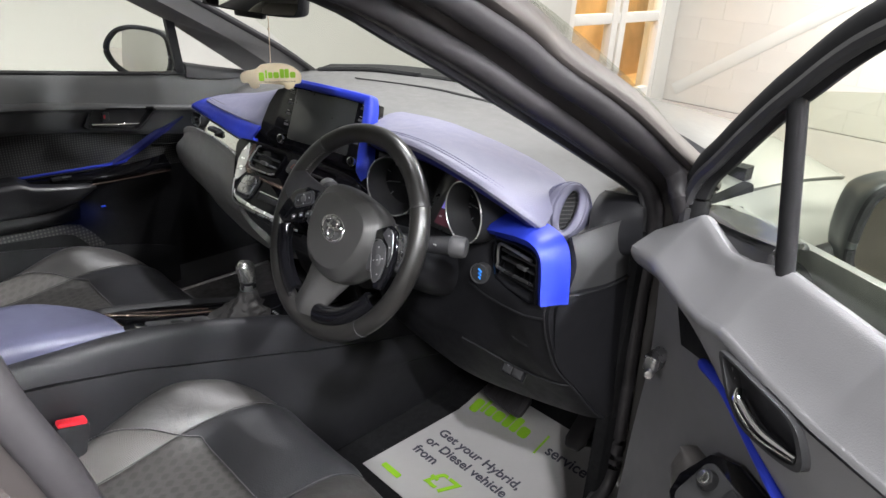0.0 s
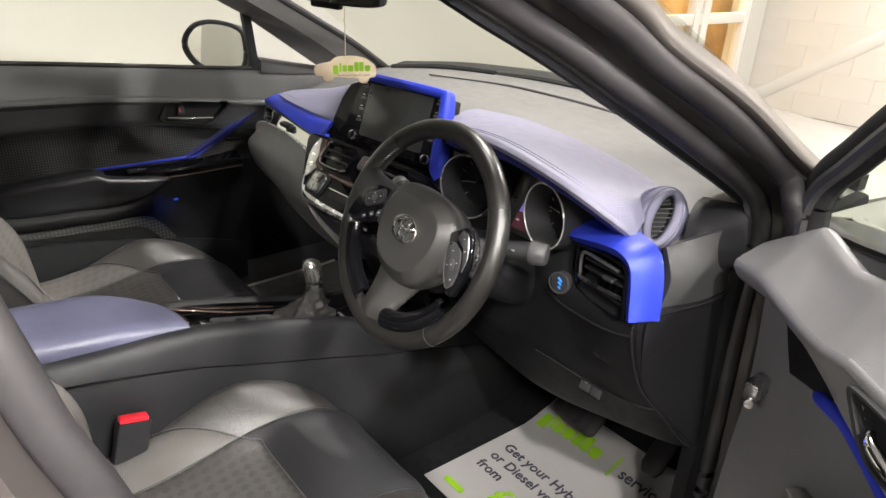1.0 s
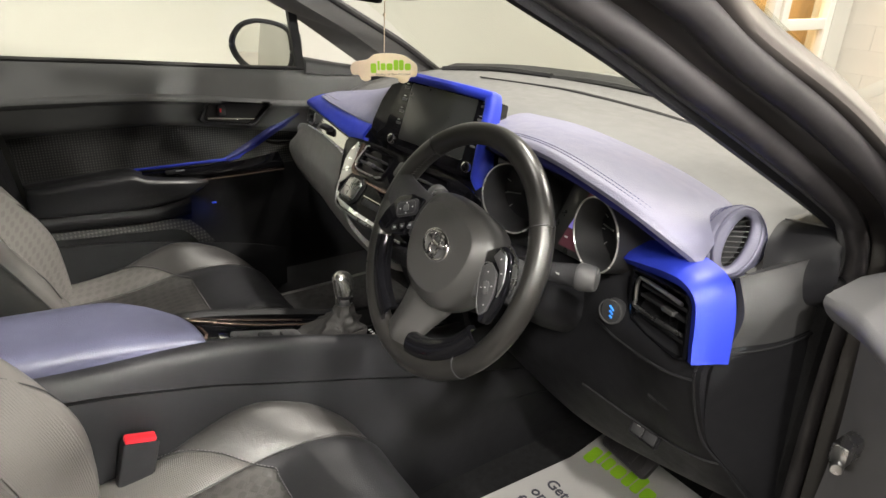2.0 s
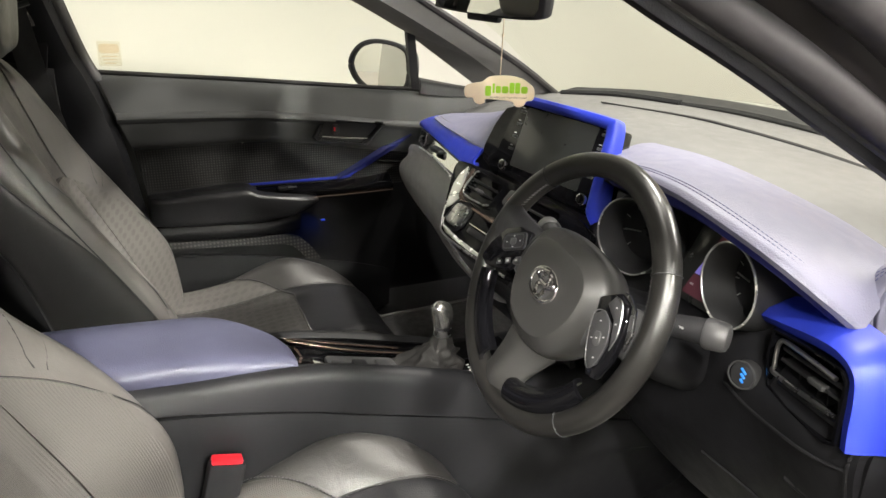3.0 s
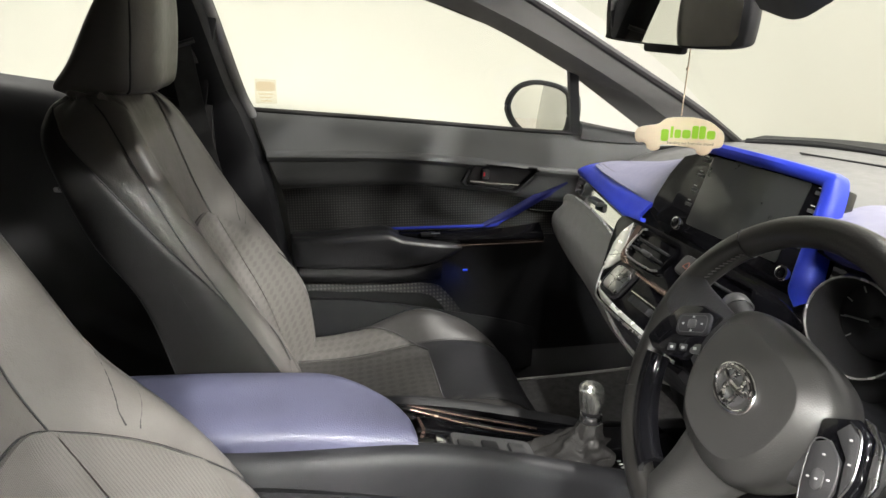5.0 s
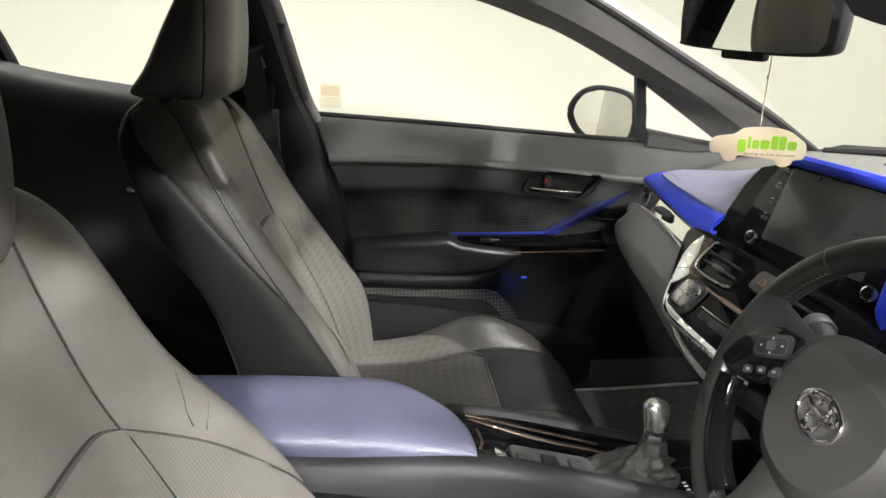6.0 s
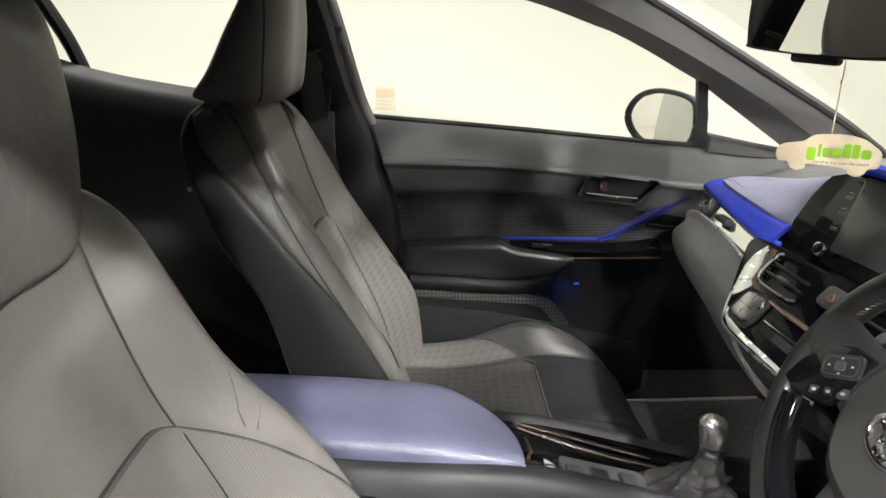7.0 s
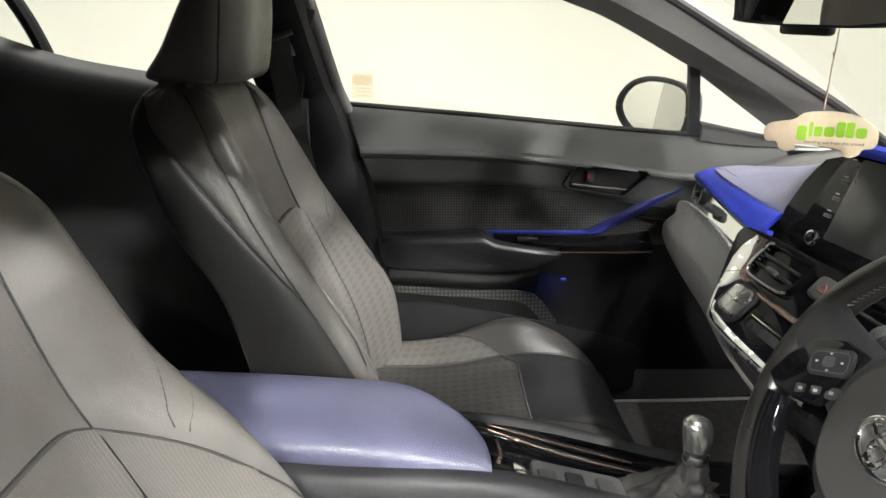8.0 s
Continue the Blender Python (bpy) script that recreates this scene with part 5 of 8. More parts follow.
for pts, tip in (([(0.425, 0.095, 0.905), (0.48, 0.105, 0.913), (0.515, 0.123, 0.917), (0.538, 0.136, 0.918)], 1), ([(0.305, 0.095, 0.905), (0.25, 0.10, 0.918), (0.20, 0.115, 0.925), (0.175, 0.125, 0.926)], -1)):
    st = part("stalk", tube(pts, [0.011, 0.014, 0.0165, 0.017], 14, 24), DEEP, column, "black control stalk")
    e = V(pts[-1])
    ax = (V(pts[-1]) - V(pts[-2])).normalized()
    part("end_knob", disc(e - ax * 0.020, ax, 0.0200, 0.030, 0.0175, 28, 0.006), PLASTIC_GREY, st, "grey rotary end knob")
    part("mark", rbox(e - ax * 0.036 + V((0, -0.016, 0.005)), (0.008, 0.002, 0.002), 0.0), WHITE_MARK, st)

# ---- display and centre stack ----
DM = frame_m((0.045, 0.204, 1.022), (0.985, 0.135, 0.0), (0.0, 0.33, 0.94))
disp = thing("infotainment_display", (0.045, 0.25, 0.95), "black touch screen unit with a bright blue frame", "display")
HOUS = [(-0.166, -0.062), (-0.150, -0.076), (0.0, -0.082), (0.132, -0.088), (0.142, -0.07), (0.122, 0.062), (-0.110, 0.066), (-0.122, 0.055)]
part("housing", prism(HOUS, DM @ Matrix.Translation((0, 0, -0.05)), 0.052, 0.004), GLOSS, disp, "piano black display housing")
part("screen", prism(rounded(0.186, 0.112, 0.004, cx=0.002, cy=0.0), DM @ Matrix.Translation((0, 0, 0.0015)), 0.002, 0.0006), SCREEN, disp, "dark switched-off screen")
part("glass_rim", prism(rounded(0.232, 0.124, 0.008, cx=0.003, cy=0.0), DM @ Matrix.Translation((0, 0, 0.0005)), 0.001, 0.0004), DEEP, disp)


def dm(x, y, z=0.0):
    return tuple(DM @ V((x, y, z)))


blue_in = [dm(-0.115, 0.066, 0.006), dm(0.0, 0.066, 0.006), dm(0.105, 0.064, 0.006), dm(0.122, 0.056, 0.006), dm(0.130, 0.0, 0.006), dm(0.138, -0.060, 0.006), dm(0.139, -0.078, 0.002), dm(0.146, -0.092, -0.008)]
blue_out = [dm(-0.115, 0.068, -0.006), dm(0.0, 0.069, -0.006), dm(0.110, 0.068, -0.006), dm(0.132, 0.061, -0.010), dm(0.142, 0.0, -0.014), dm(0.154, -0.056, -0.016), dm(0.157, -0.070, -0.020), dm(0.160, -0.080, -0.028)]
part("blue_frame", shell(surf([[tuple(V(p) + DM.to_3x3() @ V((-0.003, -0.003, -0.004))) for p in blue_in], blue_in, [tuple((V(a) + V(b)) / 2 + DM.to_3x3() @ V((0.004, 0.003, 0.006))) for a, b in zip(blue_in, blue_out)], blue_out], 12, 44), 0.006), BLUE, disp, "bright blue display frame")
for kx, ky in ((-0.104, -0.060), (0.117, -0.064)):
    kn = part("knob", disc(DM @ V((kx, ky, 0.0)), DM.to_3x3() @ V((0, 0, 1)), 0.0115, 0.012, 0.0105, 28, 0.002), CHROME, disp, "chrome ringed rotary knob")
    part("face", disc(DM @ V((kx, ky, 0.0115)), DM.to_3x3() @ V((0, 0, 1)), 0.0078, 0.0015, 0.0072, 24, 0.0004), GLOSS, kn)
for sx in (-1, 1):
    for k in range(4):
        x, y = (-0.1035 if sx < 0 else 0.112), 0.046 - 0.024 * k
        part("key", rbox(DM @ V((x, y, 0.002)), (0.014, 0.005, 0.003), 0.001, DM.to_3x3().to_4x4()), PLASTIC_GREY, disp)
        part("mark", rbox(DM @ V((x - 0.002, y + 0.007, 0.0018)), (0.007, 0.0014, 0.0008), 0.0, DM.to_3x3().to_4x4()), WHITE_MARK, disp)
part("mark", rbox(DM @ V((-0.02, 0.058, 0.0018)), (0.05, 0.002, 0.0006), 0.0, DM.to_3x3().to_4x4()), PLASTIC_GREY, disp)

part("side_cheek", shell(np.array([[(-0.108, 0.194, 1.064), tuple(DM @ V((-0.110, 0.060, 0.001)))], [(-0.124, 0.180, 1.032), tuple(DM @ V((-0.118, 0.0, 0.001)))], [(-0.139, 0.166, 0.986), tuple(DM @ V((-0.128, -0.074, 0.001)))], [(-0.142, 0.163, 0.962), tuple(DM @ V((-0.124, -0.086, 0.001)))]]), 0.006), GLOSS, disp, "piano black cheek beside the screen")
HM = frame_m((0.03, 0.10, 0.90), (0.995, 0.06, 0.0), (0.0, 0.66, 0.75))
hv = thing("climate_panel", (0.03, 0.15, 0.8), "piano black climate panel with centre vents and silver edging", "control panel")
SLAB = spl([(-0.205, 0.055, 0), (-0.185, 0.02, 0), (-0.150, -0.025, 0), (-0.118, -0.066, 0), (-0.085, -0.080, 0), (0.02, -0.082, 0), (0.13, -0.078, 0), (0.195, -0.045, 0), (0.215, 0.02, 0), (0.20, 0.066, 0), (0.0, 0.072, 0), (-0.17, 0.068, 0)], 48, closed=True)
SLAB2 = [(p[0], p[1]) for p in SLAB]
part("panel", prism(SLAB2, HM @ Matrix.Translation((0, 0, -0.03)), 0.032, 0.004), DEEP_GLOSS, hv, "piano black panel")
part("edge_trim", tube([tuple(HM @ V((x, y, 0.001))) for x, y in ((-0.150, 0.056), (-0.160, 0.02), (-0.143, -0.022), (-0.116, -0.062), (-0.085, -0.0775), (0.02, -0.080), (0.13, -0.076))], 0.0024, 8, 60), SILVER, hv, "satin silver edge strip")
# pale satin stands in for the bright wall reflected at this corner
part("reflection_plate", prism([(-0.158, 0.060), (-0.166, 0.036), (-0.162, 0.014), (-0.146, -0.014), (-0.132, -0.034), (-0.122, -0.022), (-0.112, -0.002), (-0.126, 0.014), (-0.142, 0.038)], HM @ Matrix.Translation((0, 0, 0.002)), 0.0022, 0.0006), SILVER_SATIN, hv, "silver corner plate, pale to stand in for a bright reflection")
part("plate_joint", rbox(HM @ V((-0.138, -0.004, 0.0043)), (0.040, 0.0012, 0.0006), 0.0, HM.to_3x3().to_4x4() @ Matrix.Rotation(radians(28), 4, "Z")), DEEP, hv)
# likewise pale in place of the reflection along the lower edge
part("reflection_sill", prism([(-0.120, -0.050), (-0.104, -0.066), (-0.080, -0.0745), (-0.02, -0.0765), (0.06, -0.0765), (0.06, -0.070), (-0.04, -0.068), (-0.088, -0.063), (-0.104, -0.052)], HM @ Matrix.Translation((0, 0, 0.002)), 0.0022, 0.0006), SILVER_SATIN, hv, "silver sill below the button pad, pale to stand in for a reflection")
part("inner_trim", tube([tuple(HM @ V((x, y, 0.002))) for x, y in ((-0.138, 0.060), (-0.128, 0.03), (-0.112, 0.002), (-0.06, -0.006), (0.05, -0.008), (0.15, -0.004), (0.19, 0.03))], 0.006, 8, 60, flat=0.5), BRONZE, hv, "bronze accent strip")
for cx in (-0.066, 0.106):
    vt = part("centre_vent", dish([(cx - 0.052, 0.022), (cx - 0.050, 0.056), (cx - 0.04, 0.060), (cx + 0.045, 0.060), (cx + 0.052, 0.05), (cx + 0.048, 0.014), (cx + 0.03, 0.008), (cx - 0.035, 0.008)], HM @ Matrix.Translation((0, 0, 0.004)), 0.96, 0.003, 0.02), GLOSS, hv, "centre air vent")
    part("silver_edge", tube([tuple(HM @ V((cx + x, y, 0.008))) for x, y in ((0.048, 0.012), (0.03, 0.007), (-0.034, 0.007), (-0.050, 0.020), (-0.050, 0.054), (-0.042, 0.060))], 0.0018, 8, 50), SILVER, vt, "satin silver vent edge")
    part("well", prism(rounded(0.082, 0.036, 0.006, cx=cx - 0.001, cy=0.034), HM @ Matrix.Translation((0, 0, -0.010)), 0.004), DEEP, vt)
    for k in range(2):
        part("slat", rbox(HM @ V((cx - 0.002, 0.026 + 0.016 * k, 0.0015)), (0.084, 0.004, 0.010), 0.001, HM.to_3x3().to_4x4()), DEEP, vt)
    part("tab", rbox(HM @ V((cx, 0.026, 0.008)), (0.022, 0.007, 0.010), 0.002, HM.to_3x3().to_4x4()), PLASTIC_GREY, vt)
    for k in range(6):
        part("rib", rbox(HM @ V((cx - 0.044, 0.02 + 0.006 * k, 0.006)), (0.006, 0.002, 0.003), 0.0, HM.to_3x3().to_4x4()), DEEP, vt)
part("hazard_button", prism(rounded(0.040, 0.032, 0.008, cx=0.028, cy=0.042), HM, 0.010, 0.003), PLASTIC, hv, "black hazard light button")
part("hazard_mark", tube([tuple(HM @ V((x, y, 0.0105))) for x, y in ((0.022, 0.038), (0.034, 0.038), (0.028, 0.047))] + [tuple(HM @ V((0.022, 0.038, 0.0105)))], 0.0009, 6, 24), HAZARD, hv, "red triangle mark")
cl = part("climate_pad", prism(rounded(0.048, 0.044, 0.011, cx=-0.080, cy=-0.033), HM, 0.009, 0.003), SILVER, hv, "silver square climate button pad")
part("pad_ring", tube([tuple(HM @ V((x, y, 0.003))) for x, y in rounded(0.056, 0.052, 0.014, cx=-0.080, cy=-0.033)], 0.0042, 8, 72, closed=True), DEEP, cl)
for a in (0, 90):
    part("groove", rbox(HM @ V((-0.080, -0.033, 0.0091)), (0.042, 0.0008, 0.0008), 0.0, HM.to_3x3().to_4x4() @ Matrix.Rotation(radians(a), 4, "Z")), DEEP, cl)
part("centre_stud", disc(HM @ V((-0.080, -0.033, 0.008)), HM.to_3x3() @ V((0, 0, 1)), 0.005, 0.0022, 0.0045, 20, 0.0006), SILVER, cl)
part("climate_display", prism(rounded(0.085, 0.022, 0.003, cx=0.02, cy=-0.020), HM, 0.003, 0.001), DEEP_GLOSS, hv, "dark climate display")
part("key_line", tube([tuple(HM @ V((-0.034, -0.034, 0.004))), tuple(HM @ V((0.060, -0.034, 0.004)))], 0.0013, 6, 6), CHROME, hv, "fine chrome key edge")
part("key_row", prism(rounded(0.10, 0.012, 0.003, cx=0.02, cy=-0.044), HM, 0.004, 0.001), DEEP, hv, "black climate key row")
for k in range(5):
    part("key_gap", rbox(HM @ V((-0.02 + 0.02 * k, -0.044, 0.0042)), (0.0012, 0.012, 0.001), 0.0, HM.to_3x3().to_4x4()), DEEP, hv)
part("lower_fascia", shell(surf([[(-0.165, 0.10, 0.855), (-0.08, 0.065, 0.825), (0.05, 0.06, 0.818), (0.17, 0.06, 0.83)], [(-0.15, 0.12, 0.80), (-0.07, 0.10, 0.77), (0.05, 0.10, 0.76), (0.16, 0.11, 0.77)], [(-0.12, 0.2, 0.70), (-0.06, 0.2, 0.68), (0.05, 0.2, 0.68), (0.14, 0.2, 0.69)], [(-0.11, 0.24, 0.60), (-0.05, 0.24, 0.58), (0.05, 0.24, 0.58), (0.13, 0.24, 0.60)]], 16, 20), 0.012), DEEP, hv, "black lower centre stack")
part("body_block", rbox((0.03, 0.33, 0.80), (0.30, 0.22, 0.30), 0.02), DEEP, hv)

# passenger side of the dash
wing = part("passenger_pad", shell(surf([
    [(-0.508, 0.222, 0.957), (-0.40, 0.200, 0.962), (-0.25, 0.183, 0.967), (-0.140, 0.170, 0.971)],
    [(-0.508, 0.215, 0.967), (-0.40, 0.193, 0.973), (-0.25, 0.176, 0.978), (-0.140, 0.166, 0.982)],
    [(-0.545, 0.27, 0.966), (-0.42, 0.26, 0.985), (-0.26, 0.230, 1.010), (-0.126, 0.181, 1.030)],
    [(-0.575, 0.34, 0.958), (-0.44, 0.34, 0.985), (-0.28, 0.300, 1.025), (-0.110, 0.196, 1.062)],
    [(-0.60, 0.38, 0.945), (-0.44, 0.38, 0.975), (-0.28, 0.34, 1.015), (-0.122, 0.225, 1.052)]], 20, 30), -0.01), LILAC, dash, "lilac-blue leather wing pad on the passenger side")
part("stitching", tube([(-0.50, 0.228, 0.9695), (-0.40, 0.206, 0.9765), (-0.25, 0.189, 0.982), (-0.135, 0.178, 0.986)], 0.0012, 6, 40), STITCH, wing)
part("blue_ledge", shell(surf([
    [(-0.525, 0.245, 0.962), (-0.42, 0.215, 0.966), (-0.30, 0.200, 0.969), (-0.20, 0.188, 0.972), (-0.140, 0.180, 0.975)],
    [(-0.535, 0.222, 0.957), (-0.42, 0.199, 0.959), (-0.30, 0.184, 0.961), (-0.20, 0.174, 0.966), (-0.143, 0.168, 0.972)],
    [(-0.560, 0.211, 0.946), (-0.42, 0.192, 0.947), (-0.30, 0.178, 0.946), (-0.20, 0.168, 0.947), (-0.150, 0.163, 0.962)],
    [(-0.575, 0.207, 0.937), (-0.42, 0.188, 0.936), (-0.30, 0.174, 0.932), (-0.205, 0.164, 0.931), (-0.166, 0.161, 0.945)],
    [(-0.570, 0.216, 0.931), (-0.42, 0.198, 0.930), (-0.30, 0.184, 0.926), (-0.210, 0.176, 0.926), (-0.172, 0.172, 0.940)]], 16, 36), -0.006), BLUE, dash, "bright blue ledge under the wing pad")
part("shadow_gap", strip([(-0.58, 0.214, 0.934), (-0.42, 0.192, 0.932), (-0.30, 0.178, 0.928), (-0.18, 0.166, 0.932)], [(-0.58, 0.208, 0.926), (-0.42, 0.186, 0.924), (-0.30, 0.172, 0.920), (-0.165, 0.156, 0.922)], 24, 0.004), GLOSS, dash, "piano black strip under the blue ledge")
part("gloss_trim", shell(surf([
    [(-0.455, 0.200, 0.929), (-0.36, 0.187, 0.929), (-0.27, 0.178, 0.928), (-0.20, 0.169, 0.929), (-0.155, 0.161, 0.931)],
    [(-0.448, 0.182, 0.914), (-0.36, 0.172, 0.914), (-0.27, 0.163, 0.912), (-0.20, 0.153, 0.908), (-0.153, 0.141, 0.900)],
    [(-0.440, 0.164, 0.899), (-0.36, 0.156, 0.899), (-0.27, 0.147, 0.895), (-0.20, 0.136, 0.886), (-0.150, 0.121, 0.869)]], 12, 24), 0.004), SILVER_BRIGHT, dash, "mirror-bright silver trim band")
part("trim_notch", rbox((-0.375, 0.166, 0.918), (0.050, 0.020, 0.012), 0.005), DEEP, dash, "black notch in the trim band")
PTOP = [(-0.60, 0.182, 0.872), (-0.52, 0.158, 0.898), (-0.43, 0.143, 0.914), (-0.30, 0.130, 0.917), (-0.186, 0.120, 0.904)]
part("panel_edge", tube([(x + 0.001, y - 0.001, z + 0.001) for x, y, z in PTOP[2:]] + [(-0.176, 0.117, 0.880), (-0.171, 0.108, 0.835), (-0.166, 0.105, 0.800)], 0.0016, 6, 60), SILVER, dash, "fine satin silver edge")
part("passenger_panel", shell(surf([
    off(PTOP, 0, 0.008, -0.003), off(PTOP, 0, 0.003, 0.0), off(PTOP, 0, 0.0, -0.002), off(PTOP, 0.001, -0.002, -0.010), off(PTOP, 0.002, -0.004, -0.022),
    [(-0.63, 0.166, 0.81), (-0.54, 0.136, 0.82), (-0.42, 0.122, 0.833), (-0.29, 0.113, 0.835), (-0.172, 0.106, 0.825)],
    [(-0.66, 0.200, 0.735), (-0.54, 0.177, 0.74), (-0.42, 0.158, 0.75), (-0.29, 0.138, 0.755), (-0.154, 0.106, 0.770)],
    [(-0.66, 0.258, 0.655), (-0.54, 0.234, 0.66), (-0.42, 0.210, 0.67), (-0.29, 0.188, 0.68), (-0.15, 0.150, 0.70)],
    [(-0.66, 0.325, 0.56), (-0.54, 0.305, 0.56), (-0.42, 0.280, 0.57), (-0.29, 0.262, 0.58), (-0.15, 0.225, 0.62)],
    [(-0.66, 0.42, 0.54), (-0.54, 0.42, 0.54), (-0.42, 0.42, 0.54), (-0.29, 0.40, 0.55), (-0.15, 0.32, 0.59)]], 40, 30), 0.015), DASH_GREY, dash, "grey soft panel over the glove box")
pm = frame_m((-0.60, 0.226, 0.893), (0.955, -0.25, 0.13), (0.0, 0.25, 0.96))
pv = part("passenger_vent", dish(rounded(0.13, 0.038, 0.010), pm, 0.86, 0.004, 0.02), PLASTIC, dash, "small passenger air vent")
part("tab", rbox(pm @ V((0.01, 0.0, 0.004)), (0.03, 0.010, 0.012), 0.003, pm.to_3x3().to_4x4()), DEEP, pv)
part("edge", tube([tuple(pm @ V((x, y, 0.004))) for x, y in ((-0.03, -0.016), (0.045, -0.017), (0.062, -0.008), (0.06, 0.012))], 0.0022, 8, 24), SILVER, pv)

# ---- steering wheel ----
wheel_t = thing("steering_wheel", (0.365, 0.0, 0.93), "black leather three-spoke steering wheel with gloss inserts", "steering wheel")
WM = frame_m((0.365, 0.0, 0.93), (1, 0, 0), (0, math.sin(radians(25)), math.cos(radians(25)))) @ Matrix.Rotation(radians(-9), 4, "Z")
RZ = -0.022


def wp(x, y, z=0.0):
    return tuple(WM @ V((x, y, z)))


def rim_at(a, r=0.176, z=RZ):
    a = radians(a)
    return wp(r * math.cos(a), r * 0.985 * math.sin(a), z)


def arc(a0, a1, n, r=0.176, z=RZ):
    return [rim_at(a0 + (a1 - a0) * i / (n - 1), r, z) for i in range(n)]


rim = part("rim", tube([rim_at(360 * i / 36) for i in range(36)], 0.0165, 16, 144, closed=True, up=tuple(WM.to_3x3() @ V((0, 0, 1))), flat=1.0), RIM_HIDE, wheel_t, "worn black leather rim")
for a in (39, 141, 219, 321):
    part("seam", tube([tuple(V(rim_at(a)) + (WM.to_3x3() @ (V((math.cos(radians(a)), math.sin(radians(a)), 0)) * math.cos(w) + V((0, 0, 1)) * math.sin(w))) * 0.0168) for w in [2 * math.pi * i / 16 for i in range(16)]], 0.0009, 6, 32, closed=True), SEAM, rim)
for a0, a1 in ((142, 165), (15, 38)):
    for k in range(12):
        a = a0 + (a1 - a0) * k / 11
        part("stitch", tube([rim_at(a, 0.1605, RZ + 0.004), rim_at(a + 1.4, 0.1605, RZ + 0.008)], 0.0008, 5, 3), STITCH, rim)
# gloss inserts inside the lower rim, flat bands between the side spokes and the lower one
for a0, a1 in ((203, 256), (284, 337)):
    band = []
    for r_, z_ in ((0.166, -0.024), (0.160, -0.012), (0.150, -0.008), (0.141, -0.010), (0.139, -0.020)):
        band.append(arc(a0, a1, 14, r_, z_))
    ins = part("gloss_insert", shell(surf(band, 12, 40), 0.006), GLOSS, wheel_t, "piano black lower rim insert")
    part("edge", tube(arc(a0 + 2, a1 - 2, 12, 0.1405, -0.009), 0.0032, 8, 40), SILVER, ins, "satin silver edge")
    e0, e1 = (254, 246) if a0 < 250 else (286, 294)
    part("sill", tube([rim_at(e0, 0.163, -0.012), rim_at(e0, 0.145, -0.008)], 0.003, 8, 8), SILVER, ins, "satin silver end")
# hub cover
HUB = [(0.0, 0.071), (0.034, 0.070), (0.066, 0.062), (0.086, 0.042), (0.092, 0.010), (0.087, -0.026), (0.070, -0.058), (0.044, -0.080), (0.0, -0.088)]
HUBF = HUB + [(-x, y) for x, y in reversed(HUB[1:-1])]


def hub_ring(k, z, dy=0.0):
    return [wp(x * k, y * k + dy, z) for x, y in HUBF]


part("hub_cover", loft([hub_ring(0.96, -0.060), hub_ring(1.0, -0.045), hub_ring(1.0, -0.028), hub_ring(0.965, -0.017), hub_ring(0.88, -0.0100), hub_ring(0.765, -0.0016), hub_ring(0.735, -0.0004), hub_ring(0.62, 0.0), hub_ring(0.40, 0.0006), hub_ring(0.1, 0.001)], 64, 26), HUB_GREY, wheel_t, "dark grey airbag cover", 50)
emb = part("emblem", tube([wp(0.029 * math.cos(a), 0.0205 * math.sin(a), 0.002) for a in [2 * math.pi * i / 32 for i in range(32)]], 0.0030, 10, 64, closed=True), CHROME, wheel_t, "plain chrome oval emblem")
part("upright_oval", tube([wp(0.0093 * math.cos(a), 0.001 + 0.018 * math.sin(a), 0.0028) for a in [2 * math.pi * i / 24 for i in range(24)]], 0.0032, 8, 48, closed=True), CHROME, emb)
part("level_oval", tube([wp(0.021 * math.cos(a), 0.009 + 0.008 * math.sin(a), 0.0028) for a in [2 * math.pi * i / 24 for i in range(24)]], 0.0032, 8, 48, closed=True), CHROME, emb)
part("field", disc(wp(0, 0, -0.001), WM.to_3x3() @ V((0, 0, 1)), 0.0185, 0.002, seg=32), PLASTIC_GREY, emb)
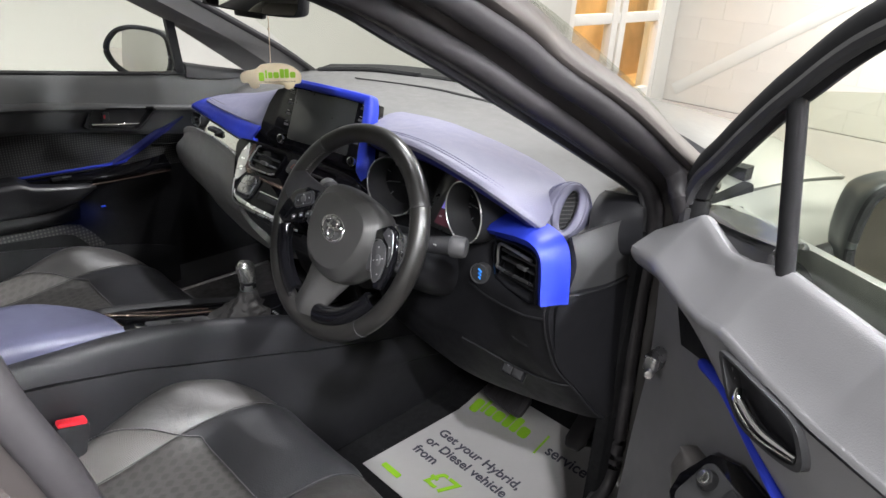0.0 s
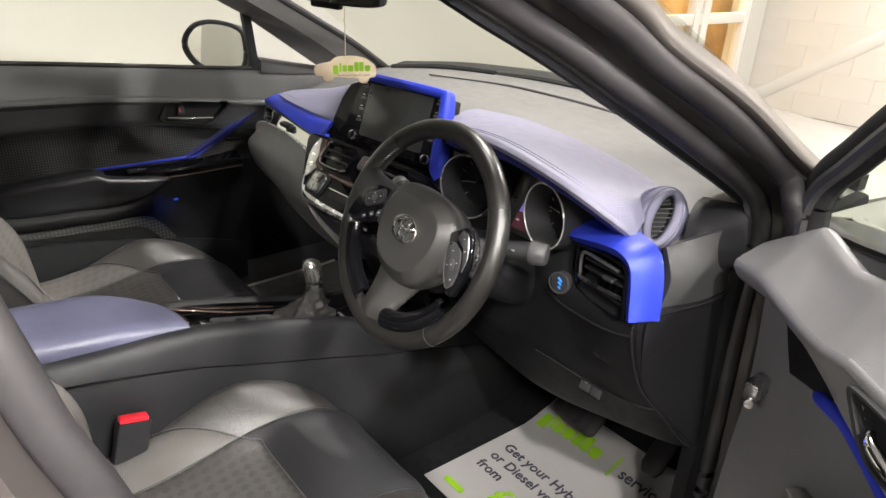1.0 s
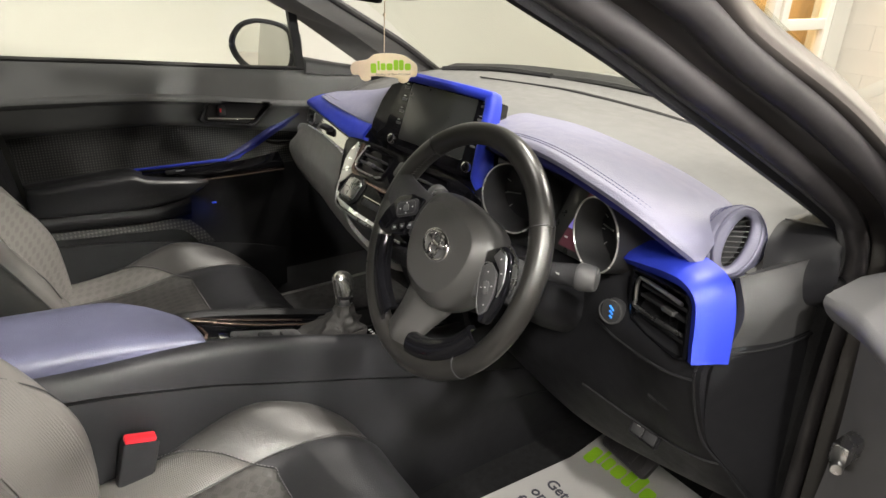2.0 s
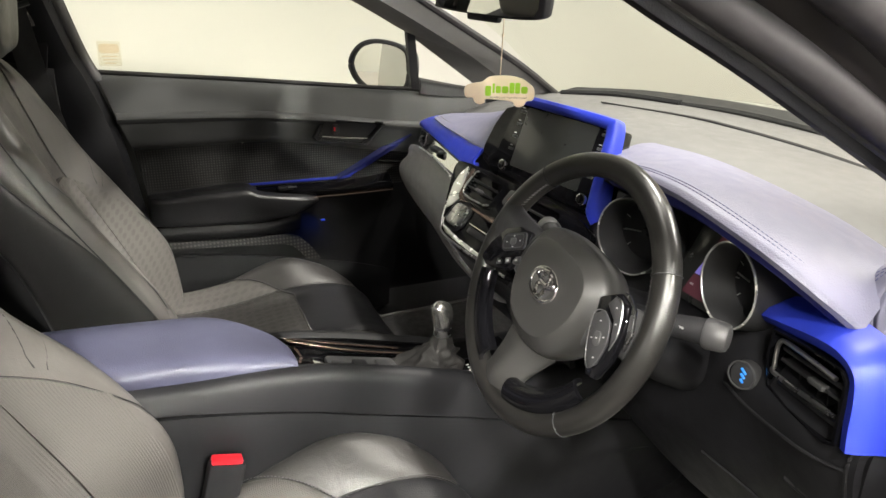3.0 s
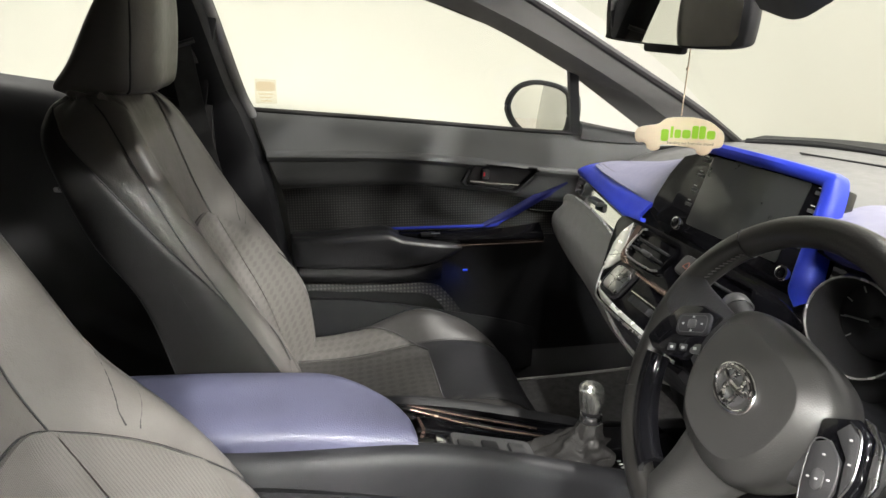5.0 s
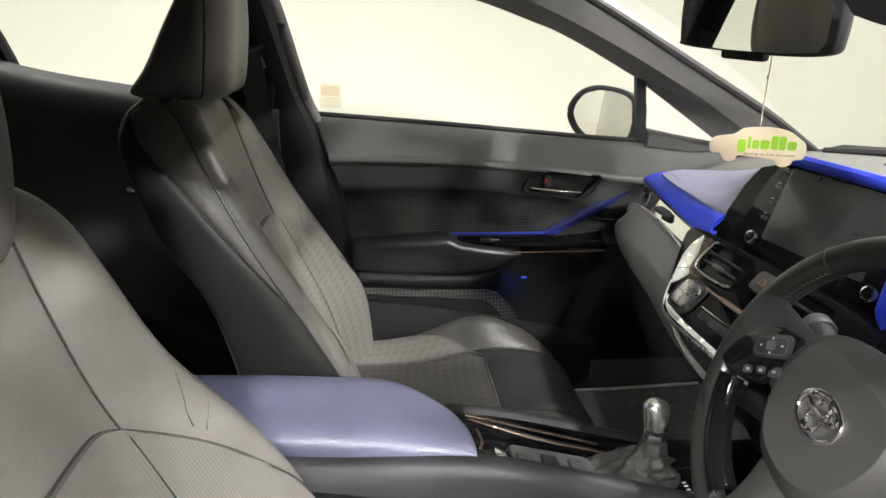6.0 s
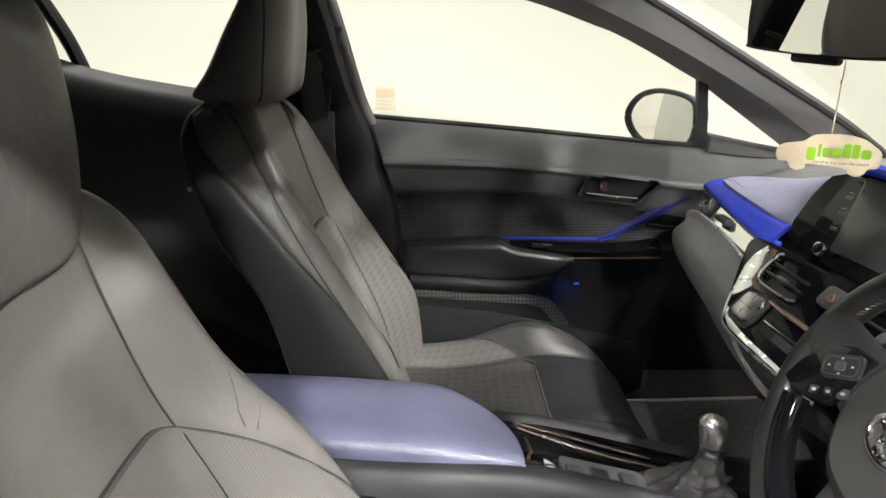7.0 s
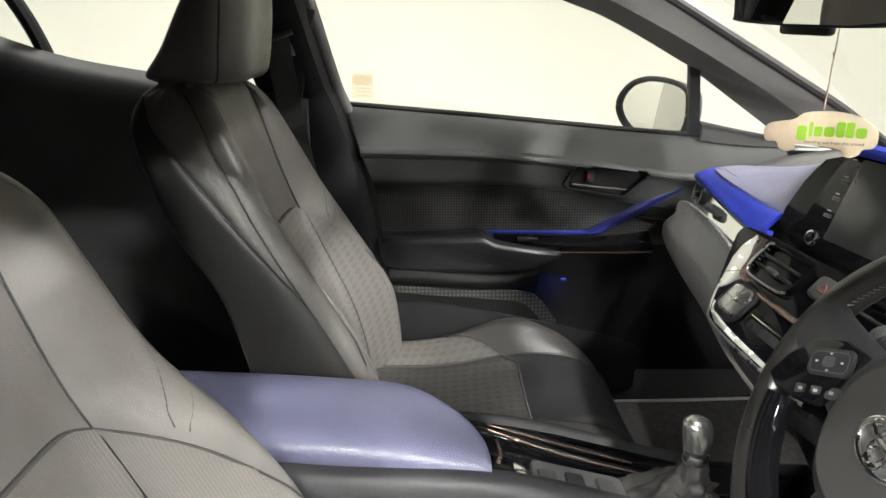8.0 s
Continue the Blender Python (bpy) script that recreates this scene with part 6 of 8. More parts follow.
# side spokes with their key pads
for s in (-1, 1):
    part("side_spoke", loft([[wp(s * x, dy + (0.014 if s > 0 and x > 0.1 else 0.0) + h_ * math.cos(w), (-0.018 if s < 0 else -0.030) + 0.014 * math.sin(w)) for w in [2 * math.pi * i / 16 for i in range(16)]] for x, h_, dy in ((0.055, 0.040, 0.004), (0.09, 0.036, 0.008), (0.125, 0.032, 0.012), (0.152, 0.030, 0.016), (0.172, 0.040, 0.018))], 32, 18), PLASTIC_GREY if s > 0 else LEATHER_DARK, wheel_t, "padded side spoke")
    PADP = ((0.080, 0.036), (0.112, 0.030), (0.140, 0.012), (0.156, -0.022), (0.160, -0.050), (0.140, -0.054), (0.112, -0.044), (0.086, -0.030), (0.078, 0.0)) if s < 0 else ((0.082, 0.044), (0.120, 0.050), (0.138, 0.036), (0.140, 0.0), (0.128, -0.034), (0.106, -0.060), (0.086, -0.058), (0.079, -0.02))
    KM = WM @ Matrix.Translation((0, 0, -0.012)) if s < 0 else WM @ Matrix.Translation((0.126, 0.014, -0.018)) @ Matrix.Rotation(radians(30), 4, "Z") @ Matrix.Diagonal((0.86, 0.95, 1.0, 1.0)) @ Matrix.Translation((-0.110, 0.005, 0.0))
    kp = part("key_pad", prism([(s * x, y) for x, y in PADP][::s], KM, 0.010, 0.004), GLOSS, wheel_t, "piano black key pad")
    if s > 0:
        kite = [(0.084, 0.020), (0.102, 0.026), (0.118, 0.010), (0.119, -0.016), (0.106, -0.042), (0.092, -0.048), (0.083, -0.024)]
        part("rocker", prism(kite[::-1], KM @ Matrix.Translation((0, 0, 0.010)), 0.0045, 0.0016), PLASTIC, kp)
        part("rocker_ring", tube([tuple(KM @ V((x, y, 0.012 + 0.0024))) for x, y in scaled(kite, 0.96)], 0.0007, 6, 70, closed=True), PLASTIC_GREY, kp, "satin silver key ring")
        part("silver_plate", prism([(0.124, 0.052), (0.136, 0.048), (0.150, 0.030), (0.152, 0.0), (0.142, -0.02), (0.142, 0.034)], KM @ Matrix.Translation((0, 0, 0.004)), 0.004, 0.0012), SILVER, kp, "satin silver key pad edge")
        part("centre_key", prism(rounded(0.013, 0.018, 0.005, cx=0.101, cy=-0.010), KM @ Matrix.Translation((0, 0, 0.012 + 0.0022)), 0.0022, 0.0008), PLASTIC_GREY, kp)
        part("key_column", prism([(0.124, -0.022), (0.134, 0.0), (0.132, 0.034), (0.118, 0.044), (0.106, 0.034), (0.122, 0.014)], KM @ Matrix.Translation((0, 0, 0.010)), 0.004, 0.0014), PLASTIC, kp)
        part("column_edge", tube([tuple(KM @ V((0.125, -0.022, 0.012 + 0.002))), tuple(KM @ V((0.135, 0.0, 0.012 + 0.002))), tuple(KM @ V((0.133, 0.034, 0.012 + 0.002))), tuple(KM @ V((0.118, 0.045, 0.012 + 0.002)))], 0.0007, 6, 30), SILVER, kp)
        for mx, my in ((0.101, 0.012), (0.101, -0.034), (0.090, -0.010), (0.112, -0.008), (0.128, 0.010), (0.124, 0.030), (0.101, -0.010)):
            part("mark", prism(rounded(0.0032, 0.0018, 0.0006, cx=mx, cy=my), KM @ Matrix.Translation((0, 0, 0.0146 if mx < 0.115 else 0.0141)), 0.0004 if my != -0.010 or mx != 0.101 else 0.0022), WHITE_MARK, kp)
        continue
    LM = WM @ Matrix.Translation((-0.102, 0.008, -0.002)) @ Matrix.Rotation(radians(34), 4, "Z")
    part("rocker", prism(rounded(0.052, 0.026, 0.008), LM, 0.0045, 0.0016), DEEP, kp)
    part("rocker_ring", tube([tuple(LM @ V((x, y, 0.0042))) for x, y in rounded(0.044, 0.019, 0.006)], 0.0006, 6, 60, closed=True), PLASTIC_GREY, kp)
    part("centre_key", prism(rounded(0.013, 0.010, 0.003), LM @ Matrix.Translation((0, 0, 0.0042)), 0.0018, 0.0006), PLASTIC_GREY, kp)
    for k in range(3):
        part("small_key", prism(rounded(0.016, 0.011, 0.003, cx=-0.030 + 0.019 * k, cy=-0.027), LM @ Matrix.Translation((0, 0, -0.004)), 0.004, 0.001), PLASTIC, kp)
        part("mark", prism(rounded(0.005, 0.003, 0.001, cx=-0.030 + 0.019 * k, cy=-0.027), LM, 0.0005), WHITE_MARK, kp)
    for dx, dy in ((0, 0.008), (0, -0.008), (0.015, 0), (-0.015, 0)):
        part("mark", prism(rounded(0.003, 0.002, 0.0008, cx=dx, cy=dy), LM @ Matrix.Translation((0, 0, 0.0045)), 0.0004), WHITE_MARK, kp)
# lower spoke, folded along its middle
LSP = []
for y, hw, z0 in ((-0.050, 0.060, -0.034), (-0.085, 0.050, -0.028), (-0.115, 0.040, -0.022), (-0.140, 0.036, -0.017), (-0.160, 0.040, -0.018), (-0.174, 0.046, -0.024)):
    LSP.append([wp(-hw, y, z0 - 0.012), wp(-hw * 0.92, y, z0 - 0.002), wp(-hw * 0.5, y, z0 + 0.005), wp(0, y, z0 + 0.010), wp(hw * 0.5, y, z0 + 0.005), wp(hw * 0.92, y, z0 - 0.002), wp(hw, y, z0 - 0.012), wp(hw * 0.6, y, z0 - 0.018), wp(-hw * 0.6, y, z0 - 0.018)])
part("lower_spoke", loft(LSP, 48, 20), HUB_GREY, wheel_t, "dark grey lower spoke", 30)
part("back_cover", loft([[wp(0.07 * k * math.cos(w), 0.07 * k * math.sin(w) - 0.005, z) for w in [2 * math.pi * i / 20 for i in range(20)]] for z, k in ((-0.055, 1.0), (-0.085, 0.85), (-0.11, 0.6))], 32, 8), DEEP, wheel_t)

# ---- centre console ----
console = thing("centre_console", (0, -0.25, 0.2), "dark grey centre console with gloss black tray", "console")
TE = [(0.105, -0.85, 0.742), (0.107, -0.65, 0.728), (0.108, -0.48, 0.712), (0.110, -0.294, 0.703), (0.113, -0.176, 0.682), (0.117, 0.01, 0.630), (0.120, 0.14, 0.60), (0.125, 0.60, 0.58)]
SEAMC = [(0.122, -0.85, 0.695), (0.123, -0.65, 0.692), (0.124, -0.483, 0.682), (0.127, -0.30, 0.648), (0.129, -0.176, 0.612), (0.132, 0.01, 0.558), (0.135, 0.14, 0.52), (0.139, 0.60, 0.40)]
for s in (1, -1):
    def sx(p, s=s):
        return [(x, y, z) if s > 0 else (-x + 0.012, y, z - 0.047) for x, y, z in p]
    part("top_rail", shell(surf([sx(off(TE, -0.014, 0, -0.004)), sx(TE), sx(off(TE, 0.008, 0, -0.012)), sx([(x - 0.002, y, z + 0.004) for x, y, z in SEAMC])], 12, 50), 0.012 * -s), CONSOLE_GREY if s > 0 else DEEP, console, "dark grey console rail")
    part("side_panel", shell(surf([sx(off(SEAMC, -0.002, 0, 0.0)), sx(off(SEAMC, 0.004, 0, -0.06)), sx([(0.132, y, 0.36) for x, y, z in SEAMC]), sx([(0.128, y, 0.21) for x, y, z in SEAMC])], 12, 50), 0.012 * -s), CONSOLE_GREY, console, "dark grey console side")
# armrest
AR = []
for y, zt, zb, hw in ((-0.276, 0.716, 0.704, 0.020), (-0.283, 0.722, 0.699, 0.036), (-0.305, 0.729, 0.694, 0.058), (-0.35, 0.737, 0.698, 0.082), (-0.40, 0.747, 0.705, 0.092), (-0.48, 0.756, 0.713, 0.092), (-0.60, 0.764, 0.726, 0.092), (-0.74, 0.770, 0.740, 0.090), (-0.80, 0.768, 0.748, 0.085)):
    c = 0.104 - hw
    zm = (zt + zb) / 2
    AR.append([(c, y, zt), (c + hw * 0.6, y, zt + 0.001), (c + hw * 0.88, y, zt - 0.004), (c + hw, y, zm + 0.004), (c + hw * 0.98, y, zb + 0.004), (c + hw * 0.8, y, zb), (c, y, zb), (c - hw * 0.8, y, zb), (c - hw * 0.98, y, zb + 0.004), (c - hw, y, zm), (c - hw * 0.88, y, zt - 0.010), (c - hw * 0.6, y, zt - 0.002)])
arm = thing("armrest", (0.01, -0.5, 0.75), "blue-lilac leather padded armrest on the console", "armrest")
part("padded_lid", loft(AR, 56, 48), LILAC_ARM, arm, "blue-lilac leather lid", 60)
part("hinge", rbox((0.01, -0.80, 0.745), (0.12, 0.04, 0.05), 0.008), DEEP, arm)
# tray
TL = [(-0.085, -0.33, 0.656), (-0.088, -0.20, 0.626), (-0.088, -0.05, 0.588), (-0.088, 0.10, 0.562), (-0.09, 0.20, 0.555)]
TR = [(0.098, -0.33, 0.696), (0.099, -0.20, 0.676), (0.103, -0.05, 0.632), (0.106, 0.10, 0.602), (0.108, 0.20, 0.598)]
part("tray", shell(surf([TR, [((a[0] + b[0]) / 2 + 0.03, a[1], (a[2] + b[2]) / 2 - 0.016) for a, b in zip(TL, TR)], [((a[0] + b[0]) / 2 - 0.03, a[1], (a[2] + b[2]) / 2 - 0.016) for a, b in zip(TL, TR)], TL], 16, 30), 0.01), GLOSS, console, "piano black console tray")
for k, (dx, r) in enumerate(((0.0, 0.007), (0.034, 0.008))):
    part("tray_rib", tube([(-0.072 + dx, -0.30, 0.664 + 0.014 * k), (-0.070 + dx, -0.24, 0.650 + 0.012 * k), (-0.064 + dx * 1.2, -0.16, 0.630 + 0.010 * k), (-0.056 + dx, -0.06, 0.606 + 0.008 * k), (-0.050 + dx * 0.7, 0.0, 0.592 + 0.006 * k)], [r, r * 1.5, r * 1.3, r, 0.004], 10, 40), GLOSS, console, "piano black cup holder rib")
    part("rib_line", tube([(-0.062 + dx, -0.27, 0.671 + 0.014 * k), (-0.056 + dx * 1.2, -0.16, 0.640 + 0.010 * k), (-0.048 + dx, -0.05, 0.612 + 0.008 * k)], 0.0018, 6, 30), BRONZE, console, "bronze line on the rib")
part("edge_strip", tube([(-0.090, -0.33, 0.664), (-0.092, -0.20, 0.634), (-0.092, -0.05, 0.595), (-0.091, 0.08, 0.567)], 0.0022, 8, 40), BRONZE, console, "bronze tray edge")
part("edge_strip", tube([(0.099, -0.30, 0.700), (0.100, -0.20, 0.684), (0.104, -0.05, 0.645), (0.106, 0.10, 0.606)], 0.0025, 8, 40), SILVER, console, "satin silver tray edge")
part("tray_lip", tube([(0.045, -0.262, 0.684), (0.02, -0.256, 0.678), (-0.02, -0.258, 0.672)], 0.003, 8, 30), BRONZE, console, "bronze cup holder lip")
sw = part("switch_plate", prism(rounded(0.075, 0.13, 0.010), frame_m((0.062, -0.155, 0.652), (1, 0, 0.05), (0, 1, -0.25)), 0.008, 0.002), PLASTIC_GREY, console, "dark grey switch plate")
for k, (y, z, w) in enumerate(((-0.198, 0.670, 0.034), (-0.160, 0.661, 0.040), (-0.118, 0.652, 0.040))):
    part("switch", rbox((0.064, y, z), (w, 0.026, 0.010), 0.003, Matrix.Rotation(radians(-14), 4, "X")), PLASTIC if k != 1 else DEEP, sw)
part("switch_mark", rbox((0.066, -0.236, 0.684), (0.030, 0.018, 0.010), 0.003, Matrix.Rotation(radians(-14), 4, "X")), CHROME, console, "chrome brake switch")
for k in range(4):
    part("gate_mark", rbox((0.070 + 0.008 * k, 0.045, 0.622), (0.003, 0.006, 0.001), 0.0), WHITE_MARK, console)

# gear lever
gear = thing("gear_lever", (0.045, 0.0, 0.62), "silver-topped gear lever with a black leather boot", "gear lever")
BOOT = []
for i, (z, rx, ry, cy) in enumerate(((0.612, 0.054, 0.088, -0.035), (0.619, 0.050, 0.080, -0.031), (0.624, 0.043, 0.068, -0.026), (0.632, 0.042, 0.060, -0.018), (0.638, 0.032, 0.043, -0.009), (0.647, 0.029, 0.035, -0.004), (0.654, 0.022, 0.025, 0.003), (0.663, 0.021, 0.022, 0.006), (0.676, 0.016, 0.017, 0.008))):
    fold = (0.0, 0.05, 0.11, 0.14, 0.15, 0.14, 0.12, 0.07, 0.0)[i]
    BOOT.append([(0.036 + rx * (1 + fold * (1 - 2 * abs(math.sin(4 * a + i * 0.9)))) * math.cos(a), cy + ry * (1 + fold * (1 - 2 * abs(math.sin(4 * a + i * 0.9)))) * math.sin(a), z + 0.004 * fold / 0.15 * math.sin(3 * a + i)) for a in [2 * math.pi * k / 48 for k in range(48)]])
part("boot", loft(BOOT, 96, 40), LEATHER_BOOT, gear, "creased black leather boot")
part("collar", disc((0.033, 0.008, 0.672), (0, 0.05, 1), 0.0165, 0.016, 0.0175, 28, 0.002), SILVER, gear, "satin silver collar")
KN_ = [[(0.033 + 0.84 * rx * math.cos(a), cy + 0.84 * ry * math.sin(a), z) for a in [2 * math.pi * k / 20 for k in range(20)]] for z, rx, ry, cy in ((0.688, 0.0165, 0.0165, 0.008), (0.696, 0.0195, 0.021, 0.008), (0.712, 0.0215, 0.024, 0.008), (0.728, 0.0215, 0.024, 0.006), (0.736, 0.019, 0.021, 0.005), (0.741, 0.012, 0.013, 0.004), (0.7425, 0.004, 0.004, 0.004))]
part("knob", loft(KN_, 40, 24), DEEP, gear, "black gear knob", 60)
part("knob_cap", loft([[(0.034 + 1.03 * (x - 0.033), cy2 - 0.001, z + 0.0015) for x, cy2, z in r] for r in KN_[1:]], 40, 18), KNOB_CAP, gear, "brushed silver knob cap", 60)

# ---- pedals, mat ----
pedal = thing("brake_pedal", (0.39, 0.53, 0.34), "black ribbed rubber brake pedal", "pedal")
pmx = frame_m((0.388, 0.515, 0.338), (1, -0.1, 0.0), (0, 0.75, 0.66))
part("pad", prism(rounded(0.135, 0.062, 0.014), pmx, 0.016, 0.005), RUBBER, pedal)
for k in range(5):
    part("tread", rbox(pmx @ V((-0.045 + 0.0225 * k, 0, 0.016)), (0.008, 0.045, 0.004), 0.001, pmx.to_3x3().to_4x4()), RUBBER, pedal)
part("arm", tube([(0.39, 0.53, 0.35), (0.39, 0.62, 0.47), (0.39, 0.64, 0.62)], 0.012, 8, 20), DEEP, pedal)
acc = thing("accelerator_pedal", (0.56, 0.54, 0.26), "black rubber accelerator pedal", "pedal")
amx = frame_m((0.585, 0.565, 0.335), (1, 0.05, 0.0), (0, 0.80, 0.60)) @ Matrix.Diagonal((0.85, 0.82, 1.0, 1.0))
part("pad", prism([(-0.030, 0.075), (0.030, 0.075), (0.032, -0.05), (0.022, -0.075), (-0.020, -0.075), (-0.030, -0.05)], amx, 0.014, 0.006), RUBBER, acc)
part("arm", tube([(0.585, 0.585, 0.345), (0.580, 0.64, 0.43), (0.575, 0.66, 0.60)], 0.011, 8, 20), DEEP, acc)

cm = thing("carpet_mat", (0.46, 0.2, 0.21), "black carpet foot mat under the paper mat", "mat")
part("base", shell(surf([[(0.20, 0.64, 0.242), (0.46, 0.66, 0.248), (0.73, 0.64, 0.242)], [(0.18, 0.44, 0.219), (0.46, 0.45, 0.219), (0.73, 0.44, 0.219)], [(0.16, 0.10, 0.215), (0.46, 0.10, 0.215), (0.73, 0.10, 0.215)], [(0.16, -0.05, 0.214), (0.46, -0.05, 0.214), (0.73, -0.05, 0.214)]], 20, 14), 0.01), CARPET, cm)
mat_p = thing("paper_floor_mat", (0.47, 0.4, 0.225), "white paper protection mat printed in green and dark ink", "mat")


def mz(y):
    return 0.2265 + max(0.0, y - 0.50) * 0.30


part("sheet", shell(np.array([[(x + 0.02 * (y - 0.2), y, mz(y) + 0.003 * math.sin(9 * x + 4 * y) * (abs(x - 0.45) > 0.15)) for x in np.linspace(0.235, 0.71, 14)] for y in np.linspace(0.655, 0.165, 16)]), 0.0012), PAPER, mat_p, "white paper sheet")
flat = Matrix.Identity(4)


def on_mat(x, y):
    return Matrix.Translation((x, y, mz(y) + 0.0035)) @ Matrix.Rotation(math.atan(0.30) if y > 0.5 else 0.0, 4, "X")


# plain green shapes for the trade mark
for x, w, h0, h1 in ((0.262, 0.026, -0.014, 0.034), (0.292, 0.011, 0.0, 0.045), (0.307, 0.022, 0.0, 0.034), (0.333, 0.030, 0.0, 0.034), (0.367, 0.022, 0.0, 0.050), (0.392, 0.022, 0.0, 0.050), (0.418, 0.030, 0.0, 0.034)):
    part("green_shape", prism(rounded(w, h1 - h0, min(w, h1 - h0) * 0.3, cx=w / 2, cy=(h0 + h1) / 2), on_mat(x, 0.520), 0.0006), GREEN, mat_p)
part("green_bar", prism(rounded(0.006, 0.065, 0.001), on_mat(0.492, 0.535), 0.0006), GREEN, mat_p)
lettering("service", 0.042, on_mat(0.512, 0.520), INK, "writing", mat_p, bold=0.0006)
lettering("Get your Hybrid,", 0.038, on_mat(0.278, 0.376), INK, "writing", mat_p, bold=0.0005)
lettering("or Diesel vehicle", 0.038, on_mat(0.278, 0.331), INK, "writing", mat_p, bold=0.0005)
lettering("from", 0.038, on_mat(0.278, 0.287), INK, "writing", mat_p, bold=0.0005)
lettering("\u00a37", 0.075, on_mat(0.372, 0.236), GREEN, "writing", mat_p, bold=0.0012)
part("green_shape", prism(rounded(0.06, 0.016, 0.004), on_mat(0.30, 0.20), 0.0006), GREEN, mat_p)

# ---- mirror and hanging tag ----
mir = thing("rear_view_mirror", (0.0, 0.12, 1.38), "black interior rear-view mirror", "mirror")
IM = frame_m((-0.028, 0.102, 1.278), (0.94, 0.34, -0.01), (0.03, -0.10, 1)) @ Matrix.Rotation(radians(-5.5), 4, "Y") @ Matrix.Rotation(radians(-4), 4, "X") @ Matrix.Diagonal((1.06, 1.0, 1.0, 1.0))
MP = [(-0.131, -0.026), (-0.124, -0.036), (-0.04, -0.040), (0.06, -0.040), (0.116, -0.035), (0.126, -0.022), (0.128, 0.020), (0.120, 0.034), (0.0, 0.038), (-0.120, 0.034), (-0.133, 0.022)]
part("housing", loft([[tuple(IM @ V((x * k, y * k, z))) for x, y in MP] for z, k in ((-0.03, 0.75), (-0.022, 0.92), (-0.006, 1.0), (0.006, 1.0), (0.009, 0.985))], 60, 16), DEEP, mir, "black mirror housing", 50)
part("glass", prism(scaled(MP, 0.92), IM @ Matrix.Translation((0, 0, 0.0085)), 0.0015), MIRROR, mir, "mirror glass")
part("lever", prism(rounded(0.075, 0.014, 0.005, cx=-0.012, cy=-0.043), IM @ Matrix.Translation((0, 0, -0.006)), 0.012, 0.003), DEEP, mir, "black dipping lever")
part("stem", tube([tuple(IM @ V((0, 0.01, -0.02))), (0.0, 0.16, 1.33), (0.0, 0.20, 1.385)], 0.011, 10, 16), DEEP, mir)
part("sensor_cover", loft([[(0.0 + hw * c, y, z + 0.012 * s_) for c, s_ in ((1, 0), (0.7, 0.7), (0, 1), (-0.7, 0.7), (-1, 0), (-0.7, -0.7), (0, -1), (0.7, -0.7))] for y, z, hw in ((0.26, 1.362, 0.04), (0.20, 1.384, 0.055), (0.10, 1.412, 0.06), (0.02, 1.43, 0.06))], 24, 12), DEEP, mir, "black sensor cover")

tag = thing("air_freshener", (-0.012, 0.122, 1.10), "cream car-shaped cardboard tag with green print hanging on a string", "air freshener")
TM = frame_m((-0.012, 0.122, 1.112), (0.475, 0.88, 0.02), (0.01, 0.0, 1)) @ Matrix.Scale(0.88, 4)
TAG = [(-0.070, 0.004), (-0.064, 0.014), (-0.050, 0.018), (-0.034, 0.021), (-0.022, 0.030), (-0.004, 0.033), (0.022, 0.033), (0.044, 0.028), (0.058, 0.019), (0.068, 0.010), (0.070, -0.004), (0.066, -0.014), (0.055, -0.016), (0.050, -0.024), (0.040, -0.028), (0.030, -0.024), (0.024, -0.017), (-0.024, -0.013), (-0.028, -0.020), (-0.038, -0.024), (-0.048, -0.020), (-0.053, -0.011), (-0.066, -0.010)]
part("card", prism([(p[0], p[1]) for p in spl([(x, y, 0) for x, y in TAG], 70, closed=True)], TM @ Matrix.Translation((0, 0, -0.001)), 0.002, 0.0004), CARD, tag, "cream cardboard car shape")
for x, w, h0, h1 in ((-0.028, 0.012, -0.006, 0.014), (-0.0135, 0.0045, 0.0, 0.019), (-0.007, 0.010, 0.0, 0.014), (0.005, 0.013, 0.0, 0.014), (0.020, 0.010, 0.0, 0.021), (0.031, 0.010, 0.0, 0.021), (0.043, 0.013, 0.0, 0.014)):
    part("green_shape", prism(rounded(w, h1 - h0, min(w, h1 - h0) * 0.3, cx=w / 2, cy=(h0 + h1) / 2), TM @ Matrix.Translation((x, -0.001, 0.001)), 0.0005), GREEN, tag)
lettering("Standing out from the crowd", 0.0062, TM @ Matrix.Translation((-0.018, -0.011, 0.0012)), INK, "writing", tag, depth=0.0002)
part("string", tube([(-0.012, 0.122, 1.143), (-0.013, 0.123, 1.19), (-0.014, 0.124, 1.245)], 0.0009, 6, 12), CARD, tag, "thin pale string")
part("knot", disc((-0.0125, 0.1225, 1.206), (0, 0, 1), 0.0022, 0.004, seg=10), CARD, tag)

pmat = thing("carpet_mat", (-0.45, 0.15, 0.335), "dark grey carpet mat with pale edging on the passenger side floor", "mat")
part("base", shell(surf([[(-0.65, 0.46, 0.352), (-0.42, 0.47, 0.352), (-0.20, 0.46, 0.352)], [(-0.655, 0.25, 0.342), (-0.42, 0.25, 0.342), (-0.19, 0.25, 0.342)], [(-0.655, -0.08, 0.338), (-0.42, -0.08, 0.338), (-0.19, -0.08, 0.338)]], 12, 12), 0.008), CARPET_GREY, pmat)
part("edging", tube([(-0.655, -0.08, 0.341), (-0.656, 0.10, 0.343), (-0.656, 0.28, 0.346), (-0.650, 0.45, 0.355)], 0.004, 6, 40), EDGING, pmat, "pale stitched edging")

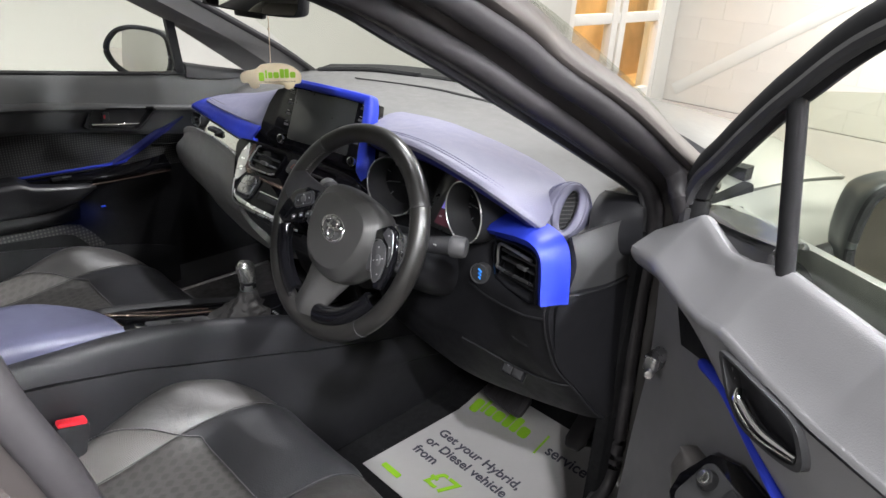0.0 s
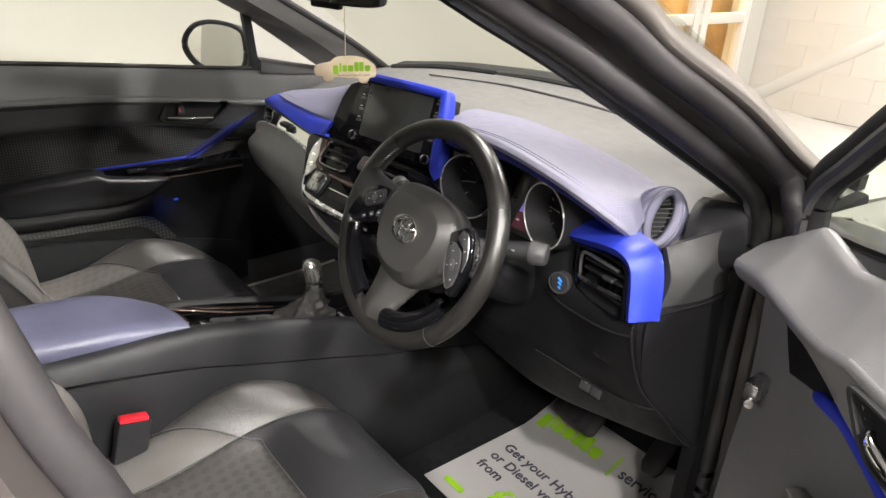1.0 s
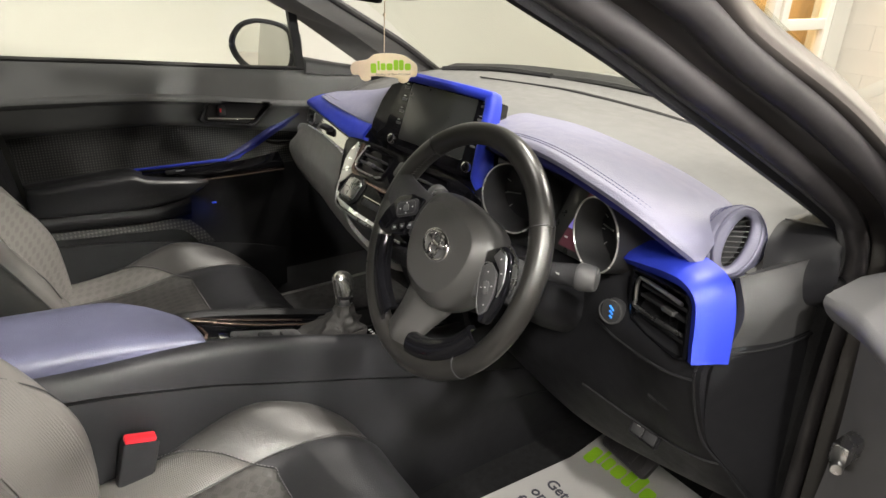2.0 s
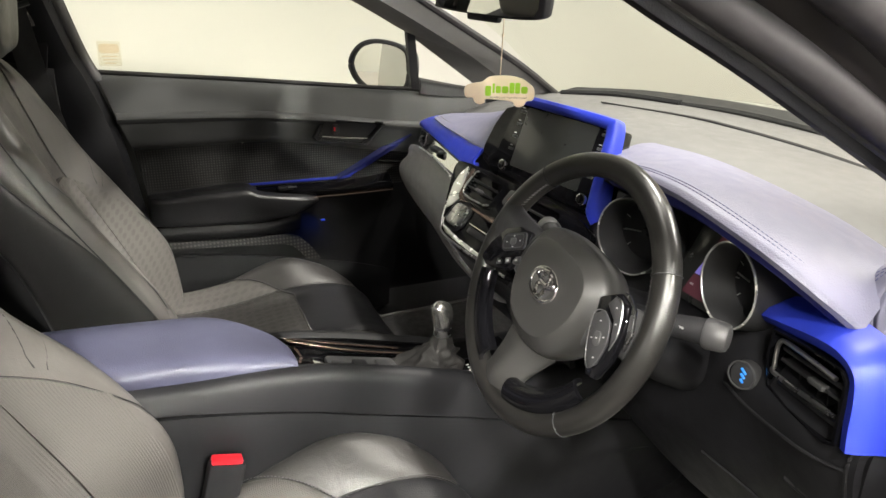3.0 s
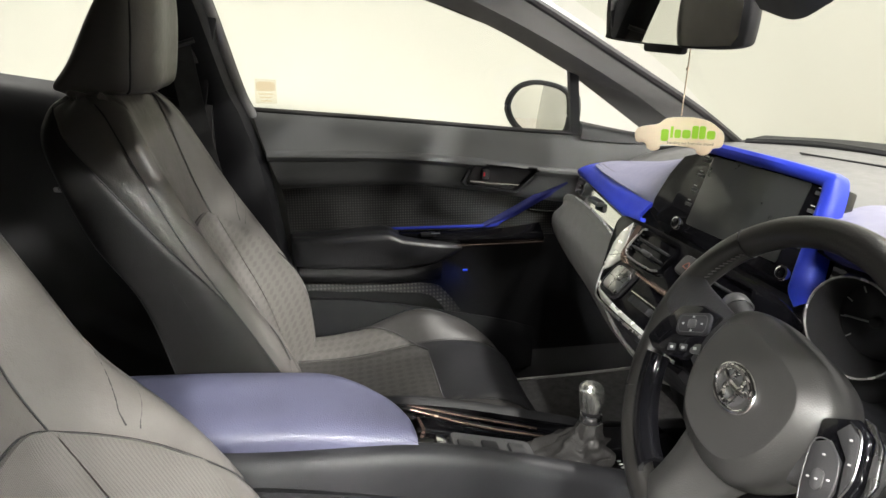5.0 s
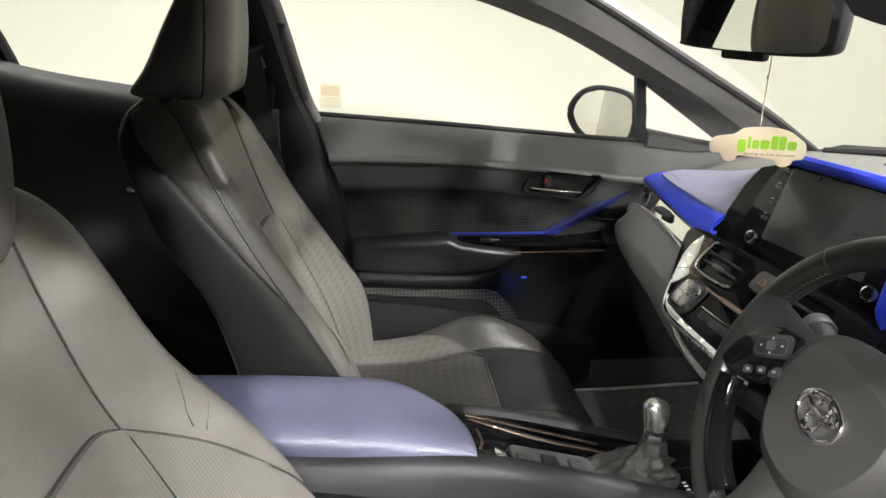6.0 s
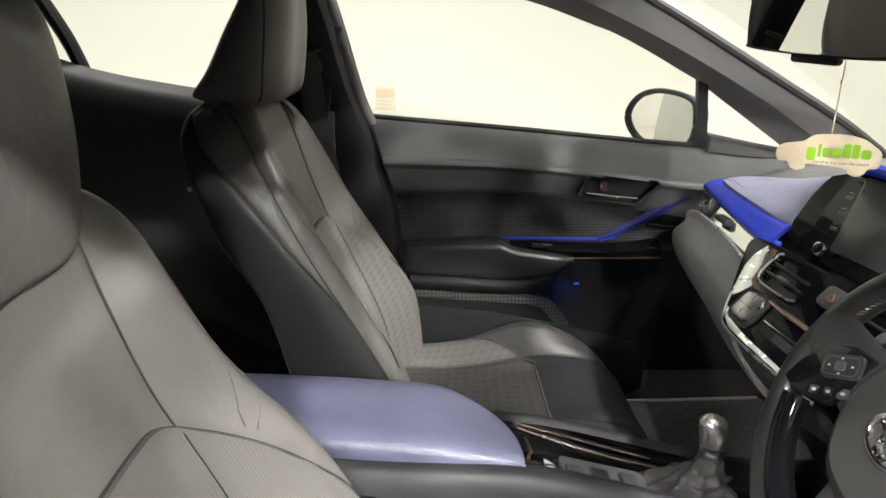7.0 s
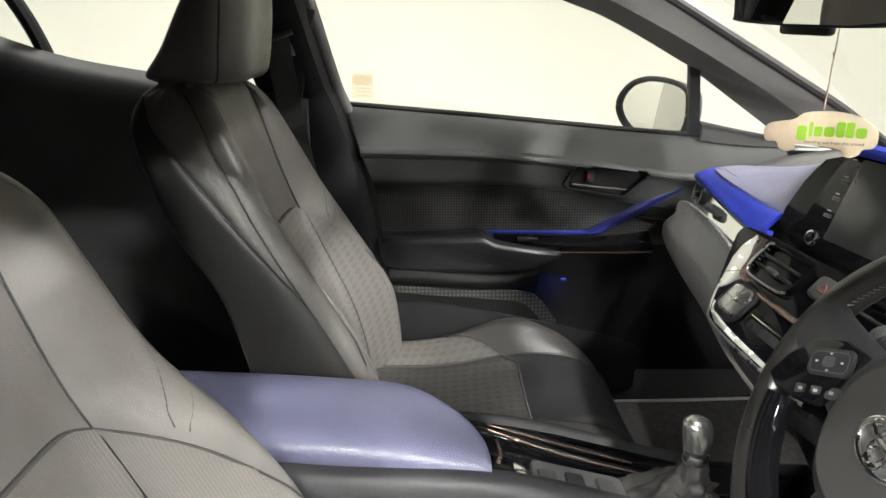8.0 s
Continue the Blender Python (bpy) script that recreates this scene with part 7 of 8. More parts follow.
# ---- passenger door ----
pd = thing("passenger_door", (-0.72, -0.1, 0.3), "closed passenger door trim, darkened for shade, with patterned cloth and a blue strip", "car door")
YS = [-0.54, -0.38, -0.225, -0.05, 0.12, 0.28, 0.46]


def belt(y):
    return float(np.interp(y, [-0.54, -0.225, 0.209, 0.46], [1.062, 1.036, 0.997, 0.985]))


def fabz(y):
    return float(np.interp(y, [-0.49, -0.27, 0.0, 0.12, 0.46], [0.878, 0.887, 0.862, 0.838, 0.79]))


def rear_y(y, z):
    """Leans the rear edge of the door with its height."""
    k = max(0.0, min(1.0, (0.0 - y) / 0.54))
    return y + k * float(np.interp(z, [0.30, 0.45, 0.88, 1.06], [0.115, 0.105, 0.055, 0.0]))


def drow(f):
    out = []
    for y in YS:
        x, z = f(y)
        out.append((x, rear_y(y, z), z))
    return out


HMX = frame_m((-0.684, 0.052, 0.894), (0.02, 1, -0.06), (-0.20, 0, 1))
HP = [(-0.106, -0.008), (-0.088, 0.034), (-0.079, 0.039), (0.086, 0.035), (0.094, 0.027), (0.044, -0.024), (0.034, -0.029), (-0.098, -0.016)]
UPPER = shell(surf([drow(lambda y: (-0.742, belt(y) - 0.015)), drow(lambda y: (-0.724, belt(y))), drow(lambda y: (-0.705, belt(y) - 0.020)), drow(lambda y: (-0.682, 0.5 * (belt(y) + fabz(y)) + 0.004)), drow(lambda y: (-0.681, 0.47 * belt(y) + 0.53 * fabz(y) + 0.002)), drow(lambda y: (-0.692, 0.25 * belt(y) + 0.75 * fabz(y))), drow(lambda y: (-0.704, 0.08 * belt(y) + 0.92 * fabz(y))), drow(lambda y: (-0.722, fabz(y) - 0.002))], 90, 170), 0.012)


def inside(poly, x, y):
    hit = False
    for (x0, y0), (x1, y1) in zip(poly, poly[1:] + poly[:1]):
        if (y0 > y) != (y1 > y) and x < x0 + (x1 - x0) * (y - y0) / (y1 - y0):
            hit = not hit
    return hit


# opening for the handle recess
HOLE, TO_HANDLE = scaled(HP, 0.92), HMX.inverted()
bmesh.ops.delete(UPPER, geom=[f for f in UPPER.faces if inside(HOLE, *(TO_HANDLE @ f.calc_center_median()).xy)], context="FACES")
part("upper_trim", UPPER, DOOR_TOP_SHADED, pd, "soft upper door trim, its grey darkened for shade")
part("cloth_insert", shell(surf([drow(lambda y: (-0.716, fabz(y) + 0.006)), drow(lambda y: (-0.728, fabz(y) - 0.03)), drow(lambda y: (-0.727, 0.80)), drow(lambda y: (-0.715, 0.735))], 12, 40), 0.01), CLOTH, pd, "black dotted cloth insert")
part("lower_panel", shell(surf([drow(lambda y: (-0.712, 0.74)), drow(lambda y: (-0.705, 0.66)), drow(lambda y: (-0.70, 0.60)), drow(lambda y: (-0.695, 0.46)), drow(lambda y: (-0.70, 0.28))], 18, 40), 0.012), DOOR_BLACK_SHADED, pd, "plastic lower door panel, blackened for the shade on it")
strip_p = part("blue_strip", tube([(-0.712, -0.235, 0.772), (-0.703, -0.10, 0.773), (-0.703, 0.03, 0.773), (-0.705, 0.055, 0.782), (-0.706, 0.085, 0.800)], [0.003, 0.004, 0.0045, 0.0055, 0.003], 10, 60, flat=0.7, up=(1, 0, 0)), BLUE, pd, "bright blue door strip")
part("blade", shell(surf([[(-0.706, 0.004, 0.776), (-0.704, 0.064, 0.808), (-0.702, 0.143, 0.852), (-0.692, 0.215, 0.893)], [(-0.699, 0.010, 0.771), (-0.697, 0.074, 0.800), (-0.695, 0.150, 0.843), (-0.686, 0.222, 0.884)], [(-0.708, 0.022, 0.763), (-0.706, 0.086, 0.790), (-0.704, 0.160, 0.832), (-0.694, 0.23, 0.874)]], 8, 24), 0.006), BLUE_BLADE_SHADED, strip_p, "rising end of the strip, its blue darkened for shade")
# armrest
ARM = []
for y, zt, zb, xi in ((-0.470, 0.763, 0.700, -0.690), (-0.460, 0.767, 0.695, -0.662), (-0.40, 0.769, 0.691, -0.646), (-0.31, 0.773, 0.686, -0.645), (-0.245, 0.775, 0.682, -0.645), (-0.225, 0.770, 0.681, -0.645), (-0.200, 0.759, 0.681, -0.645), (-0.125, 0.746, 0.688, -0.648), (-0.080, 0.738, 0.704, -0.655), (-0.050, 0.729, 0.720, -0.668)):
    ARM.append([(-0.72, y, zt - 0.002), (-0.69, y, zt), (xi - 0.014, y, zt + 0.001), (xi - 0.003, y, zt - 0.004), (xi, y, zt - 0.2 * (zt - zb)), (xi - 0.003, y, zt - 0.65 * (zt - zb)), (xi - 0.014, y, zb + 0.002), (-0.69, y, zb - 0.002), (-0.72, y, zb)])
part("armrest", loft(ARM, 48, 40), LEATHER_DARK, pd, "padded black leather door armrest", 60)
part("lower_pad", shell(surf([[(-0.672, -0.452, 0.692), (-0.664, -0.30, 0.684), (-0.664, -0.19, 0.680), (-0.675, -0.10, 0.694)], [(-0.664, -0.452, 0.674), (-0.656, -0.30, 0.666), (-0.657, -0.19, 0.662), (-0.675, -0.10, 0.672)], [(-0.674, -0.452, 0.653), (-0.668, -0.30, 0.645), (-0.670, -0.19, 0.641), (-0.688, -0.10, 0.640)], [(-0.700, -0.452, 0.648), (-0.700, -0.30, 0.640), (-0.700, -0.19, 0.636), (-0.702, -0.10, 0.634)]], 14, 30), 0.006), DOOR_BLACK_SHADED, pd, "padded roll under the armrest, blackened for shade")
gp = part("switch_panel", shell(surf([[(-0.712, -0.235, 0.766), (-0.705, -0.10, 0.765), (-0.702, 0.04, 0.764), (-0.705, 0.16, 0.775)], [(-0.690, -0.215, 0.760), (-0.680, -0.10, 0.752), (-0.682, 0.04, 0.745), (-0.690, 0.17, 0.742)], [(-0.688, -0.17, 0.745), (-0.684, -0.08, 0.735), (-0.688, 0.04, 0.728), (-0.694, 0.17, 0.726)]], 10, 30), 0.008), GLOSS, pd, "piano black switch panel")
part("window_switch", rbox((-0.684, -0.135, 0.762), (0.016, 0.04, 0.010), 0.003), DEEP, gp, "window switch")
part("switch_edge", rbox((-0.676, -0.118, 0.766), (0.004, 0.022, 0.003), 0.001), SILVER, gp)
part("panel_edge", tube([(-0.672, -0.07, 0.733), (-0.682, 0.05, 0.729), (-0.690, 0.17, 0.727)], 0.0015, 6, 24), BRONZE, gp)
# pocket with its patterned strip
part("pattern_strip", shell(surf([[(-0.690, -0.455, 0.650), (-0.688, -0.36, 0.643), (-0.688, -0.235, 0.634), (-0.688, -0.125, 0.626), (-0.689, -0.085, 0.600), (-0.690, -0.045, 0.545)], [(-0.686, -0.455, 0.628), (-0.684, -0.36, 0.620), (-0.684, -0.235, 0.611), (-0.684, -0.145, 0.602), (-0.685, -0.110, 0.580), (-0.686, -0.080, 0.540)]], 6, 40), 0.006), DOT_STRIP, pd, "dotted strip over the door pocket")
part("pocket", shell(surf([[(-0.675, -0.44, 0.610), (-0.665, -0.30, 0.600), (-0.668, -0.10, 0.560), (-0.68, 0.05, 0.52), (-0.695, 0.16, 0.48)], [(-0.660, -0.43, 0.50), (-0.650, -0.30, 0.50), (-0.650, -0.10, 0.49), (-0.67, 0.05, 0.46), (-0.69, 0.16, 0.44)], [(-0.675, -0.42, 0.36), (-0.668, -0.30, 0.36), (-0.668, -0.10, 0.36), (-0.68, 0.05, 0.36), (-0.695, 0.16, 0.36)]], 12, 30), 0.01), DOOR_BLACK_SHADED, pd, "door pocket, blackened for the shade on it")
# small blue ambient lamp under the switch panel
part("ambient_lamp", rbox((-0.676, -0.040, 0.664), (0.008, 0.012, 0.004), 0.001), AMBIENT_GLOW, pd, "small blue ambient lamp")
area_lamp("ambient_light", -0.655, -0.050, 0.657, 0.010, 0.016, 0.022, (0.04, 0.14, 1.0), 150, (-0.69, -0.08, 0.60))
# inner handle
hb = part("handle_bezel", dish(HP, HMX @ Matrix.Translation((0, 0, 0.007)), 0.90, 0.003, 0.026, base=-0.03), DEEP, pd, "black handle recess")
part("floor", prism(scaled(HP, 0.80), HMX @ Matrix.Translation((0, 0, -0.016)), 0.002), PLASTIC, hb)
part("lever", tube([tuple(HMX @ V((-0.084, -0.005, 0.002))), tuple(HMX @ V((-0.04, -0.008, 0.006))), tuple(HMX @ V((0.00, -0.009, 0.006))), tuple(HMX @ V((0.040, -0.010, 0.001)))], [0.006, 0.0065, 0.006, 0.004], 12, 30, flat=0.7), CHROME, hb, "chrome door handle lever")
part("lock_knob", prism(rounded(0.018, 0.026, 0.005, cx=-0.046, cy=0.014), HMX @ Matrix.Translation((0, 0, -0.006)), 0.012, 0.003), PLASTIC, hb, "lock knob")
part("lock_mark", prism(rounded(0.004, 0.010, 0.0015, cx=-0.050, cy=0.014), HMX @ Matrix.Translation((0, 0, 0.006)), 0.001), RED, hb, "red lock mark")
# window frame, posts and glass
part("belt_seal", tube([(x - 0.012, y, z + 0.004) for x, y, z in drow(lambda y: (-0.722, belt(y)))[:6]], 0.006, 8, 50), RUBBER, pd, "black window seal")
part("front_post", strip([(-0.752, 0.222, 1.168), (-0.744, 0.238, 1.00)], [(-0.752, 0.248, 1.150), (-0.744, 0.262, 1.00)], 8, 0.016), DEEP, pd, "black quarter window post")
part("sail_base", shell(surf([[(-0.745, 0.262, 1.030), (-0.742, 0.35, 1.012), (-0.735, 0.455, 0.993)], [(-0.715, 0.262, 1.020), (-0.712, 0.35, 1.005), (-0.715, 0.455, 0.985)], [(-0.705, 0.255, 0.99), (-0.702, 0.35, 0.98), (-0.705, 0.46, 0.975)]], 8, 16), 0.012), PLASTIC, pd, "black mirror sail trim")
wg = part("window_glass", shell(surf([[(-0.735, -0.56, 1.05), (-0.735, -0.2, 1.02), (-0.748, 0.25, 0.99)], [(-0.69, -0.59, 1.22), (-0.69, -0.2, 1.20), (-0.735, 0.22, 1.12)], [(-0.625, -0.63, 1.395), (-0.63, -0.25, 1.345), (-0.70, 0.19, 1.18)]], 10, 20), 0.004), GLASS, pd, "clear side window glass")
wg.visible_shadow = False
sk = thing("window_sticker", (-0.722, -0.51, 1.10), "pale printed sticker on the side window", "sticker")
SM = frame_m((-0.7215, -0.507, 1.108), (0, 1, -0.03), (0.22, 0, 1))
part("paper", prism(rounded(0.048, 0.058, 0.003), SM, 0.0006), STICKER_MAT, sk)
part("orange_panel", prism(rounded(0.042, 0.022, 0.008, cy=0.012), SM @ Matrix.Translation((0, 0, 0.0006)), 0.0004), STICKER_INK, sk)
for k in range(3):
    part("text_bar", rbox(SM @ V((0, -0.006 - 0.008 * k, 0.0008)), (0.032 - 0.004 * k, 0.0025, 0.0004), 0.0, SM.to_3x3().to_4x4()), STICKER_INK, sk)

# ---- door mirrors ----
def door_mirror(m, name, label):
    """Shell, glass and foot; the glass looks along z of m, x of m runs outwards."""
    t = thing(name, tuple(m.translation), label, "mirror", "door mirrors")
    OUT = [(-0.098, 0.035), (-0.085, 0.058), (-0.045, 0.072), (0.02, 0.075), (0.072, 0.060), (0.104, 0.028), (0.112, -0.006), (0.092, -0.042), (0.052, -0.068), (0.01, -0.076), (-0.045, -0.072), (-0.085, -0.055), (-0.100, -0.02)]
    part("shell", loft([[tuple(m @ V((x * k + dx, y * k, z))) for x, y in OUT] for z, k, dx in ((-0.11, 0.25, -0.01), (-0.10, 0.55, -0.008), (-0.07, 0.85, -0.004), (-0.03, 0.99, 0), (0.0, 1.06, 0), (0.012, 1.03, 0), (0.010, 0.95, 0), (0.002, 0.93, 0))], 60, 30), SHELL, t, "dark grey mirror shell", 55)
    part("glass", prism(scaled(OUT, 0.93), m @ Matrix.Translation((0, 0, 0.001)), 0.002), MIRROR, t, "mirror glass")
    part("surround", tube([tuple(m @ V((x * 1.0, y * 1.0, 0.008))) for x, y in OUT], 0.007, 8, 80, closed=True), DEEP, t, "black mirror surround")
    part("foot", loft([[tuple(m @ V((x, y + b * math.sin(w), z + 0.035 * math.cos(w)))) for w in [2 * math.pi * i / 12 for i in range(12)]] for x, y, b, z in ((-0.20, -0.085, 0.022, -0.05), (-0.15, -0.075, 0.022, -0.045), (-0.09, -0.055, 0.03, -0.04), (-0.05, -0.04, 0.035, -0.04))], 24, 12), DEEP, t, "black mirror foot")
    return t


NL = V((0.60, -0.80, 0.02)).normalized()
door_mirror(Matrix(((-0.80, 0.0, NL.x, -0.945), (-0.60, 0.0, NL.y, 0.225), (0.0, 1.0, NL.z, 1.032), (0, 0, 0, 1))), "door_mirror", "dark grey passenger door mirror outside the window")

# ---- open driver door ----
ANG = radians(57)
DD, DN = V((math.sin(ANG), -math.cos(ANG), 0)), V((-math.cos(ANG), -math.sin(ANG), 0))
DH = V((0.795, 0.28, 0))


def dp(s, d, z):
    return tuple(DH + DD * s + DN * d + V((0, 0, z)))


dd = thing("driver_door", dp(0.3, -0.05, 0.4), "open driver door, its greys raised for light, with a blue strip and window switches", "car door")
ss = (-0.008, 0.055, 0.15, 0.19, 0.235, 0.32, 0.40, 0.60, 0.85, 1.06)
DOUT = (-0.022, -0.050, -0.032, -0.032, -0.048, -0.050, -0.050, -0.050, -0.055, -0.06)
DTOP = (0.983, 1.030, 1.017, 1.022, 1.032, 1.028, 1.024, 1.034, 1.05, 1.065)
DBOT = (0.945, 0.950, 0.934, 0.918, 0.897, 0.862, 0.838, 0.80, 0.78, 0.78)


def door_row(e, dz, k=0.0, d1=0.012, low=None):
    """A row of the trim, k of the way from its crisp top edge to the line d1 out at the heights of low."""
    out = []
    for s in DS:
        d, z, w = (np.interp(s, ss, c) for c in (DOUT, DTOP, low or DTOP))
        out.append(dp(s, (d + e) * (1 - k) + d1 * k, (z + dz) * (1 - k) + w * k))
    return out


DS = sorted([ss[0], ss[-1]] + [x + e for x in ss[1:-1] for e in (-0.004, 0.0, 0.004)] + [0.02 + 0.03 * i for i in range(34) if not 7 <= i <= 13] + [0.2265 + 0.006 * i for i in range(34)])
BELLY = tuple(max(b + 0.018, t - 0.06 - 0.02 * min(1.0, s / 0.3)) for b, t, s in zip(DBOT, DTOP, ss))
UNDER = tuple(b * 0.55 + w * 0.45 for b, w in zip(DBOT, BELLY))
DROWS = [door_row(-0.016, -0.03), door_row(-0.008, -0.006), door_row(-0.002, -0.001), door_row(0.002, -0.001), door_row(0.004, 0.0, 0.30, 0.004, BELLY), door_row(0.004, 0.0, 0.66, 0.009, BELLY), door_row(0.002, 0.0, 0.95, 0.0118, BELLY), door_row(0.0, 0.0, 1.0, 0.012, BELLY), door_row(0.0, 0.0, 1.0, 0.010, tuple(b - 0.004 for b in BELLY)),
         door_row(0.0, 0.0, 1.0, 0.006, UNDER), door_row(0.0, 0.0, 1.0, -0.003, DBOT), door_row(0.0, 0.0, 1.0, -0.016, tuple(b - 0.005 for b in DBOT)), door_row(0.0, 0.0, 1.0, -0.05, tuple(b - 0.007 for b in DBOT))]
DHM = frame_m(dp(0.325, 0.026, 0.910), DD, (0, 0, 1))
DHP = [(p[0], p[1]) for p in spl([(-0.076, 0.034, 0), (-0.060, 0.038, 0), (-0.010, 0.037, 0), (0.055, 0.034, 0), (0.080, 0.014, 0), (0.087, -0.006, 0), (0.074, -0.016, 0), (0.040, -0.024, 0), (-0.010, -0.027, 0), (-0.042, -0.010, 0), (-0.062, 0.012, 0)], 44, closed=True)]
UPPER_D = shell(np.array([spl([r[c] for r in DROWS], 60) for c in range(len(DS))]).transpose(1, 0, 2), -0.012)
HOLE_D, TO_DOOR = scaled(DHP, 0.90), DHM.inverted()
bmesh.ops.delete(UPPER_D, geom=[f for f in UPPER_D.faces if inside(HOLE_D, *(TO_DOOR @ f.calc_center_median()).xy)], context="FACES")
part("upper_trim", UPPER_D, DOOR_GREY_LIT, dd, "soft upper door trim, its grey raised for the light on it")
part("nose_cap", shell(surf([[dp(-0.010, -0.055, 0.955), dp(-0.010, -0.03, 0.976), dp(-0.009, -0.016, 0.981)], [dp(-0.014, -0.05, 0.95), dp(-0.016, -0.02, 0.955), dp(-0.011, 0.006, 0.958)], [dp(-0.009, -0.05, 0.938), dp(-0.010, -0.02, 0.936), dp(-0.009, 0.002, 0.941)]], 10, 10), 0.006), DOOR_GREY_LIT, dd)
part("trim_panel", shell(surf([[dp(s, -0.045, z - 0.004) for s, z in zip(ss, DBOT)], [dp(s, -0.06, 0.76) for s in ss], [dp(s, -0.055, 0.60) for s in ss], [dp(s, -0.05, 0.30) for s in ss]], 16, 30), -0.012), LOWER_DOOR_LIT, dd, "lower door trim, its grey raised for the light on it")
part("corner_trim", prism([(0.045, 0.93), (0.044, 0.915), (0.061, 0.881), (0.083, 0.842), (0.142, 0.851), (0.190, 0.868), (0.180, 0.925), (0.10, 0.948)], frame_m(dp(0, -0.040, 0), DD, (0, 0, 1)), 0.005, 0.0015), DOOR_BLACK_SHADED, dd, "black corner piece under the upper trim")
part("outer_skin", shell(surf([[dp(s, -0.13, 1.03 + 0.04 * s) for s in ss], [dp(s, -0.17, 0.90) for s in ss], [dp(s, -0.18, 0.65) for s in ss], [dp(s, -0.14, 0.30) for s in ss]], 16, 24), 0.01), PAINT, dd, "pale silver outer door skin")
part("hinge_end", shell(surf([[dp(0.0, -0.05, z), dp(-0.012, -0.09, z), dp(0.0, -0.15, z)] for z in (1.03, 0.7, 0.3)], 8, 8), 0.006), PAINT_JAMB, dd)
part("blue_strip", tube([dp(0.150, -0.030, 0.856), dp(0.165, -0.024, 0.859), dp(0.196, -0.018, 0.864), dp(0.228, -0.012, 0.867), dp(0.274, -0.004, 0.858), dp(0.320, 0.002, 0.845), dp(0.378, 0.006, 0.826), dp(0.46, 0.008, 0.803), dp(0.60, 0.008, 0.775)], [0.008, 0.0105, 0.0105, 0.010, 0.009, 0.0085, 0.0085, 0.008, 0.007], 12, 70, flat=0.7), BLUE, dd, "bright blue door strip")
dh = part("handle_bezel", dish(DHP, DHM, 0.88, 0.005, 0.024, base=-0.03), PLASTIC, dd, "black handle recess")
part("lever", tube([tuple(DHM @ V(p)) for p in ((-0.030, 0.010, 0.0), (-0.014, 0.004, 0.008), (0.030, -0.003, 0.012), (0.076, 0.000, 0.004))], [0.006, 0.010, 0.010, 0.006], 12, 30, flat=0.7), CHROME, dh, "chrome door handle lever")
part("floor", prism(scaled(DHP, 0.8), DHM @ Matrix.Translation((0, 0, -0.014)), 0.002), DEEP, dh)
SWM = frame_m(dp(0.268, 0.0, 0.732), DD, V((0, 0, 1)) * 0.75 - DN * 0.66)
sp_ = part("switch_panel", prism([(-0.056, -0.02), (-0.046, 0.032), (-0.002, 0.052), (0.06, 0.05), (0.25, 0.03), (0.25, -0.06), (0.0, -0.07), (-0.046, -0.05)], SWM @ Matrix.Translation((0, 0, -0.02)), 0.022, 0.006), GLOSS, dd, "piano black switch panel")
part("switch_field", prism(rounded(0.13, 0.075, 0.015, cx=0.03, cy=-0.01), SWM, 0.006, 0.002), PLASTIC_GREY, sp_)
part("mirror_knob", disc(SWM @ V((-0.012, 0.006, 0.004)), SWM.to_3x3() @ V((0, 0, 1)), 0.015, 0.014, 0.0125, 24, 0.002), PLASTIC, sp_, "round mirror adjuster knob")
part("knob_cap", disc(SWM @ V((-0.012, 0.006, 0.018)), SWM.to_3x3() @ V((0, 0, 1)), 0.010, 0.003, 0.009, 20, 0.0008), SILVER, sp_)
for k, (x, y) in enumerate(((0.035, 0.012), (0.07, 0.006), (0.03, -0.03), (0.07, -0.034))):
    part("window_switch", prism(rounded(0.028, 0.026, 0.005, cx=x, cy=y), SWM @ Matrix.Translation((0, 0, 0.005)), 0.007, 0.002), PLASTIC, sp_)
    part("mark", prism(rounded(0.012, 0.002, 0.0006, cx=x, cy=y), SWM @ Matrix.Translation((0, 0, 0.012)), 0.0004), WHITE_MARK, sp_)
part("armrest", loft([[dp(s, d + xi * 0.0, z) for d, z in ((-0.06, 0.70), (-0.02, 0.715), (xi, 0.705), (xi + 0.01, 0.68), (xi, 0.64), (-0.02, 0.62), (-0.06, 0.62))] for s, xi in ((0.16, -0.02), (0.22, 0.01), (0.32, 0.03), (0.60, 0.04), (0.80, 0.02))], 36, 24), LEATHER, dd, "padded door armrest")
# window frame
FR = [dp(0.018, -0.055, 1.015), dp(0.014, -0.055, 1.065), dp(0.028, -0.055, 1.102), dp(0.062, -0.055, 1.140), dp(0.11, -0.055, 1.195), dp(0.17, -0.055, 1.255), dp(0.27, -0.055, 1.335), dp(0.45, -0.055, 1.41), dp(0.75, -0.06, 1.45), dp(1.05, -0.075, 1.42)]
part("window_frame", tube(FR, 0.0195, 12, 80, flat=1.3), MATTE_BLACK, dd, "black door window frame")
part("frame_seal", tube([tuple(V(p) + DN * 0.016 + V((0, 0, -0.012)) + DD * 0.006) for p in FR], 0.010, 8, 60), PLASTIC, dd, "black frame seal")
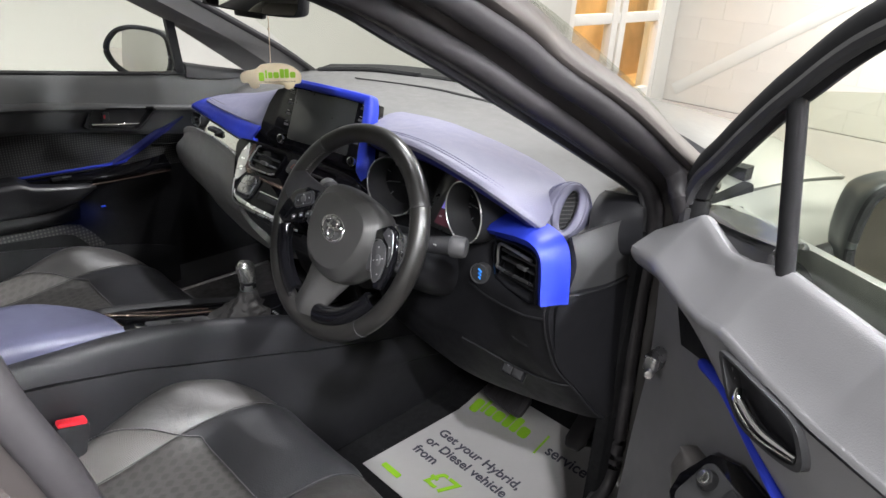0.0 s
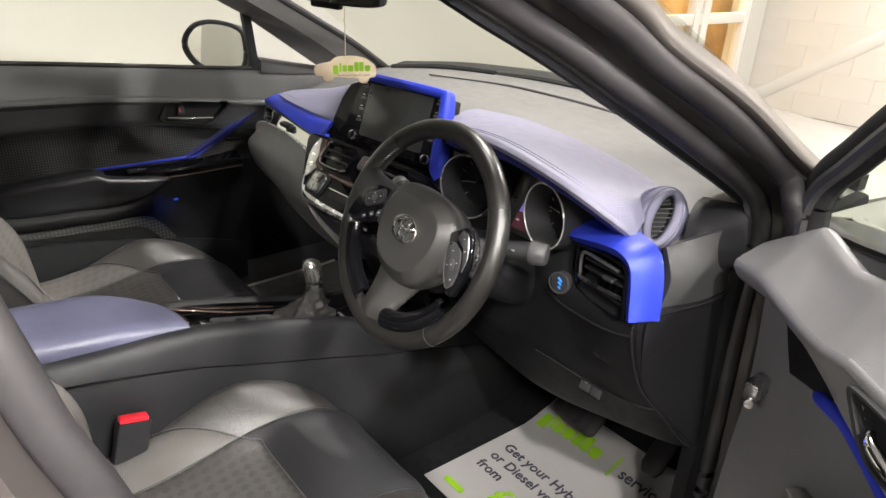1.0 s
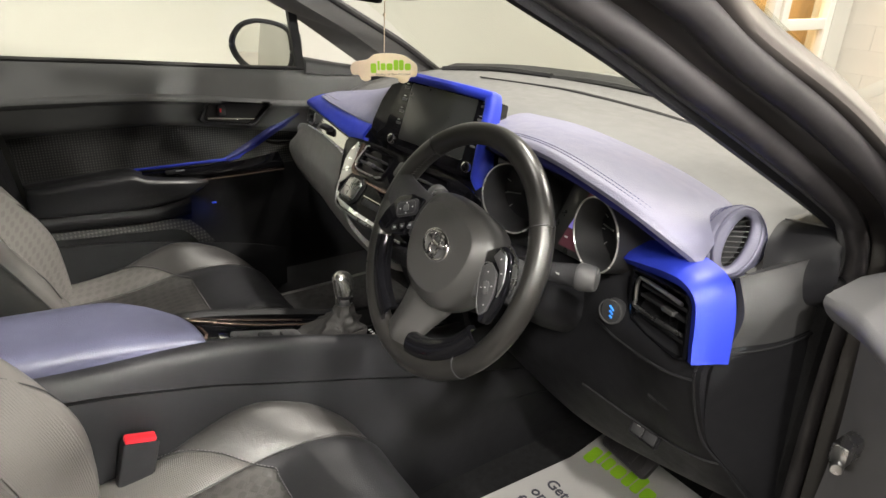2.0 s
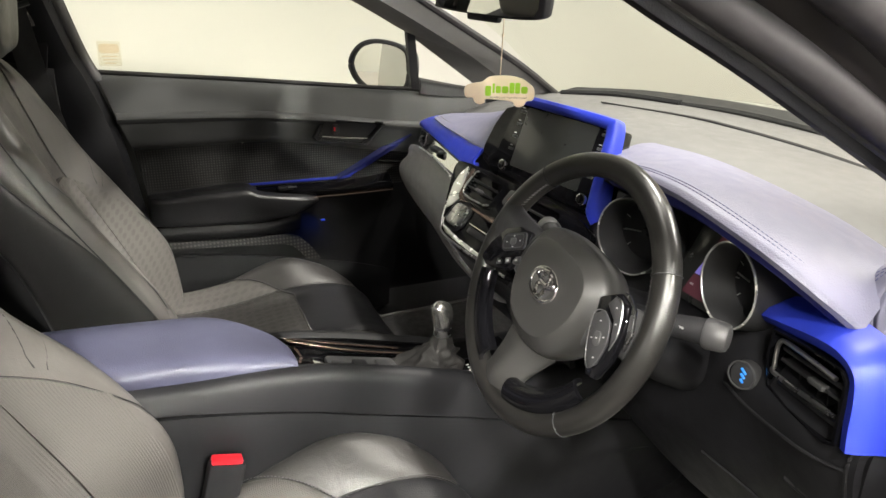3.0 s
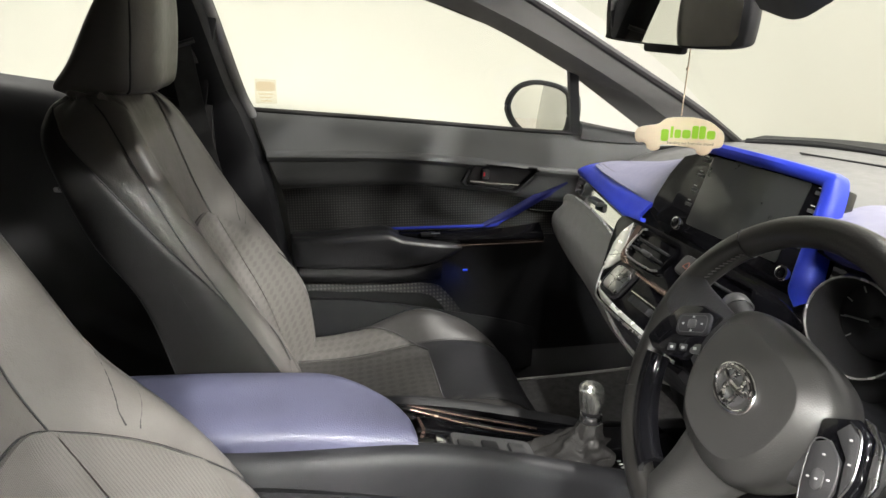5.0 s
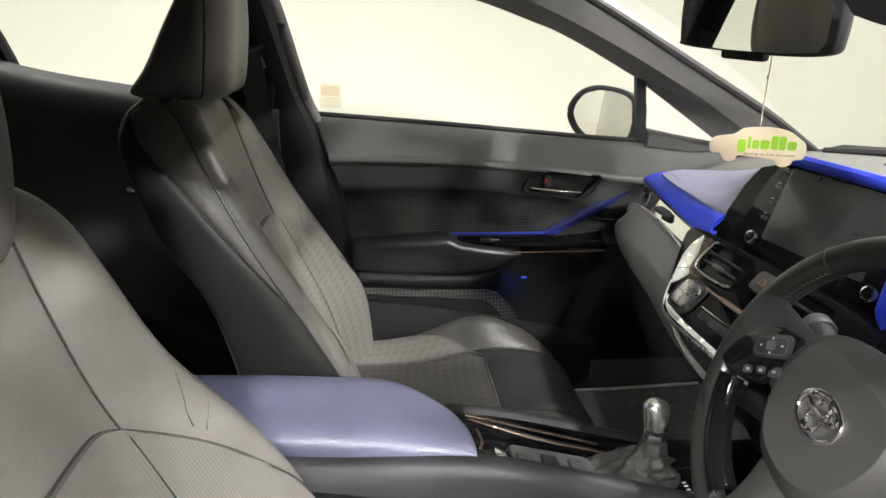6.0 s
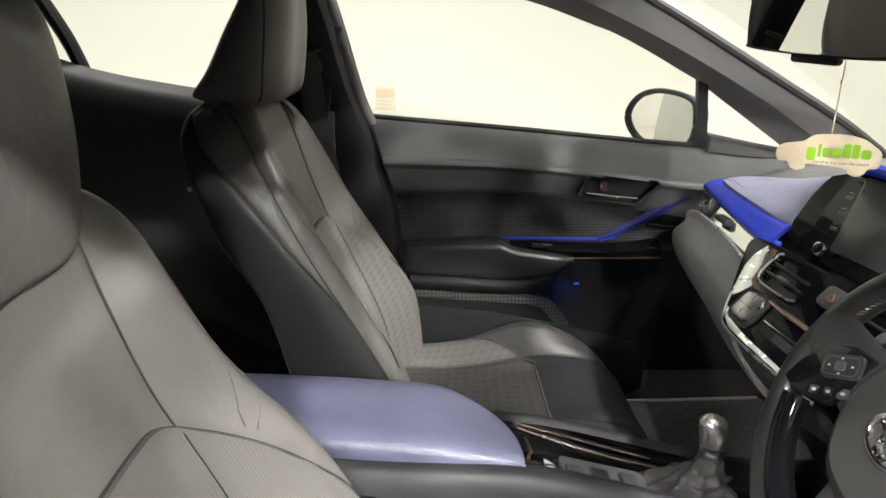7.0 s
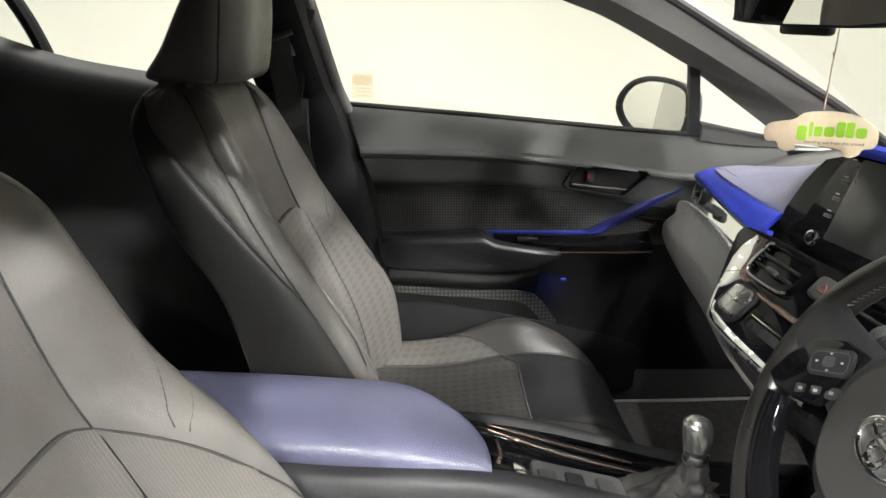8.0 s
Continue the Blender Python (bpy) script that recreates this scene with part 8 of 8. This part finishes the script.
part("rear_frame", tube([dp(1.05, -0.075, 1.42), dp(1.06, -0.075, 1.25), dp(1.05, -0.075, 1.07)], 0.02, 10, 20), RUBBER, dd)
part("quarter_post", tube([dp(0.172, -0.050, 1.24), dp(0.203, -0.048, 1.135), dp(0.234, -0.045, 1.035)], 0.0115, 10, 20), MATTE_BLACK, dd, "black quarter window post")
SAIL = [[dp(0.0, -0.105, 1.024), dp(0.09, -0.102, 1.040), dp(0.205, -0.088, 1.052)], [dp(0.0, -0.100, 1.027), dp(0.09, -0.098, 1.043), dp(0.205, -0.084, 1.055)], [dp(0.026, -0.064, 1.026), dp(0.10, -0.060, 1.034), dp(0.203, -0.052, 1.051)], [dp(0.030, -0.060, 1.023), dp(0.10, -0.057, 1.031), dp(0.204, -0.049, 1.048)], [dp(0.04, -0.052, 1.00), dp(0.12, -0.048, 1.005), dp(0.208, -0.046, 1.020)]]
part("quarter_sill", shell(surf(SAIL, 24, 20), -0.008), PLASTIC_GREY, dd, "dark grey mirror sail trim")
for a, b, c, d in ((dp(0.02, -0.06, 1.05), dp(0.24, -0.06, 1.04), dp(0.17, -0.06, 1.225), dp(0.06, -0.06, 1.12)), (dp(0.24, -0.062, 1.03), dp(1.05, -0.08, 1.06), dp(1.05, -0.08, 1.40), dp(0.18, -0.06, 1.245))):
    g = part("window_glass", shell(np.array([[a, b], [d, c]]), 0.004), GLASS_TINT, dd, "faintly green side window glass")
    g.visible_shadow = False
part("sill_trim", tube([tuple(V(p) + V((0, 0, 0.004))) for p in SAIL[1]], 0.0035, 6, 20), SILVER, dd)
ND = (DD * 0.93 + DN * 0.28).normalized()
XD = V((0, 0, 1)).cross(ND)
MMAT = Matrix(((XD.x, 0.0, ND.x, 0), (XD.y, 0.0, ND.y, 0), (XD.z, 1.0, ND.z, 0), (0, 0, 0, 1)))
MMAT = MMAT @ Matrix.Scale(1.15, 4)
MMAT.translation = V(dp(0.225, -0.275, 1.062))
door_mirror(MMAT, "door_mirror", "dark grey driver door mirror on the open door")
